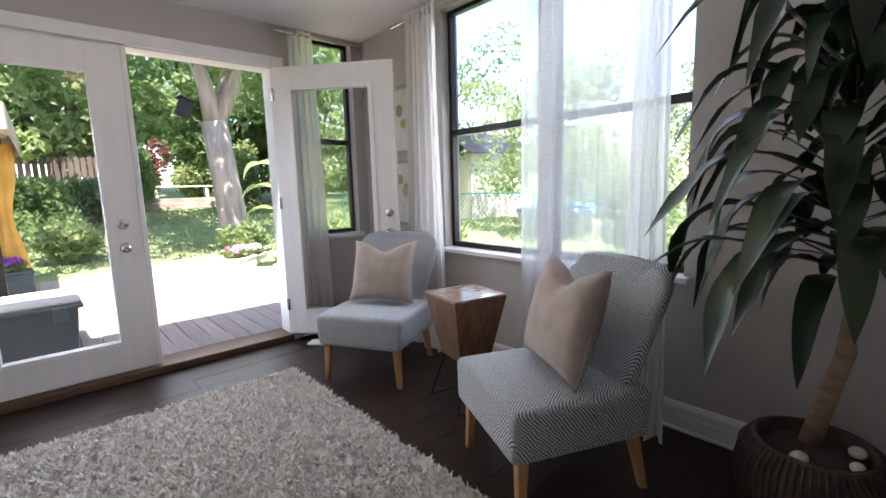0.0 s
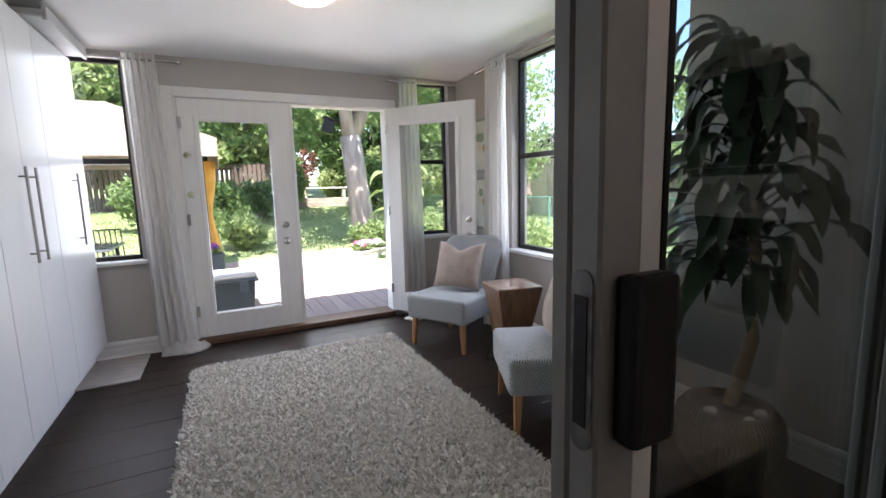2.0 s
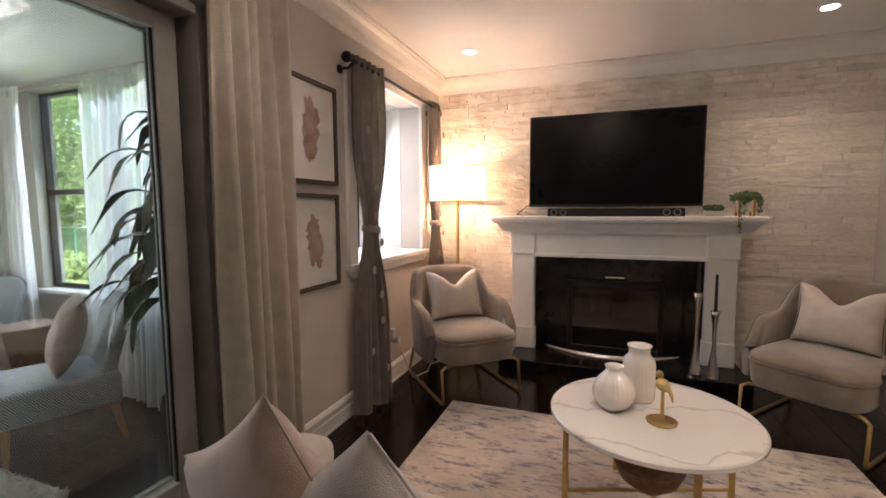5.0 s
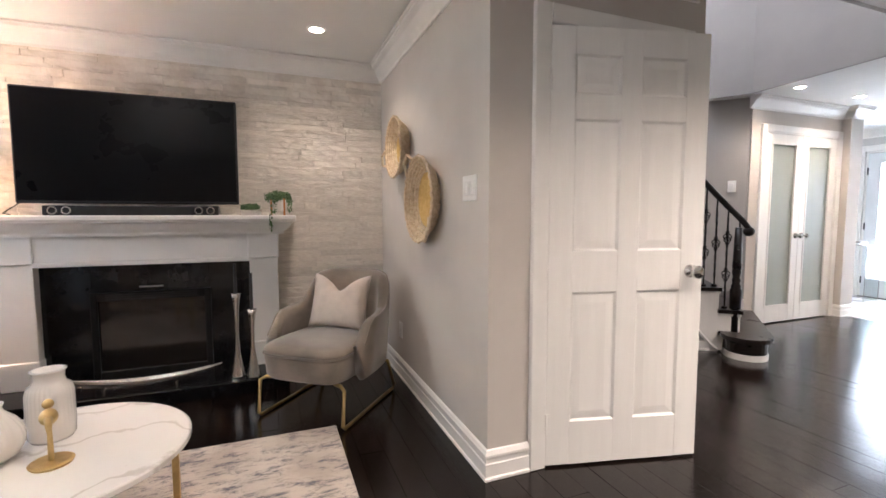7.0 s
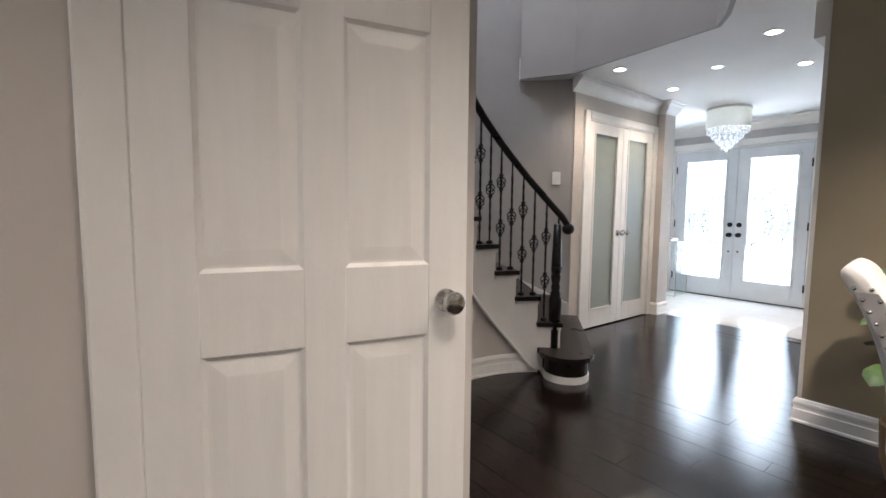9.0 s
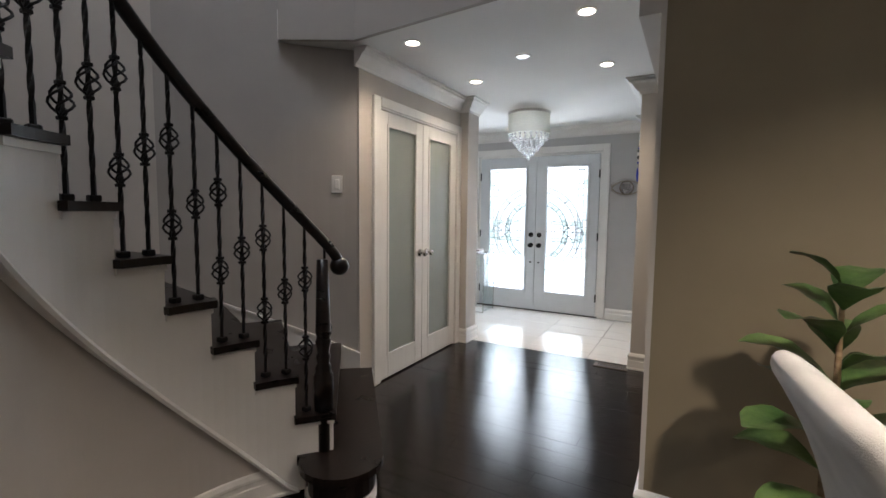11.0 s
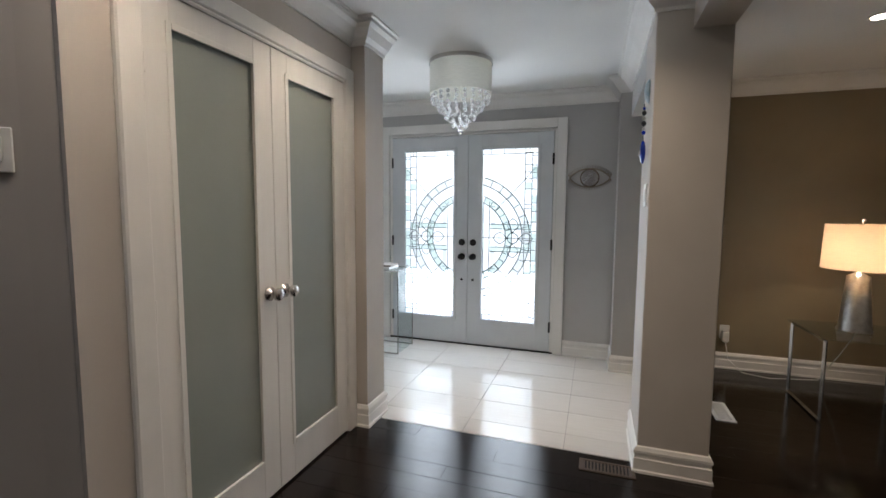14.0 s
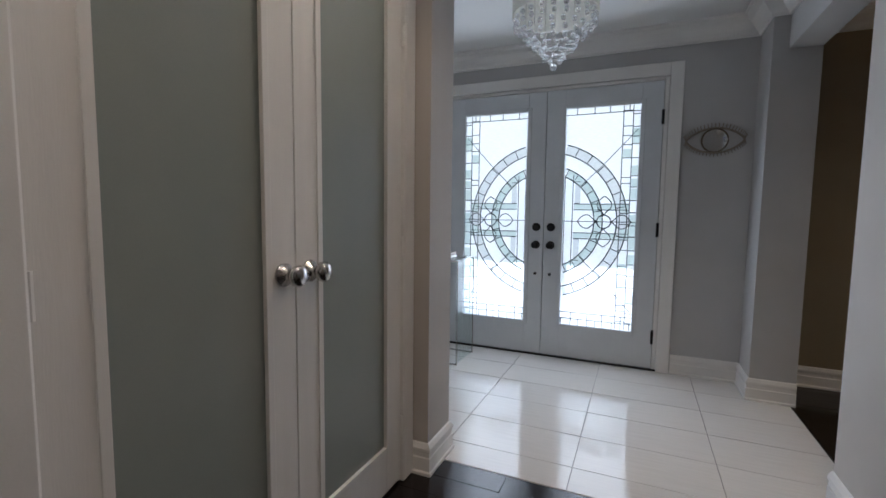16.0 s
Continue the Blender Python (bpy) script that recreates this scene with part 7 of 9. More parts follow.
    for i in range(13):
        a = -1.15 + 2.3 * i / 12
        for r0, r1 in ((0.53, 0.60), (0.37, 0.43)):
            q = clip([(cx + mir * r0 * math.cos(a), cz + r0 * math.sin(a)), (cx + mir * r1 * math.cos(a), cz + r1 * math.sin(a))])
            if len(q) == 2:
                lead(q, 0.003)
    fx, fz = cx + mir * 0.44, cz
    lead([(fx + 0.05 * math.cos(t * 0.349), fz + 0.05 * math.sin(t * 0.349)) for t in range(19)])
    for i in range(4):
        a = i * math.pi / 2
        L = 0.19
        for s in (-1, 1):
            ps = []
            for t in range(9):
                u = t / 8
                b = a + s * 0.42 * math.sin(math.pi * u)
                rad = 0.05 + (L - 0.05) * u
                ps.append((fx + rad * math.cos(b), fz + rad * math.sin(b)))
            ps = clip(ps)
            if len(ps) > 2:
                lead(ps, 0.0035)
    for u in (0.055, 0.12):
        lead([(edge - mir * u, gz0 + 0.005), (edge - mir * u, gz1 - 0.005)], 0.003)
    rz = random.Random(4)
    z = gz0 + 0.05
    while z < gz1 - 0.08:
        for u0, u1 in ((0.0, 0.055), (0.055, 0.12)):
            zz = z + rz.uniform(0, 0.04)
            lead([(edge - mir * u0, zz), (edge - mir * u1, zz)], 0.003)
            if rz.random() < 0.5 and abs(zz - cz) < 0.62:
                bm = bmesh.new()
                box(bm, *sorted((edge - mir * u0, edge - mir * u1)), 0.003, 0.007, zz + 0.004, zz + rz.uniform(0.05, 0.10))
                part("textured_tile", bm, TEXG, lit).visible_shadow = False
        z += rz.uniform(0.06, 0.11)
    for zb in (gz0 + 0.05, gz0 + 0.10, gz1 - 0.05):
        lead([(-gx, zb), (gx, zb)], 0.003)
    for i in range(9):
        xx = -gx + 0.03 + i * 0.06 + rz.uniform(-0.01, 0.01)
        lead([(xx, gz0), (xx, gz0 + (0.10 if i % 2 else 0.05))], 0.003)
        if i % 2:
            lead([(xx, gz1), (xx, gz1 - 0.05)], 0.003)
    lead(clip([(cx + mir * 0.15, cz + 0.05 * t) for t in range(-7, 8)]), 0.003)
    lead(clip([(cx + mir * 0.21, cz + 0.05 * t) for t in range(-7, 8)]), 0.003)
    kx = -mir * (w - 0.055)
    for z, r in ((1.03, 1), (0.89, 0)):
        bm = bmesh.new()
        q = Matrix.Translation((kx, 0.022, z)) @ Matrix.Rotation(radians(-90), 4, "X")
        lathe(bm, [(0, 0), (0.032, 0), (0.032, 0.012), (0.02, 0.016), (0, 0.016)] if r else [(0, 0), (0.032, 0), (0.032, 0.006), (0.012, 0.012), (0.012, 0.03), (0.028, 0.044), (0.026, 0.06), (0, 0.064)], seg=20)
        bmesh.ops.transform(bm, verts=bm.verts, matrix=q)
        part("deadbolt" if r else "door_knob", bm, BLACKMETAL, d, smooth=True)
    bm = bmesh.new()
    cyl(bm, (kx, 0.02, 0.66), (kx, 0.028, 0.66), 0.012, seg=12)
    part("peephole_cover", bm, BLACKMETAL, d)
    for z in (0.25, 1.03, 1.82):
        bm = bmesh.new()
        cyl(bm, (mir * (w - 0.002), 0.027, z - 0.05), (mir * (w - 0.002), 0.027, z + 0.05), 0.009, seg=8)
        part("hinge", bm, BLACKMETAL, d)

# ---- foyer chandelier ----
ch = thing("chandelier", pose(2.78, -9.93, CL), "pale drum shade chandelier with crystal drops", "chandelier")
DRUM = sheer("ivory_drum_fabric", (0.80, 0.78, 0.70), 0.05)
bm = bmesh.new()
lathe(bm, [(0.20, -0.02), (0.20, -0.20)], seg=40)
part("shade", bm, DRUM, ch, "pale ribbed drum shade", True)
bm = bmesh.new()
lathe(bm, [(0, 0), (0.205, 0), (0.205, -0.022), (0, -0.022)], seg=40)
part("ceiling_plate", bm, CHROME, ch)
for ring, (r, z, n) in enumerate(((0.185, -0.215, 22), (0.185, -0.245, 22), (0.15, -0.265, 18), (0.14, -0.295, 16), (0.105, -0.315, 13), (0.095, -0.345, 11), (0.06, -0.365, 8), (0.045, -0.395, 6), (0.0, -0.43, 1))):
    for k in range(n):
        a = 2 * math.pi * k / n + ring * 0.3
        bm = bmesh.new()
        ball(bm, (r * math.cos(a), r * math.sin(a), z), 0.0125 if ring < 8 else 0.018, (1, 1, 1), 7, 5)
        part("crystal_drop", bm, CRYSTAL, ch, smooth=True)
bm = bmesh.new()
for k in range(6):
    a = k * 1.047
    cyl(bm, (0.14 * math.cos(a), 0.14 * math.sin(a), -0.02), (0.14 * math.cos(a), 0.14 * math.sin(a), -0.28), 0.0015, seg=4)
cyl(bm, (0, 0, -0.02), (0, 0, -0.42), 0.002, seg=5)
part("wire", bm, CHROME, ch)

for c in ch.children:
    c.data.transform(Matrix.Diagonal((1.12, 1.12, 1.15, 1)))
for x, y in ((1.72, -7.72), (2.81, -7.66), (2.81, -8.62), (1.77, -8.66)):
    downlight(x, y, CL, 6.5, (1.0, 0.78, 0.56))
downlight(2.26, -8.23, CL, 0, lit=CHROME)
downlight(0.4, -9.9, CL, 8, (1.0, 0.82, 0.62))
downlight(-1.4, -9.9, CL, 8, (1.0, 0.82, 0.62))
# added pair over the dining side, never in view, as fill for the walls
downlight(0.4, -5.9, CL, 29, (1.0, 0.84, 0.68))
downlight(-1.3, -5.9, CL, 32, (1.0, 0.84, 0.68))

# ---- eye mirror ----
em = thing("eye_mirror", pose(1.885, -10.978, 1.64), "eye shaped rattan wall mirror", "mirror")
RATTAN = mat("pale_rattan", (0.30, 0.25, 0.20), None, 20, 0.7)
bm = bmesh.new()
cyl(bm, (0, 0, 0), (0, 0.016, 0), 0.074, seg=32)
disc = part("mirror_glass", bm, mat("silvered_mirror", (0.85, 0.86, 0.87), None, 5, 0.02, 1.0), em)
for f in disc.data.polygons:
    f.use_smooth = False
bm = bmesh.new()
tube(bm, [(0.077 * math.cos(t * math.pi / 18), 0.014, 0.077 * math.sin(t * math.pi / 18)) for t in range(37)], 0.006, 6)
part("mirror_rim", bm, mat("dark_rattan", (0.16, 0.12, 0.08), None, 20, 0.7), em)
for s in (-1, 1):
    bm = bmesh.new()
    tube(bm, [(0.17 * math.cos(t * math.pi / 16), 0.012, s * 0.082 * math.sin(t * math.pi / 16) ** 1.5) for t in range(17)], 0.007, 6)
    part("lid_rim", bm, RATTAN, em)
    for t in range(1, 26):
        a = t * math.pi / 26
        p = Vector((0.17 * math.cos(a), 0.010, s * 0.082 * math.sin(a) ** 1.5))
        q = p + Vector((math.cos(a) * 0.6, 0, s)).normalized() * (0.026 if s < 0 else 0.034)
        bm = bmesh.new()
        cyl(bm, p, q, 0.0030, seg=5)
        part("lash", bm, RATTAN, em)

# ---- pillar ornaments ----
plate(pose(1.579, -9.31, 1.43, 0, 0, 90), 0.12, 0.12, 2, "white double light switch on pillar")
he = thing("hanging_charm", pose(1.58, -9.36, 1.97), "blue glass evil eye charm hanging on pillar", "wall charm")
BLUEG = mat("cobalt_glass", (0.012, 0.03, 0.36), (0.02, 0.05, 0.45), 10, 0.06, coat=0.6)
PALEG = mat("pale_blue_enamel", (0.30, 0.42, 0.50), (0.42, 0.52, 0.58), 30, 0.3, bump=0.6, bscale=120)
bm = bmesh.new()
lathe(bm, [(0, 0.025), (0.05, 0.02), (0.075, 0.008), (0.08, 0), (0, 0)], seg=12)
bmesh.ops.transform(bm, verts=bm.verts, matrix=Matrix.Rotation(radians(90), 4, "Y") @ Matrix.Diagonal((1, 0.6, 1, 1)))
part("fish_plaque", bm, PALEG, he)
for k, (z, r, m) in enumerate(((-0.11, 0.014, BLUEG), (-0.14, 0.02, BLACKPLASTIC), (-0.175, 0.018, PEBBLE), (-0.21, 0.022, BLACKPLASTIC), (-0.245, 0.014, PEBBLE), (-0.27, 0.018, BLUEG))):
    bm = bmesh.new()
    ball(bm, (0.02, 0, z), r, (0.6, 1, 0.8), 12, 8)
    part("bead", bm, m, he, smooth=True)
bm = bmesh.new()
cyl(bm, (0.02, 0, -0.08), (0.02, 0, -0.36), 0.002, seg=5)
part("cord", bm, BLACKPLASTIC, he)
bm = bmesh.new()
ball(bm, (0.02, 0, -0.40), 0.05, (0.3, 0.7, 1.6), 16, 12)
dp = part("drop", bm, BLUEG, he, "cobalt blue glass drop", True)
bm = bmesh.new()
ball(bm, (0.035, 0, -0.41), 0.02, (0.25, 1, 1), 12, 8)
part("eye_spot", bm, PEBBLE, dp)

for c in he.children:
    c.data.transform(Matrix.Diagonal((1, 0.9, 0.78, 1)))
for c in dp.children:
    c.data.transform(Matrix.Diagonal((1, 0.9, 0.78, 1)))

# ---- floor registers ----


def register(x0, x1, y0, y1, material, label, slot):
    r = thing("floor_register", pose((x0 + x1) / 2, (y0 + y1) / 2, 0), label, "floor vent")
    w, h = (x1 - x0) / 2, (y1 - y0) / 2
    bm = bmesh.new()
    for b in ((-w, w, -h, -h + 0.015), (-w, w, h - 0.015, h), (-w, -w + 0.02, -h + 0.015, h - 0.015), (w - 0.02, w, -h + 0.015, h - 0.015)):
        box(bm, b[0], b[1], b[2], b[3], 0.0005, 0.007, 0.001)
    part("frame", bm, material, r)
    long_x = w > h
    n = 14
    for k in range(n):
        bm = bmesh.new()
        if long_x:
            x = -w + 0.025 + (2 * w - 0.05) * k / (n - 1)
            box(bm, x - 0.004, x + 0.004, -h + 0.015, h - 0.015, 0.0005, 0.006)
        else:
            y = -h + 0.02 + (2 * h - 0.04) * k / (n - 1)
            box(bm, -w + 0.02, w - 0.02, y - 0.004, y + 0.004, 0.0005, 0.006)
        part("slat", bm, material, r)
    # no hole is cut: a thin darker sheet gives the shade between the slats
    bm = bmesh.new()
    box(bm, -w + 0.01, w - 0.01, -h + 0.01, h - 0.01, 0.0002, 0.0015)
    part("duct", bm, slot, r)


register(1.585, 1.86, -9.20, -9.09, mat("brown_register", (0.10, 0.07, 0.05), None, 10, 0.4, 0.4), "brown metal floor register by tile edge", JOINT)
register(0.92, 1.04, -10.27, -9.96, PLASTICW, "white metal floor register on dark floor", GREYFRAME)

# ---- foyer console table ----
co = thing("console_table", pose(3.80, -10.62, 0), "clear glass console table in foyer corner", "table")
CLEAR = glass("table_glass", (0.90, 0.94, 0.94), 0.0, 2.5)
for b in ((-0.28, 0.5, -0.17, 0.17, 0.775, 0.787), (-0.28, -0.268, -0.17, 0.17, 0.012, 0.775)):
    bm = bmesh.new()
    box(bm, *b, 0.002)
    part("glass_panel", bm, CLEAR, co)
for y in (-0.17, 0.17):
    bm = bmesh.new()
    tube(bm, [(0.5, y, 0.78), (-0.28, y, 0.78), (-0.28, y, 0.008), (0.5, y, 0.008)], 0.008, 6)
    part("chrome_edge", bm, CHROME, co)
for k in range(2):
    bm = bmesh.new()
    box(bm, -0.22, 0.1, -0.1, 0.1, 0.788 + 0.02 * k, 0.806 + 0.02 * k, 0.003)
    b = link("magazine", bm, [PLASTICW, TAUPEDRAPE][k])
    b.matrix_world = pose(3.85, -10.6, 0, 0, 0, 5 * k)
    tagged(b, "closed magazine lying on glass console", "magazine", "magazines")

# ---- front room: lamp, side table, leather sofa ----
gt = thing("glass_side_table", pose(0.12, -10.42, 0), "glass topped side table with chrome frame", "table")
bm = bmesh.new()
box(bm, -0.32, 0.32, -0.27, 0.27, 0.540, 0.552, 0.003)
part("tabletop", bm, CLEAR, gt)
for x in (-0.29, 0.29):
    bm = bmesh.new()
    for p, q in (((x, -0.25, 0.012), (x, -0.25, 0.53)), ((x, 0.25, 0.012), (x, 0.25, 0.53)), ((x, -0.25, 0.012), (x, 0.25, 0.012)), ((x, -0.25, 0.53), (x, 0.25, 0.53))):
        tube(bm, [p, q], 0.012, 4)
    part("sled_frame", bm, CHROME, gt)
tl = thing("table_lamp", pose(0.14, -10.46, 0.552), "hammered silver table lamp with lit linen shade", "table lamp")
bm = bmesh.new()
lathe(bm, [(0, 0), (0.095, 0), (0.095, 0.012), (0.088, 0.02), (0.062, 0.37), (0.03, 0.39), (0.012, 0.40), (0.012, 0.44), (0, 0.44)], seg=28)
part("base", bm, SILVER, tl, "hammered silver base", True)
bm = bmesh.new()
lathe(bm, [(0.205, 0.42), (0.195, 0.72)], seg=36)
part("shade", bm, sheer("tan_linen_shade", (0.62, 0.50, 0.38), 0.01), tl, "lit tan linen shade", True)
bm = bmesh.new()
ball(bm, (0, 0, 0.55), 0.03)
part("bulb", bm, LINEDSHADE, tl)
bm = bmesh.new()
cyl(bm, (0, 0, 0.44), (0, 0, 0.74), 0.004, seg=6)
ball(bm, (0, 0, 0.745), 0.014)
part("finial", bm, CHROME, tl)
lamp("table_lamp_bulb", "POINT", (0.14, -10.46, 1.10), (0, -10.4, 0), 3.6, (1.0, 0.70, 0.42), 0.04)
LEATHER = mat("dark_brown_leather", (0.022, 0.013, 0.010), (0.036, 0.022, 0.016), 12, 0.42, bump=0.4, bscale=160)
ls = thing("leather_sofa", pose(-0.95, -10.35, 0), "dark brown leather sofa against taupe wall", "sofa")
for nm, b, bv in (("base", (-1.0, 0.55, -0.45, 0.45, 0.08, 0.36), 0.05), ("armrest", (0.50, 0.72, -0.45, 0.45, 0.08, 0.64), 0.08), ("backrest", (-1.0, 0.55, -0.50, -0.22, 0.30, 0.90), 0.10), ("armrest", (-1.2, -0.98, -0.45, 0.45, 0.08, 0.64), 0.08), ("seat_cushion", (-0.97, -0.24, -0.24, 0.46, 0.34, 0.50), 0.06), ("seat_cushion", (-0.22, 0.50, -0.24, 0.46, 0.34, 0.50), 0.06)):
    bm = bmesh.new()
    box(bm, *b, bv, 4)
    part(nm, bm, LEATHER, ls, smooth=True)
for x in (-1.1, 0.62):
    for y in (-0.38, 0.38):
        bm = bmesh.new()
        cyl(bm, (x, y, 0), (x, y, 0.09), 0.025, seg=10)
        part("foot", bm, BLACKWOOD, ls)
plate(pose(0.74, -11.10, 0.32, 0, 0, 180), 0.075, 0.12, 1, "white wall outlet with plugged adapter", "wall_outlet")
bm = bmesh.new()
box(bm, 0.715, 0.765, -11.09, -11.04, 0.24, 0.33, 0.006)
tagged(link("power_adapter", bm, PLASTICW), "white charger plugged into wall outlet", "adapter")
bm = bmesh.new()
tube(bm, [(0.74, -11.05, 0.25), (0.72, -11.02, 0.1), (0.62, -10.98, 0.012), (0.45, -10.93, 0.005), (0.3, -10.97, 0.005), (0.1, -11.0, 0.012), (0.05, -10.8, 0.30), (0.04, -10.6, 0.55)], 0.0035, 6)
tagged(link("cable", bm, PLASTICW), "white lamp cable along the baseboard", "cable")

# ---- dining chair and fiddle leaf plant ----
CHAIRF = mat("pale_grey_dining_linen", (0.56, 0.53, 0.50), (0.48, 0.46, 0.43), 9, 0.92, bump=0.4, bscale=380, sheen=0.2)
CHAIRS = mat("grey_chair_border", (0.36, 0.34, 0.33), (0.31, 0.29, 0.28), 9, 0.9, bump=0.4, bscale=380)


def dining_chair(m, label):
    dc = thing("dining_chair", m, label, "chair", "dining chairs")
    # scrolled back, rounded at its sides and over the top
    n = 16
    line = lambda v: (0.20 + 0.02 * v + 0.13 * v ** 2.6, 0.42 + 0.545 * v)
    bm = bmesh.new()
    rows = []
    for i in range(n + 6):
        v = min(1, i / n)
        y, z = line(v)
        t, hw = 0.055 - 0.010 * v, 0.243
        if i > n:
            q = (i - n) / 5 * math.pi / 2
            z, y, hw = z + 0.045 * math.sin(q), y + 0.018 * math.sin(q), hw - 0.03 * (1 - math.cos(q))
            t *= max(0.12, math.cos(q))
        ring = []
        for k in range(28):
            a = 2 * math.pi * k / 28
            ring.append(bm.verts.new((hw * math.copysign(abs(math.cos(a)) ** 0.28, math.cos(a)), y + t * math.copysign(abs(math.sin(a)) ** 0.55, math.sin(a)), z)))
        rows.append(ring)
    for a, b in zip(rows, rows[1:]):
        for k in range(28):
            bm.faces.new((a[k], a[(k + 1) % 28], b[(k + 1) % 28], b[k]))
    bm.faces.new(rows[0][::-1]), bm.faces.new(rows[-1])
    back = part("backrest", bm, CHAIRF, dc, smooth=True)
    for s in (-1, 1):
        bm = bmesh.new()
        rows = []
        for i in range(n):
            v = i / n
            z = 0.44 + 0.525 * v
            y = 0.20 + 0.02 * v + 0.13 * v ** 2.6
            t = 0.036 - 0.008 * v
            rows.append([bm.verts.new((s * (0.240 + o), y + q, z)) for o, q in ((0, -t), (0.004, -t), (0.004, t), (0, t))])
        for a, b in zip(rows, rows[1:]):
            for k in range(4):
                bm.faces.new((a[k], a[(k + 1) % 4], b[(k + 1) % 4], b[k]))
        bm.faces.new(rows[0]), bm.faces.new(rows[-1][::-1])
        part("side_border", bm, CHAIRS, back)
        for i in range(15):
            v = 0.03 + 0.93 * i / 14
            z = 0.44 + 0.525 * v
            y = 0.20 + 0.02 * v + 0.13 * v ** 2.6
            for q in (-0.020, 0.020):
                bm = bmesh.new()
                ball(bm, (s * 0.245, y + q, z), 0.0065, (0.6, 1, 1), 8, 6)
                part("nail_head", bm, CHROME, back, smooth=True)
    bm = bmesh.new()
    box(bm, -0.24, 0.24, -0.26, 0.24, 0.36, 0.49, 0.04, 4)
    part("seat", bm, CHAIRF, dc, smooth=True)
    for x in (-0.2, 0.2):
        for y in (-0.22, 0.22):
            bm = bmesh.new()
            box(bm, x - 0.02, x + 0.02, y - 0.02, y + 0.02, 0, 0.37, 0.003)
            part("leg", bm, BLACKWOOD, dc)
    return dc


dining_chair(pose(0.58, -6.21, 0, 0, 0, -84), "pale linen dining chair with nail head trim")
dining_chair(pose(-0.10, -9.35, 0, 0, 0, 200), "pale linen dining chair beside front room sofa")
FIG = mat("fiddle_leaf", (0.028, 0.068, 0.018), (0.10, 0.16, 0.05), 6, 0.35, bump=0.2, bscale=60, coat=0.2)
fg = thing("fiddle_leaf_plant", pose(0.78, -6.80, 0), "fiddle leaf fig plant in brown pot", "plant")
bm = bmesh.new()
lathe(bm, [(0, 0), (0.11, 0), (0.14, 0.10), (0.15, 0.26), (0.14, 0.27), (0.13, 0.24), (0, 0.23)], seg=24)
part("pot", bm, mat("brown_pot", (0.20, 0.12, 0.06), None, 10, 0.6), fg)
bm = bmesh.new()
tube(bm, [(0, 0, 0.22), (0.01, 0, 0.55), (0.0, 0.01, 0.85), (0.0, 0.0, 1.12)], [0.014, 0.012, 0.009, 0.005], 8)
part("stem", bm, CANE, fg)


def broad_leaf(bm, base, yaw, length, width, rise):
    """An egg-shaped fig leaf on a short stalk, cupped along its midrib, with a waved rim."""
    side = Vector((-math.sin(yaw), math.cos(yaw), 0))
    p, ang, rows = Vector(base), rise, []
    for i in range(11):
        v = i / 10
        d = Vector((math.cos(yaw) * math.cos(ang), math.sin(yaw) * math.cos(ang), math.sin(ang)))
        up = side.cross(d) * -1
        w = width * 0.5 * (0.06 if v < 0.15 else 0.06 + 0.94 * math.sin(math.pi * min(1, ((v - 0.15) / 0.85)) ** 1.25) ** 0.6)
        rows.append([bm.verts.new(p + side * w * q + up * (0.22 * w * abs(q) + 0.05 * w * math.sin(v * 19 + q * 2))) for q in (-1, -0.5, 0, 0.5, 1)])
        p = p + d * length / 10
        ang -= 0.11
    for a, b in zip(rows, rows[1:]):
        for k in range(4):
            bm.faces.new((a[k], a[k + 1], b[k + 1], b[k]))


for k in range(19):
    bm = bmesh.new()
    v = k / 18
    broad_leaf(bm, (0, 0, 0.48 + 0.62 * v), k * 2.4 + 1.0, R9.uniform(0.27, 0.34) * (1 - 0.45 * v ** 2), R9.uniform(0.15, 0.20) * (1 - 0.45 * v ** 2), 0.45 + 0.7 * v)
    part("leaf", bm, FIG, fg, smooth=True)

# ---- garden ----


def ground_z(y):
    return -0.34 + max(0.0, y - 7.0) * 0.078 if y < 40 else 2.2


bm = bmesh.new()
xs = [-400, -60, -20, -10, -5, 0, 5, 10, 20, 60, 400]
ys = [-400, -60, -12, 0, 3, 5, 7, 9, 11, 13, 15, 18, 22, 30, 40, 60, 120, 400]
gv = [[bm.verts.new((x, y, ground_z(y) if y > -11.3 else -0.32)) for x in xs] for y in ys]
for j in range(len(ys) - 1):
    for i in range(len(xs) - 1):
        bm.faces.new((gv[j][i], gv[j][i + 1], gv[j + 1][i + 1], gv[j + 1][i]))
tagged(link("ground", bm, GRASS), kind="structure")

deck = structure("deck", [(-6.0, 2.55, 3.64, 9.2, -0.34, -0.222)], TIMBER)
rs = np.random.RandomState(2)
n = 60000
gx, gy = rs.uniform(-6, 12, n), rs.uniform(9.2, 18.5, n)
gz = -0.34 + (gy - 7) * 0.078
h = rs.uniform(0.02, 0.07, n)
a = rs.uniform(0, 6.28, n)
v = np.stack([np.stack([gx - 0.012 * np.cos(a), gy - 0.012 * np.sin(a), gz], 1), np.stack([gx + 0.012 * np.cos(a), gy + 0.012 * np.sin(a), gz], 1), np.stack([gx + h * 0.4 * np.sin(a * 3), gy + h * 0.4 * np.cos(a * 3), gz + h], 1)], 1).reshape(-1, 3)
me = bpy.data.meshes.new("grass")
me.from_pydata(v.tolist(), [], [(q, q + 1, q + 2) for q in range(0, 3 * n, 3)])
me.materials.append(GRASS)
tagged(new("grass", me), kind="stuff")


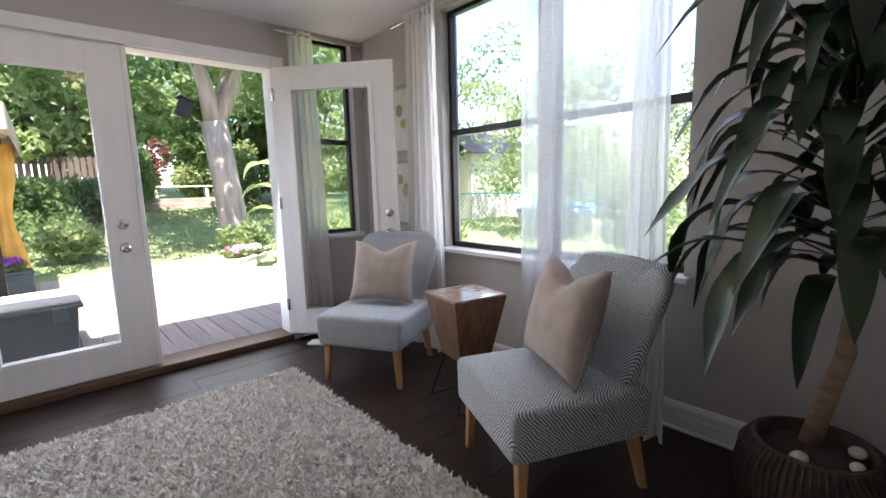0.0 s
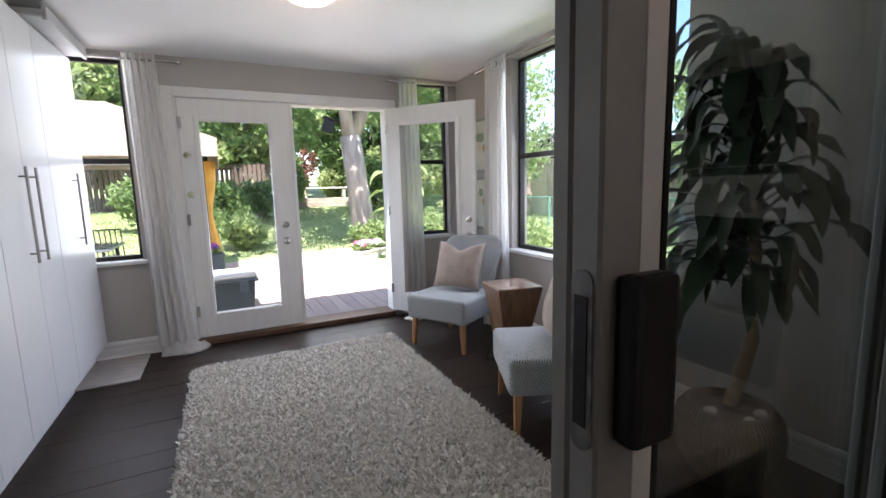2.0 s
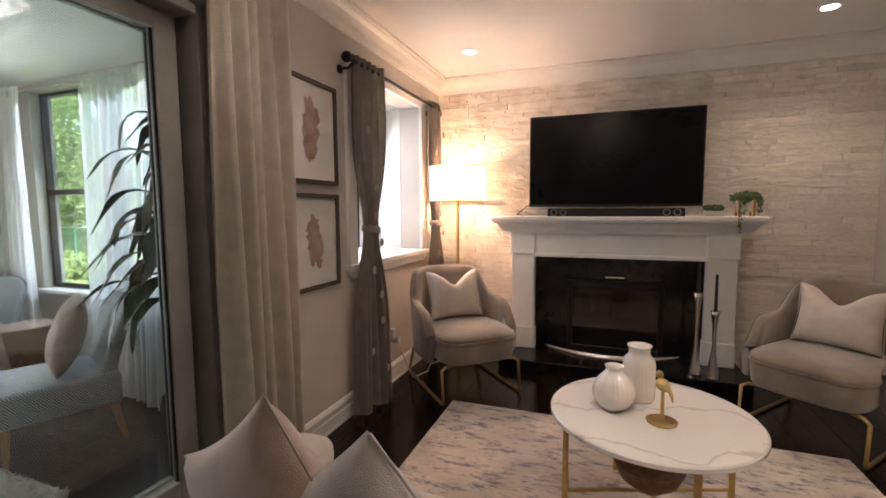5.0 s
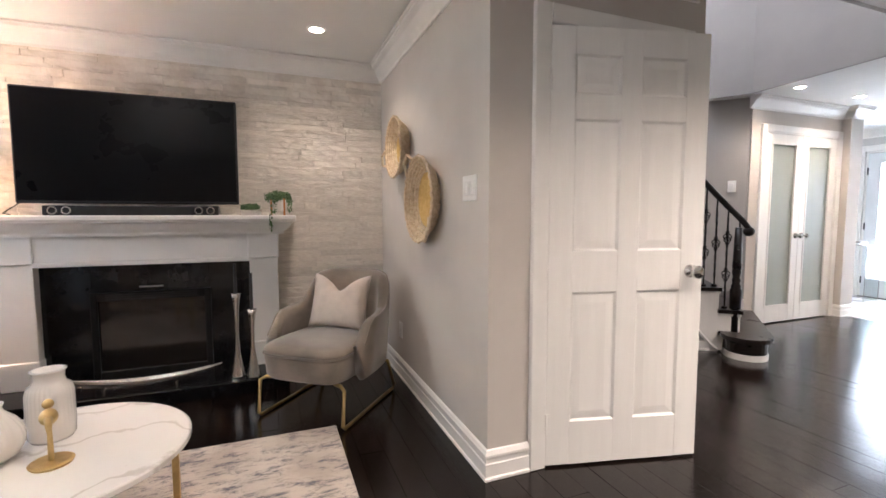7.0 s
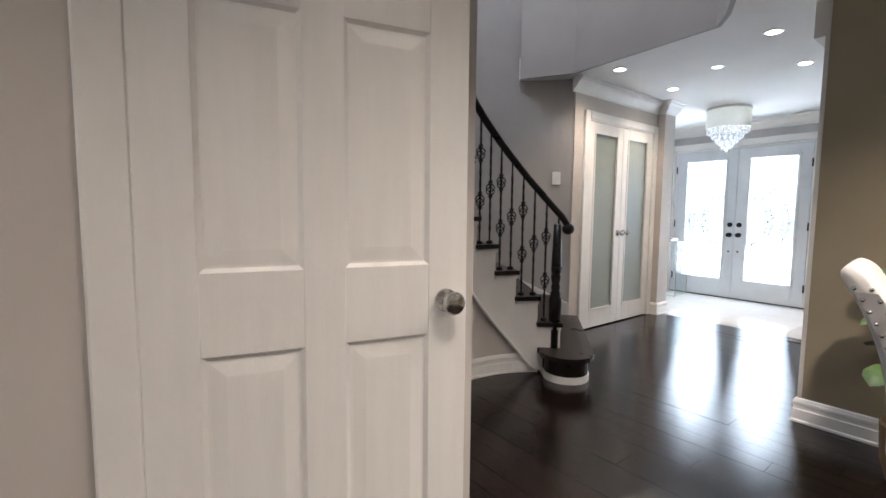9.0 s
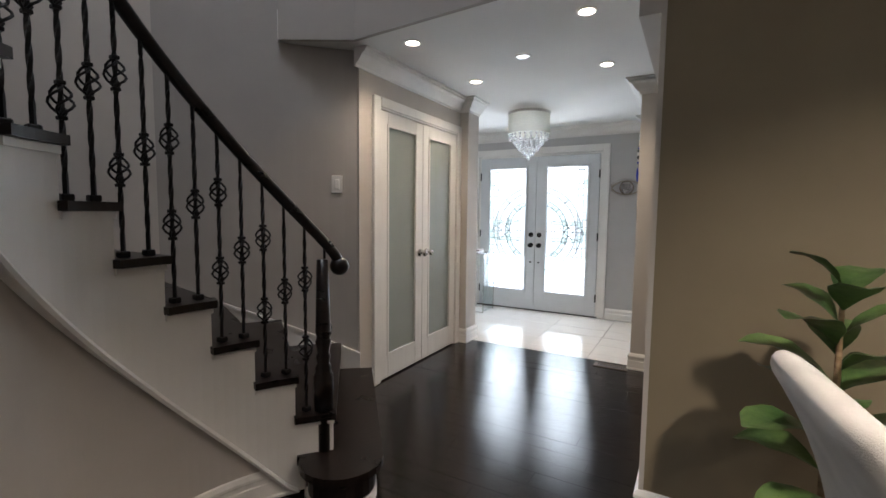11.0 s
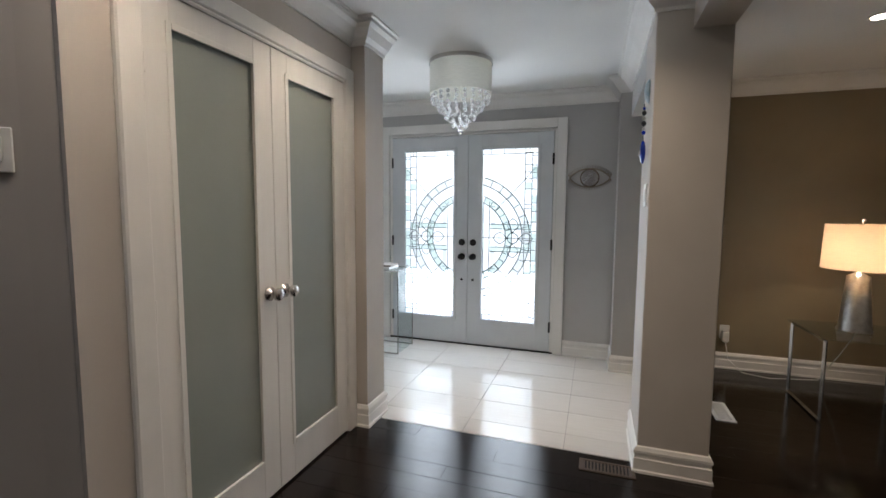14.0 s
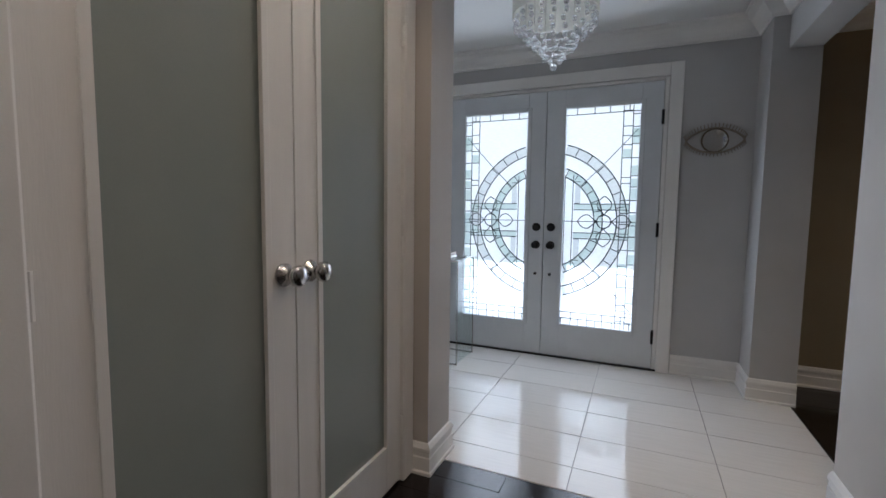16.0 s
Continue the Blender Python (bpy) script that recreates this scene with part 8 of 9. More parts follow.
def tree(name, x, y, trunk, limbs, blobs, nleaf, size, material, label, seed, lean=(0, 0), fork=3.0):
    t = thing(name, pose(x, y, ground_z(y) - 0.05), label, "tree")
    bm = bmesh.new()
    tube(bm, [(0, 0, 0), (lean[0] * 0.1, 0, 0.35), (lean[0] * 0.5, lean[1] * 0.5, fork * 0.55), (lean[0], lean[1], fork)], [trunk * 1.25, trunk, trunk * 0.88, trunk * 0.85], 14)
    part("trunk", bm, BARK, t, smooth=True)
    for lp in limbs:
        bm = bmesh.new()
        pts = [(lean[0], lean[1], fork - 0.15)] + lp
        tube(bm, pts, [trunk * 0.62 * (1 - 0.8 * i / len(pts)) for i in range(len(pts))], 10)
        part("limb", bm, BARK, t, smooth=True)
    leaves("crown", blobs, nleaf, size, material, t, seed)
    return t


R = random.Random(5)


def crown(cx, cy, cz, r, n, squash=0.7):
    return [(cx + R.uniform(-1, 1) * r, cy + R.uniform(-1, 1) * r, cz + R.uniform(-1, 1) * r * squash, r * R.uniform(0.25, 0.5), r * R.uniform(0.25, 0.5), r * R.uniform(0.18, 0.38)) for _ in range(n)]


tree("maple_tree", 3.02, 9.9, 0.29, [[(-0.35, 0, 3.3), (-0.75, 0, 4.6), (-1.4, 0.2, 6.2)], [(0.25, 0.1, 3.5), (0.35, 0.1, 5.0), (0.8, 0.3, 7.0)], [(0.6, 1.2, 4.2), (1.8, 2.2, 5.6)]],
    crown(0, 1.0, 6.6, 3.4, 46) + crown(-2.0, 3.0, 3.6, 1.3, 14) + crown(1.6, 2.4, 3.4, 1.1, 12), 15000, 0.13, LEAF1, "mature maple with forked grey trunk in garden", 3, (-0.25, 0), 2.6)
bm = bmesh.new()
box(bm, -0.12, 0.12, -0.1, 0.1, 0, 0.3, 0.01)
box(bm, -0.16, 0.16, -0.15, 0.15, 0.3, 0.33, 0.005)
bh = link("birdhouse", bm, BLACKMETAL)
bh.matrix_world = pose(2.2, 9.85, 2.5, 0, 20, 0)
tagged(bh, "dark wooden birdhouse fixed to maple trunk", "birdhouse")
BACK = [(-9, 21, 5.5, 3.0, LEAF1), (-5.5, 19.5, 4.2, 2.2, LEAF2), (-3.0, 22, 6.0, 3.0, LEAF1), (0.5, 20.5, 4.6, 2.0, LEAF2), (3.2, 25, 5.5, 2.6, LEAF2), (6.5, 21, 5.0, 2.6, LEAF1), (9.5, 19, 5.0, 2.8, LEAF1), (13, 23, 6.0, 3.4, LEAF2), (-13, 17, 6.0, 3.4, LEAF1),
        (10.5, 7.0, 3.4, 1.8, LEAF2), (15.5, 4.5, 3.6, 2.2, LEAF2), (17, 9.5, 4.0, 2.4, LEAF2), (19, 1.0, 4.0, 2.6, LEAF2), (-7.0, 12.0, 4.6, 2.4, LEAF1), (10, 12.5, 4.5, 2.4, LEAF1)]
for i, (x, y, h, r, m) in enumerate(BACK):
    tree("garden_tree", x, y, 0.16, [[(0.3, 0, h * 0.6), (0.9, 0.3, h * 0.85)], [(-0.4, 0.2, h * 0.6), (-1.0, -0.2, h * 0.85)]], crown(0, 0, h * 0.78, r, 26, 0.85) + crown(0, 0, h * 0.35, r * 0.8, 8), 9000 if y > 15 else 6000, 0.17 if y > 15 else 0.085, m, "leafy deciduous tree at the garden edge", 20 + i, (0, 0), h * 0.4)


def shrub(name, x, y, r, h, material, n, label, size=0.05, seed=1, z=None):
    s = thing(name, pose(x, y, ground_z(y) if z is None else z), label, "shrub")
    bm = bmesh.new()
    for k in range(6):
        a = k * 1.05
        tube(bm, [(0, 0, 0), (r * 0.4 * math.cos(a), r * 0.4 * math.sin(a), h * 0.7)], [0.012, 0.005], 5)
    part("stems", bm, BARK, s)
    leaves("foliage", [(R.uniform(-0.5, 0.5) * r, R.uniform(-0.5, 0.5) * r, h * R.uniform(0.3, 0.75), r * R.uniform(0.35, 0.6), r * R.uniform(0.35, 0.6), h * R.uniform(0.22, 0.35)) for _ in range(9)], n, size, material, s, seed)
    return s


for i, (x, y, r, h, m, n) in enumerate([(0.3, 9.9, 0.6, 0.75, LEAF2, 2600), (-0.9, 11.5, 0.9, 1.2, LEAF1, 2600), (-0.1, 13.0, 0.9, 1.3, LEAF1, 2600), (-1.9, 13.5, 1.2, 1.7, LEAF1, 2600), (1.0, 15.0, 0.9, 1.4, LEAF1, 2600), (2.2, 17.3, 0.8, 2.3, LEAF1, 2600), (2.9, 18.6, 0.6, 2.4, LEAF3, 2000), (4.4, 19.8, 1.2, 1.6, LEAF2, 2600),
        (5.6, 18.0, 1.0, 2.6, LEAF2, 2600), (5.0, 15.5, 0.9, 2.2, LEAF1, 2400), (6.6, 14.0, 1.1, 2.0, LEAF2, 2400), (2.9, 9.0, 0.45, 0.65, LEAF2, 1500), (4.0, 8.2, 0.7, 1.0, LEAF2, 1800), (4.6, 5.6, 0.8, 1.0, LEAF2, 2200), (3.4, 4.5, 0.5, 0.8, LEAF2, 1800), (5.8, 2.0, 0.7, 0.7, LEAF2, 2000), (4.2, 0.6, 0.5, 0.9, LEAF1, 1600), (7.6, 3.6, 1.0, 1.6, LEAF2, 2400), (8.0, 0.2, 1.2, 1.5, LEAF2, 2400), (-3.6, 11.0, 1.0, 1.8, LEAF1, 2400), (-5.5, 10.5, 1.1, 2.0, LEAF1, 2400), (7.5, 17.2, 1.2, 2.2, LEAF2, 2400), (9.8, 15.8, 1.4, 2.3, LEAF1, 2400)]):
    shrub("garden_shrub", x, y, r, h, m, n, "dense leafy garden shrub beside lawn", 0.06 if y < 12 else 0.085, 40 + i)
# broad-leaved plant by the doorway
bp = thing("banana_plant", pose(3.0, 7.4, -0.34), "broad bright green leafy plant beside deck", "plant")
for k in range(9):
    bm = bmesh.new()
    blade(bm, (0, 0, 0.9 + 0.12 * k), k * 2.2 + 0.5, 0.75, 0.24, 0.5, 1.6)
    part("leaf", bm, LEAF2, bp, smooth=True)
bm = bmesh.new()
tube(bm, [(0, 0, 0), (0.02, 0, 1.0), (0, 0.03, 1.9)], [0.035, 0.028, 0.015], 8)
part("stem", bm, LEAF2, bp)


def flower_box(x, y, z, w, d, h, material, petals, label, rot=0):
    fb = thing("planter_box", pose(x, y, z, 0, 0, rot), label, "planter", "planters")
    bm = bmesh.new()
    box(bm, -w / 2, w / 2, -d / 2, d / 2, 0, h, 0.01)
    box(bm, -w / 2 - 0.015, w / 2 + 0.015, -d / 2 - 0.015, d / 2 + 0.015, h - 0.04, h, 0.006)
    part("trough", bm, material, fb)
    leaves("foliage", [(R.uniform(-0.4, 0.4) * w, R.uniform(-0.3, 0.3) * d, h + 0.06, w * 0.22, d * 0.4, 0.10) for _ in range(6)], 900, 0.035, LEAF2, fb, 70)
    for i, p in enumerate(petals):
        leaves("blossom", [(R.uniform(-0.4, 0.4) * w, R.uniform(-0.35, 0.35) * d, h + 0.13, w * 0.14, d * 0.3, 0.05) for _ in range(4)], 260, 0.028, p, fb, 80 + i)


flower_box(-0.55, 8.0, -0.22, 0.75, 0.35, 0.32, GREYPLASTIC, [PURPLE, PINK], "grey planter with purple petunias on deck", 5)
flower_box(2.35, 7.7, -0.22, 0.5, 0.3, 0.2, CREAMLID, [PINK, WHITEPETAL], "pale planter with pink and white flowers", 40)
flower_box(2.75, 8.4, -0.30, 0.6, 0.4, 0.2, CREAMLID, [PINK, WHITEPETAL, WHITEPETAL], "pale planter with pink and white flowers", 50)
flower_box(2.9, 7.0, -0.30, 0.5, 0.4, 0.2, CREAMLID, [WHITEPETAL, PINK], "pale planter with white flowers beside deck", 60)

# deck storage box
sb = thing("storage_box", pose(-0.28, 4.85, -0.22, 0, 0, 3), "grey green resin deck box with cream lid", "storage box")
bm = bmesh.new()
box(bm, -0.42, 0.42, -0.24, 0.24, 0, 0.38, 0.02, 2)
for v in bm.verts:
    k = 0.92 + 0.08 * v.co.z / 0.38
    v.co.x, v.co.y = v.co.x * k, v.co.y * k
part("body", bm, GREYPLASTIC, sb)
bm = bmesh.new()
box(bm, -0.44, 0.44, -0.26, 0.26, 0.41, 0.47, 0.03, 3)
part("lid", bm, CREAMLID, sb, "cream resin lid", True)
bm = bmesh.new()
box(bm, -0.45, 0.45, -0.27, 0.27, 0.372, 0.41, 0.008)
part("rim", bm, GREYPLASTIC, sb)
for x in (-0.3, 0.3):
    bm = bmesh.new()
    box(bm, x - 0.05, x + 0.05, -0.28, -0.23, 0.27, 0.40, 0.008)
    part("latch", bm, GREYPLASTIC, sb)
bm = bmesh.new()
box(bm, 0.62, 1.25, 3.75, 4.25, -0.220, -0.203, 0.006)
tagged(link("doormat", bm, mat("grey_coir_mat", (0.46, 0.42, 0.36), (0.34, 0.30, 0.26), 60, 0.95, bump=0.8, bscale=200)), "worn grey coir doormat on deck boards", "doormat")

# fences
fn = thing("board_fence", pose(0, 0, 0), "weathered brown board fence behind garden shrubs", "fence")
for i in range(44):
    bm = bmesh.new()
    x = -4.5 + i * 0.17
    box(bm, x, x + 0.135, 18.9, 18.93, ground_z(18.9) - 0.1, 2.28 + 0.02 * math.sin(i * 1.7), 0.004)
    part("board", bm, FENCE, fn)
for z in (1.0, 2.05):
    bm = bmesh.new()
    box(bm, -4.6, 3.1, 18.93, 18.98, z, z + 0.09)
    part("rail", bm, FENCE, fn)
wf = thing("chain_link_fence", pose(6.4, 0, -0.34), "green chain link fence along garden side", "fence")
for k in range(10):
    bm = bmesh.new()
    cyl(bm, (0, -4 + k * 2.2, 0), (0, -4 + k * 2.2, 1.25), 0.025, seg=8)
    part("post", bm, GALV, wf)
bm = bmesh.new()
cyl(bm, (0, -4, 1.22), (0, 16, 1.22), 0.018, seg=6)
part("top_rail", bm, GALV, wf)
bm = bmesh.new()
for k in range(170):
    y = -4 + k * 0.117
    for s in (-1, 1):
        tube(bm, [(0, y, 0.02), (0, y + s * 1.18, 1.2)], 0.004, 3)
tagged(part("wire_mesh", bm, GALV, wf), kind="stuff")
pl = thing("garden_pool", pose(12.4, 7.6, -0.34), "round garden pool under a blue cover", "pool")
bm = bmesh.new()
lathe(bm, [(1.8, 0), (1.85, 0.60), (1.8, 0.65), (1.8, 0.60)], seg=32)
part("pool_wall", bm, CREAMLID, pl)
bm = bmesh.new()
lathe(bm, [(0, 0.69), (1.2, 0.67), (1.86, 0.61), (1.88, 0.50)], seg=32)
part("cover", bm, POOLBLUE, pl, "blue pool cover")
sh = thing("garden_shed", pose(12.0, 11.5, 0.0), "beige neighbouring shed with dark roof", "shed")
bm = bmesh.new()
box(bm, -1.6, 1.6, -1.3, 1.3, -0.4, 2.1)
part("wall", bm, CREAMLID, sh)
bm = bmesh.new()
v = [bm.verts.new(p) for p in [(-1.9, -1.6, 2.05), (1.9, -1.6, 2.05), (1.9, 1.6, 2.05), (-1.9, 1.6, 2.05), (-1.9, 0, 2.9), (1.9, 0, 2.9)]]
for f in ((0, 1, 5, 4), (2, 3, 4, 5), (0, 4, 3), (1, 2, 5), (0, 3, 2, 1)):
    bm.faces.new([v[i] for i in f])
part("roof", bm, BLACKMETAL, sh)
bm = bmesh.new()
box(bm, -1.62, -1.59, -0.4, 0.4, 0.0, 1.8)
part("door", bm, TIMBER, sh)
# timber retaining wall and bench at the lawn's end
bw = thing("retaining_wall", pose(4.2, 17.6, ground_z(17.6) - 0.05), "low weathered timber retaining wall at lawn end", "retaining wall")
for k in range(3):
    bm = bmesh.new()
    box(bm, -2.2, 2.0, 0.12 * k, 0.12 * k + 0.13, 0.14 * k, 0.14 * k + 0.135, 0.01)
    part("sleeper", bm, TIMBER, bw)
bn = thing("garden_bench", pose(3.8, 18.3, ground_z(18.3) + 0.33), "pale wooden backless garden bench", "bench")
bm = bmesh.new()
box(bm, -1.0, 1.0, -0.18, 0.18, 0.36, 0.42, 0.01)
part("seat", bm, CREAMLID, bn)
for x in (-0.8, 0.8):
    bm = bmesh.new()
    box(bm, x - 0.05, x + 0.05, -0.15, 0.15, 0, 0.36)
    part("leg", bm, CREAMLID, bn)

# gazebo
gz = thing("gazebo", pose(-1.87, 6.9, -0.22), "gazebo with pale canopy and amber curtains on deck", "gazebo")
for x in (-1.55, 1.55):
    for y in (-1.45, 1.45):
        bm = bmesh.new()
        box(bm, x - 0.035, x + 0.035, y - 0.035, y + 0.035, 0, 2.05, 0.005)
        part("post", bm, BLACKMETAL, gz)
bm = bmesh.new()
v = [bm.verts.new(p) for p in [(-1.75, -1.65, 2.05), (1.75, -1.65, 2.05), (1.75, 1.65, 2.05), (-1.75, 1.65, 2.05), (-0.5, -0.5, 2.6), (0.5, -0.5, 2.6), (0.5, 0.5, 2.6), (-0.5, 0.5, 2.6)]]
for f in ((0, 1, 5, 4), (1, 2, 6, 5), (2, 3, 7, 6), (3, 0, 4, 7), (4, 5, 6, 7)):
    bm.faces.new([v[i] for i in f])
bmesh.ops.solidify(bm, geom=bm.faces[:], thickness=0.01)
part("canopy", bm, CANVAS, gz, "pale canvas canopy")
bm = bmesh.new()
for s in (-1, 1):
    box(bm, -1.75, 1.75, s * 1.65 - 0.006, s * 1.65 + 0.006, 1.83, 2.05)
    box(bm, s * 1.75 - 0.006, s * 1.75 + 0.006, -1.64, 1.64, 1.83, 2.05)
part("valance", bm, CANVAS, gz, "pale canvas valance")
for x, y in ((1.5, 1.4), (-1.5, 1.4), (-0.45, 1.45)):
    bm = bmesh.new()
    rows = []
    for j in range(13):
        q = j / 12
        k = 0.16 - 0.09 * math.exp(-((q - 0.5) / 0.22) ** 2)
        rows.append([bm.verts.new((x + k * math.cos(a) * (1 + 0.25 * math.sin(a * 6)), y + k * 0.7 * math.sin(a) * (1 + 0.25 * math.sin(a * 6)), 1.95 - 1.9 * q)) for a in [i * 2 * math.pi / 30 for i in range(30)]])
    for a, b in zip(rows, rows[1:]):
        for i in range(30):
            bm.faces.new((a[i], a[(i + 1) % 30], b[(i + 1) % 30], b[i]))
    part("tied_curtain", bm, YELLOW, gz, "tied amber curtain", True)
ht = thing("patio_table", pose(-2.2, 6.6, -0.22), "grey glass patio table under gazebo", "table")
bm = bmesh.new()
box(bm, -0.75, 0.75, -0.5, 0.5, 0.68, 0.71, 0.01)
part("tabletop", bm, mat("frosted_grey_glass", (0.35, 0.38, 0.40), None, 5, 0.15), ht)
for x in (-0.65, 0.65):
    for y in (-0.4, 0.4):
        bm = bmesh.new()
        cyl(bm, (x, y, 0), (x, y, 0.68), 0.02, seg=8)
        part("leg", bm, BLACKMETAL, ht)
for i, (x, y, r) in enumerate(((-3.3, 6.4, 80), (-2.6, 7.6, 180), (-1.7, 7.7, 170), (-1.0, 6.5, -95))):
    pc = thing("patio_chair", pose(x, y, -0.22, 0, 0, r), "dark metal patio chair at the table", "chair", "patio chairs")
    bm = bmesh.new()
    box(bm, -0.24, 0.24, -0.24, 0.24, 0.40, 0.43, 0.01)
    part("seat", bm, BLACKMETAL, pc)
    bm = bmesh.new()
    for k in range(7):
        tube(bm, [(-0.21 + 0.07 * k, 0.23, 0.42), (-0.21 + 0.07 * k, 0.30, 0.88)], 0.008, 5)
    tube(bm, [(-0.23, 0.30, 0.88), (0.23, 0.30, 0.88)], 0.012, 6)
    part("backrest", bm, BLACKMETAL, pc)
    for lx in (-0.2, 0.2):
        for ly in (-0.2, 0.2):
            bm = bmesh.new()
            cyl(bm, (lx, ly, 0), (lx, ly, 0.4), 0.012, seg=6)
            part("leg", bm, BLACKMETAL, pc)
# privacy lattice beyond the living room window, and the porch in front
lt = thing("lattice_screen", pose(3.6, 0.9, -0.3), "dark diagonal lattice screen outside window", "lattice")
bm = bmesh.new()
for k in range(26):
    for s in (-1, 1):
        x0 = -0.85 + k * 0.11 + (0 if s > 0 else -1.0)
        z0, z1 = 0.5, 1.7
        if s > 0:
            tube(bm, [(min(x0, 2.0), 0.01, z0), (min(x0 + 1.2, 2.0), 0.01, z0 + min(1.2, 2.0 - x0) if x0 < 2.0 else z0 + 0.02)], 0.014, 4)
        else:
            tube(bm, [(min(x0 + 1.2, 2.0) if x0 + 1.2 > -0.85 else -0.85, -0.01, z0), (max(x0, -0.85), -0.01, z0 + max(0.02, min(1.2, x0 + 1.2 - max(x0, -0.85))))], 0.014, 4)
tagged(part("lattice_slats", bm, FENCE, lt), kind="stuff")
for x in (-0.9, 2.05):
    bm = bmesh.new()
    box(bm, x - 0.05, x + 0.05, -0.05, 0.05, 0, 1.75)
    part("post", bm, FENCE, lt)
# made-up pale paving; sunlit, it brightens the view through the door glass
structure("driveway", [(-14, 22, -61, -13.4, -0.34, -0.25)], mat("pale_concrete", (0.42, 0.41, 0.39), (0.36, 0.35, 0.33), 1.5, 0.9, bump=0.2))
# plain sheet with added glow, so the front door glass looks evenly white
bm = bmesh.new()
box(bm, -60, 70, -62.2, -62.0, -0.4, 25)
tagged(link("backdrop", bm, glow("added_white_glow", (0.93, 0.97, 1.0), 0.75)), kind="structure")
# unseen slab added above the view to keep direct sun off the foyer tile
structure("porch_roof", [(0.5, 5.6, -14.2, -11.3, 3.3, 3.45)], CEIL)
structure("porch", [(0.5, 5.6, -13.4, -11.15, -0.30, -0.14)], GROUT)
structure("wall_exterior", [(3.9, 4.1, -7.6, -4.0, -0.3, 5.6), (-3.6, -3.45, -11.4, -0.4, 2.6, 5.6), (-3.6, 5.0, -0.45, -0.35, 2.76, 5.6), (4.9, 5.0, -11.4, -0.4, -0.3, 5.6), (-3.6, 5.0, -11.4, -11.26, 2.75, 5.6)], PAINT_GREIGE)
# boards of the deck
brd = bmesh.new()
box(brd, -0.068, 0.068, 0, 1, -0.02, 0, 0.004)
bme = bpy.data.meshes.new("deck_board")
brd.to_mesh(bme)
brd.free()
bme.materials.append(DECK)
for i in range(60):
    x = 2.48 - i * 0.142
    cuts = [3.64, 5.8 + (i % 2) * 1.4, 9.2]
    for a, b in zip(cuts, cuts[1:]):
        o = new("board", bme)
        o.parent = deck
        o.location, o.scale = (x, a + 0.002, -0.20), (1, b - a - 0.004, 1)

# ---- stones, boards and tiles ----
R = random.Random(21)
stones = []
for vrt in range(8):
    bm = bmesh.new()
    box(bm, -0.5, 0.5, -0.5, 0.5, -0.5, 0.5)
    bmesh.ops.subdivide_edges(bm, edges=[e for e in bm.edges if abs(e.verts[0].co.y - e.verts[1].co.y) > 0.5], cuts=3)
    for v in bm.verts:
        if v.co.x < 0:
            v.co.x += R.uniform(-0.18, 0.22)
            v.co.z *= R.uniform(0.90, 1.0)
            v.co.y *= R.uniform(0.985, 1.0)
    me = bpy.data.meshes.new("stone")
    bm.to_mesh(me)
    bm.free()
    me.materials.append(STONE)
    stones.append(me)
sw = tagged(new("stone_cladding"), kind="structure")
sw.location = (3.72, 0, 0)
bm = bmesh.new()
box(bm, 3.712, 3.722, -3.81, -0.62, 0.0, CL - 0.02)
mt = link("mortar_bed", bm, STONE)
mt.parent = sw
mt.location = (-3.72, 0, 0)
z = 0.0
nst = 0
restv, restf = [], []
while z < CL - 0.03:
    h = R.choice((0.022, 0.028, 0.034, 0.042, 0.05))
    h = min(h, CL - 0.02 - z)
    y = -3.81
    while y < -0.63:
        w = R.uniform(0.10, 0.42)
        if -0.62 - (y + w) < 0.10:
            w = -0.62 - y
        if not (y > -2.95 and y + w < -1.36 and z + h < 1.14):
            me = R.choice(stones)
            dpt = R.uniform(0.016, 0.025)
            loc = (-dpt / 2 - 0.002, y + w / 2, z + h / 2)
            scl = (dpt, (w - 0.0008) * R.choice((1, -1)), h - 0.0006)
            if y < -2.3 and nst < 300:
                o = new("stone", me)
                o.parent = sw
                o.location, o.scale = loc, scl
                nst += 1
            else:
                k = len(restv)
                restv += [tuple(v.co[i] * scl[i] + loc[i] for i in range(3)) for v in me.vertices]
                restf += [tuple(k + i for i in (p.vertices if scl[1] > 0 else reversed(p.vertices))) for p in me.polygons]
        y += w
    z += h
me = bpy.data.meshes.new("stone_rest")
me.from_pydata(restv, [], restf)
me.materials.append(STONE)
o = tagged(new("stone_rest", me), kind="stuff")
o.parent = sw


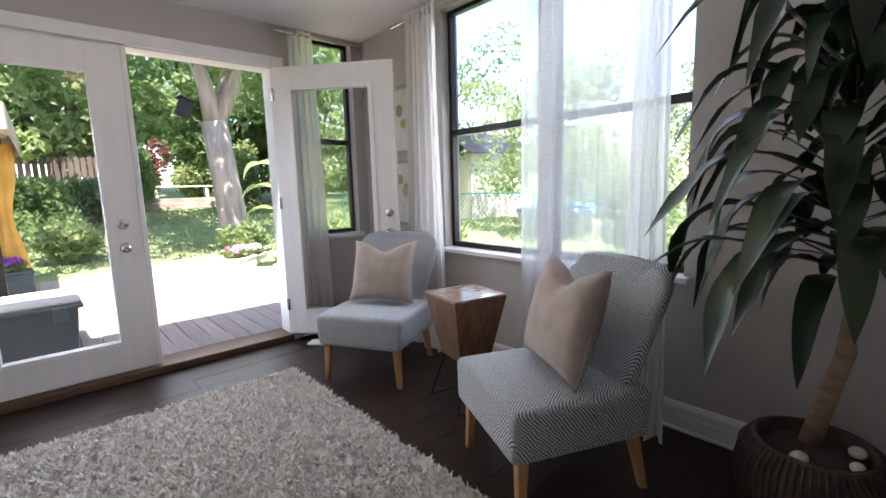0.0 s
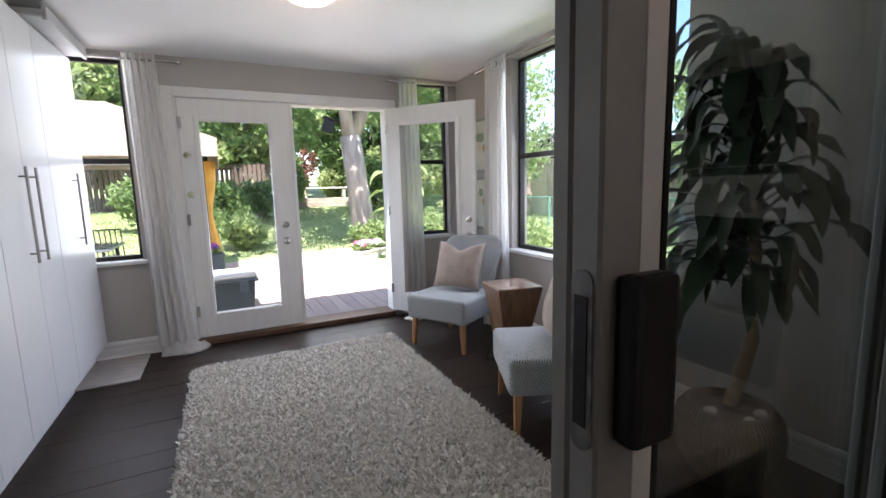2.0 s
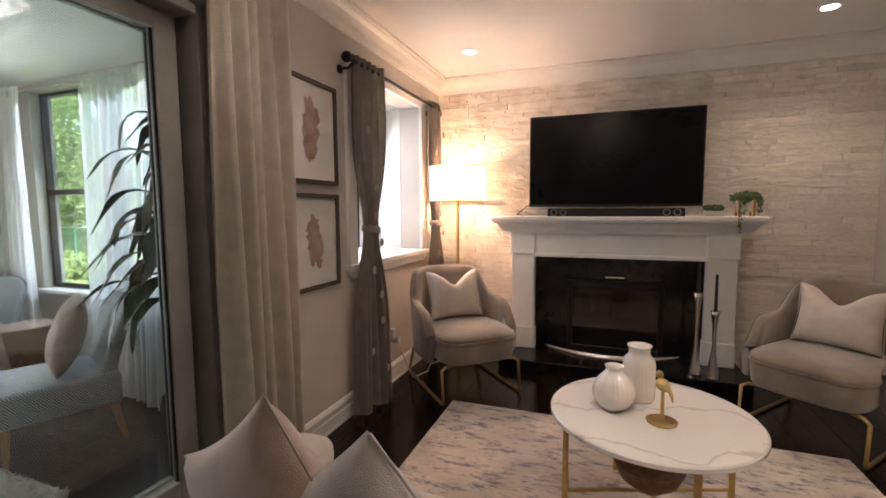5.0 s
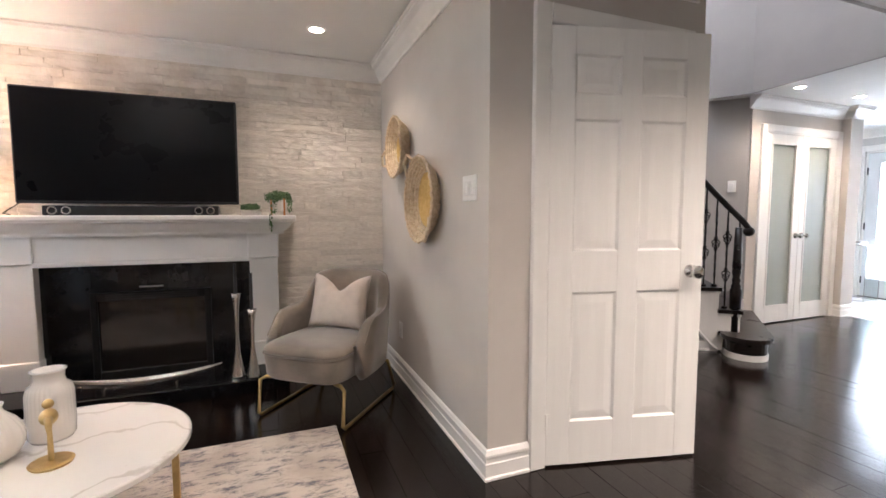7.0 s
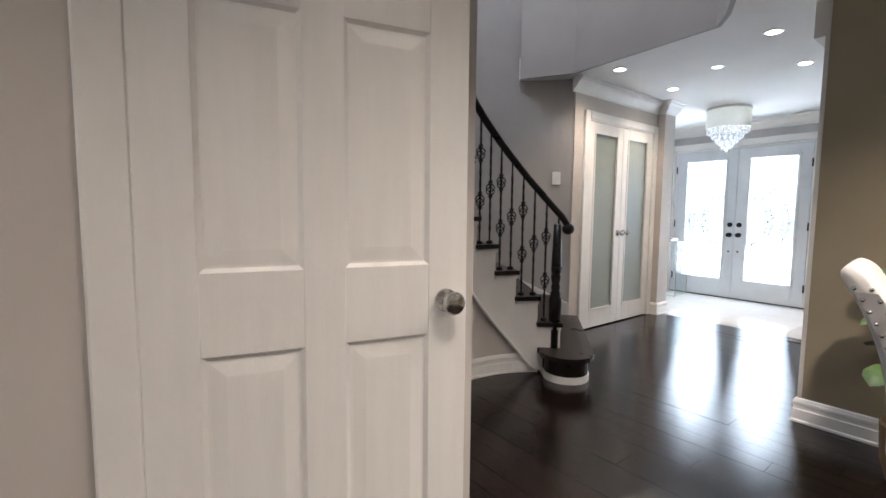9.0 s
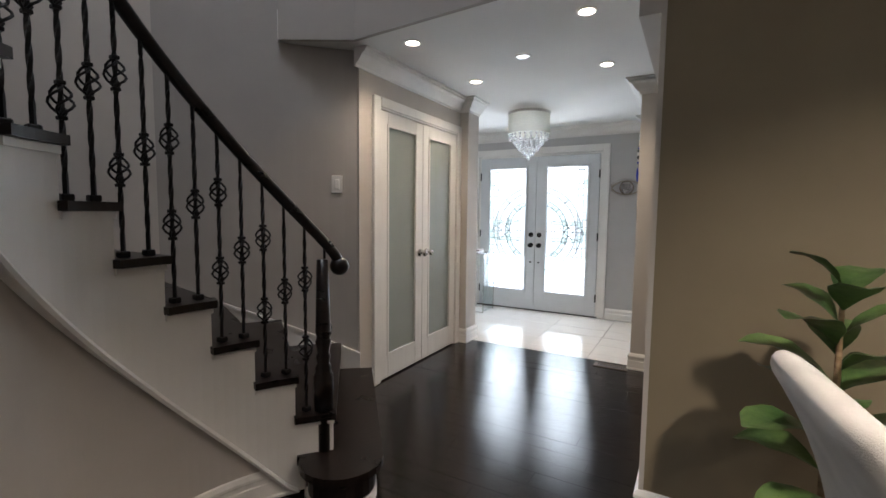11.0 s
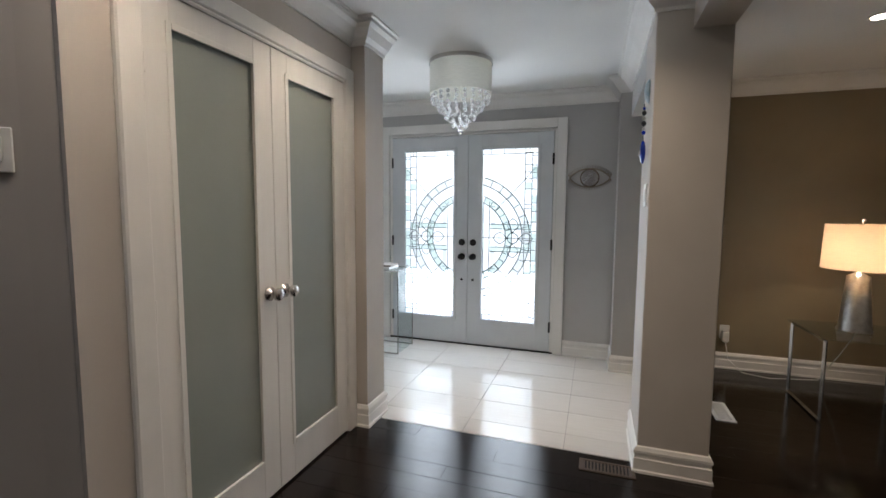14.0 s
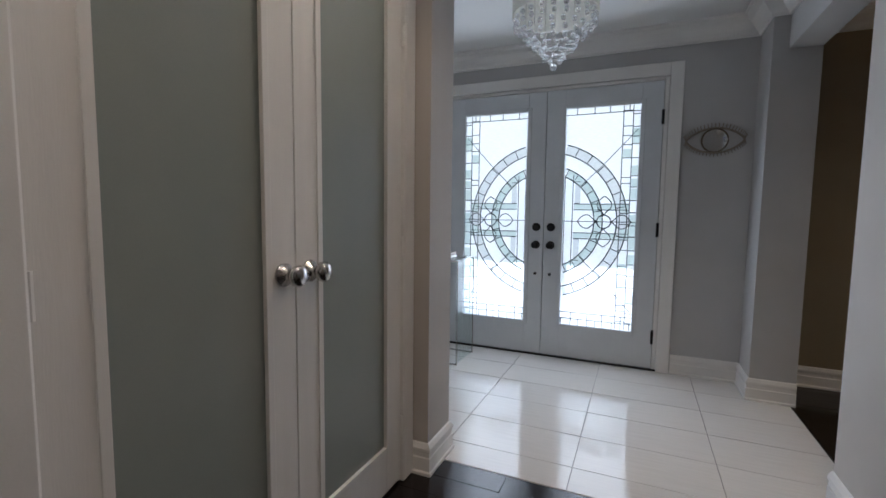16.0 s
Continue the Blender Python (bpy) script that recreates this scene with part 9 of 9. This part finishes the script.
def boards(parent, material, x0, x1, y0, y1, z, width, length, name, along="x", keep=None, near=None, gap=0.0020, bev=0.0015, off=0.37):
    """Lay boards; those in near() become parts, the rest is one joined part."""
    bm = bmesh.new()
    box(bm, -0.5, 0.5, -0.5, 0.5, -0.5, 0.5)
    me = bpy.data.meshes.new(name)
    bm.to_mesh(me)
    bm.free()
    me.materials.append(material)
    rest = bmesh.new()
    a0, a1, b0, b1 = (x0, x1, y0, y1) if along == "x" else (y0, y1, x0, x1)
    rw, b, count = 0, b0, 0
    while b < b1 - 0.005:
        wd = min(width, b1 - b)
        a = a0 - (rw * off * length) % length
        while a < a1 - 0.005:
            s, e = max(a, a0), min(a + length, a1)
            a += length
            if e - s < 0.02:
                continue
            cx, cy = ((s + e) / 2, b + wd / 2) if along == "x" else (b + wd / 2, (s + e) / 2)
            if keep and not keep(cx, cy):
                continue
            dz = R.uniform(-0.0006, 0.0006)
            sx, sy = (e - s - gap, wd - gap) if along == "x" else (wd - gap, e - s - gap)
            if (not near or near(cx, cy)) and count < 300:
                o = new(name, me)
                o.parent = parent
                o.location, o.scale = (cx, cy, z - 0.006 + dz), (sx, sy, 0.012)
                if name == "plank":
                    o.rotation_euler = (R.gauss(0, 0.0022), R.gauss(0, 0.0004), 0)
                count += 1
            else:
                box(rest, cx - sx / 2, cx + sx / 2, cy - sy / 2, cy + sy / 2, z - 0.012, z + dz)
        b += wd
        rw += 1
    if rest.verts:
        r = link(name + "_rest", rest, material)
        r.parent = parent
        tagged(r, kind="stuff")
    else:
        rest.free()


def in_main(x, y):
    if y < -9.25 and x > 1.6:
        return False
    if x > 3.3 and y < -7.6 and y > -9.6:
        return False
    return True


boards(floor_main, WOODFLOOR, -3.3, 1.438, -11.1, -9.262, 0, 0.124, 1.22, "plank", "x", None, lambda x, y: False)
boards(floor_main, WOODFLOOR, -3.3, 3.24, -9.26, -7.524, 0, 0.124, 1.22, "plank", "x", None, lambda x, y: x > 0.6, off=0.41)
boards(floor_main, WOODFLOOR, -3.3, 3.72, -7.524, -0.704, 0, 0.124, 1.22, "plank", "x", None, lambda x, y: x > 0.3 or y > -5.5, off=0.41)
boards(floor_main, WOODFLOOR, -3.3, 3.72, -0.704, -0.64, 0, 0.124, 1.22, "plank", "x", None, lambda x, y: False)
boards(floor_foyer, TILE, 1.444, 1.95, -10.975, -9.266, 0.0, 0.305, 0.506, "tile", "x", None, None, 0.004, off=0)
boards(floor_foyer, TILE, 1.95, 4.35, -10.975, -9.266, 0.0, 0.305, 0.60, "tile", "x", None, None, 0.004, off=0)
boards(floor_sun, SUNFLOOR, -1.78, 2.20, -0.44, 3.46, SF, 0.18, 1.22, "plank", "x", None, None)
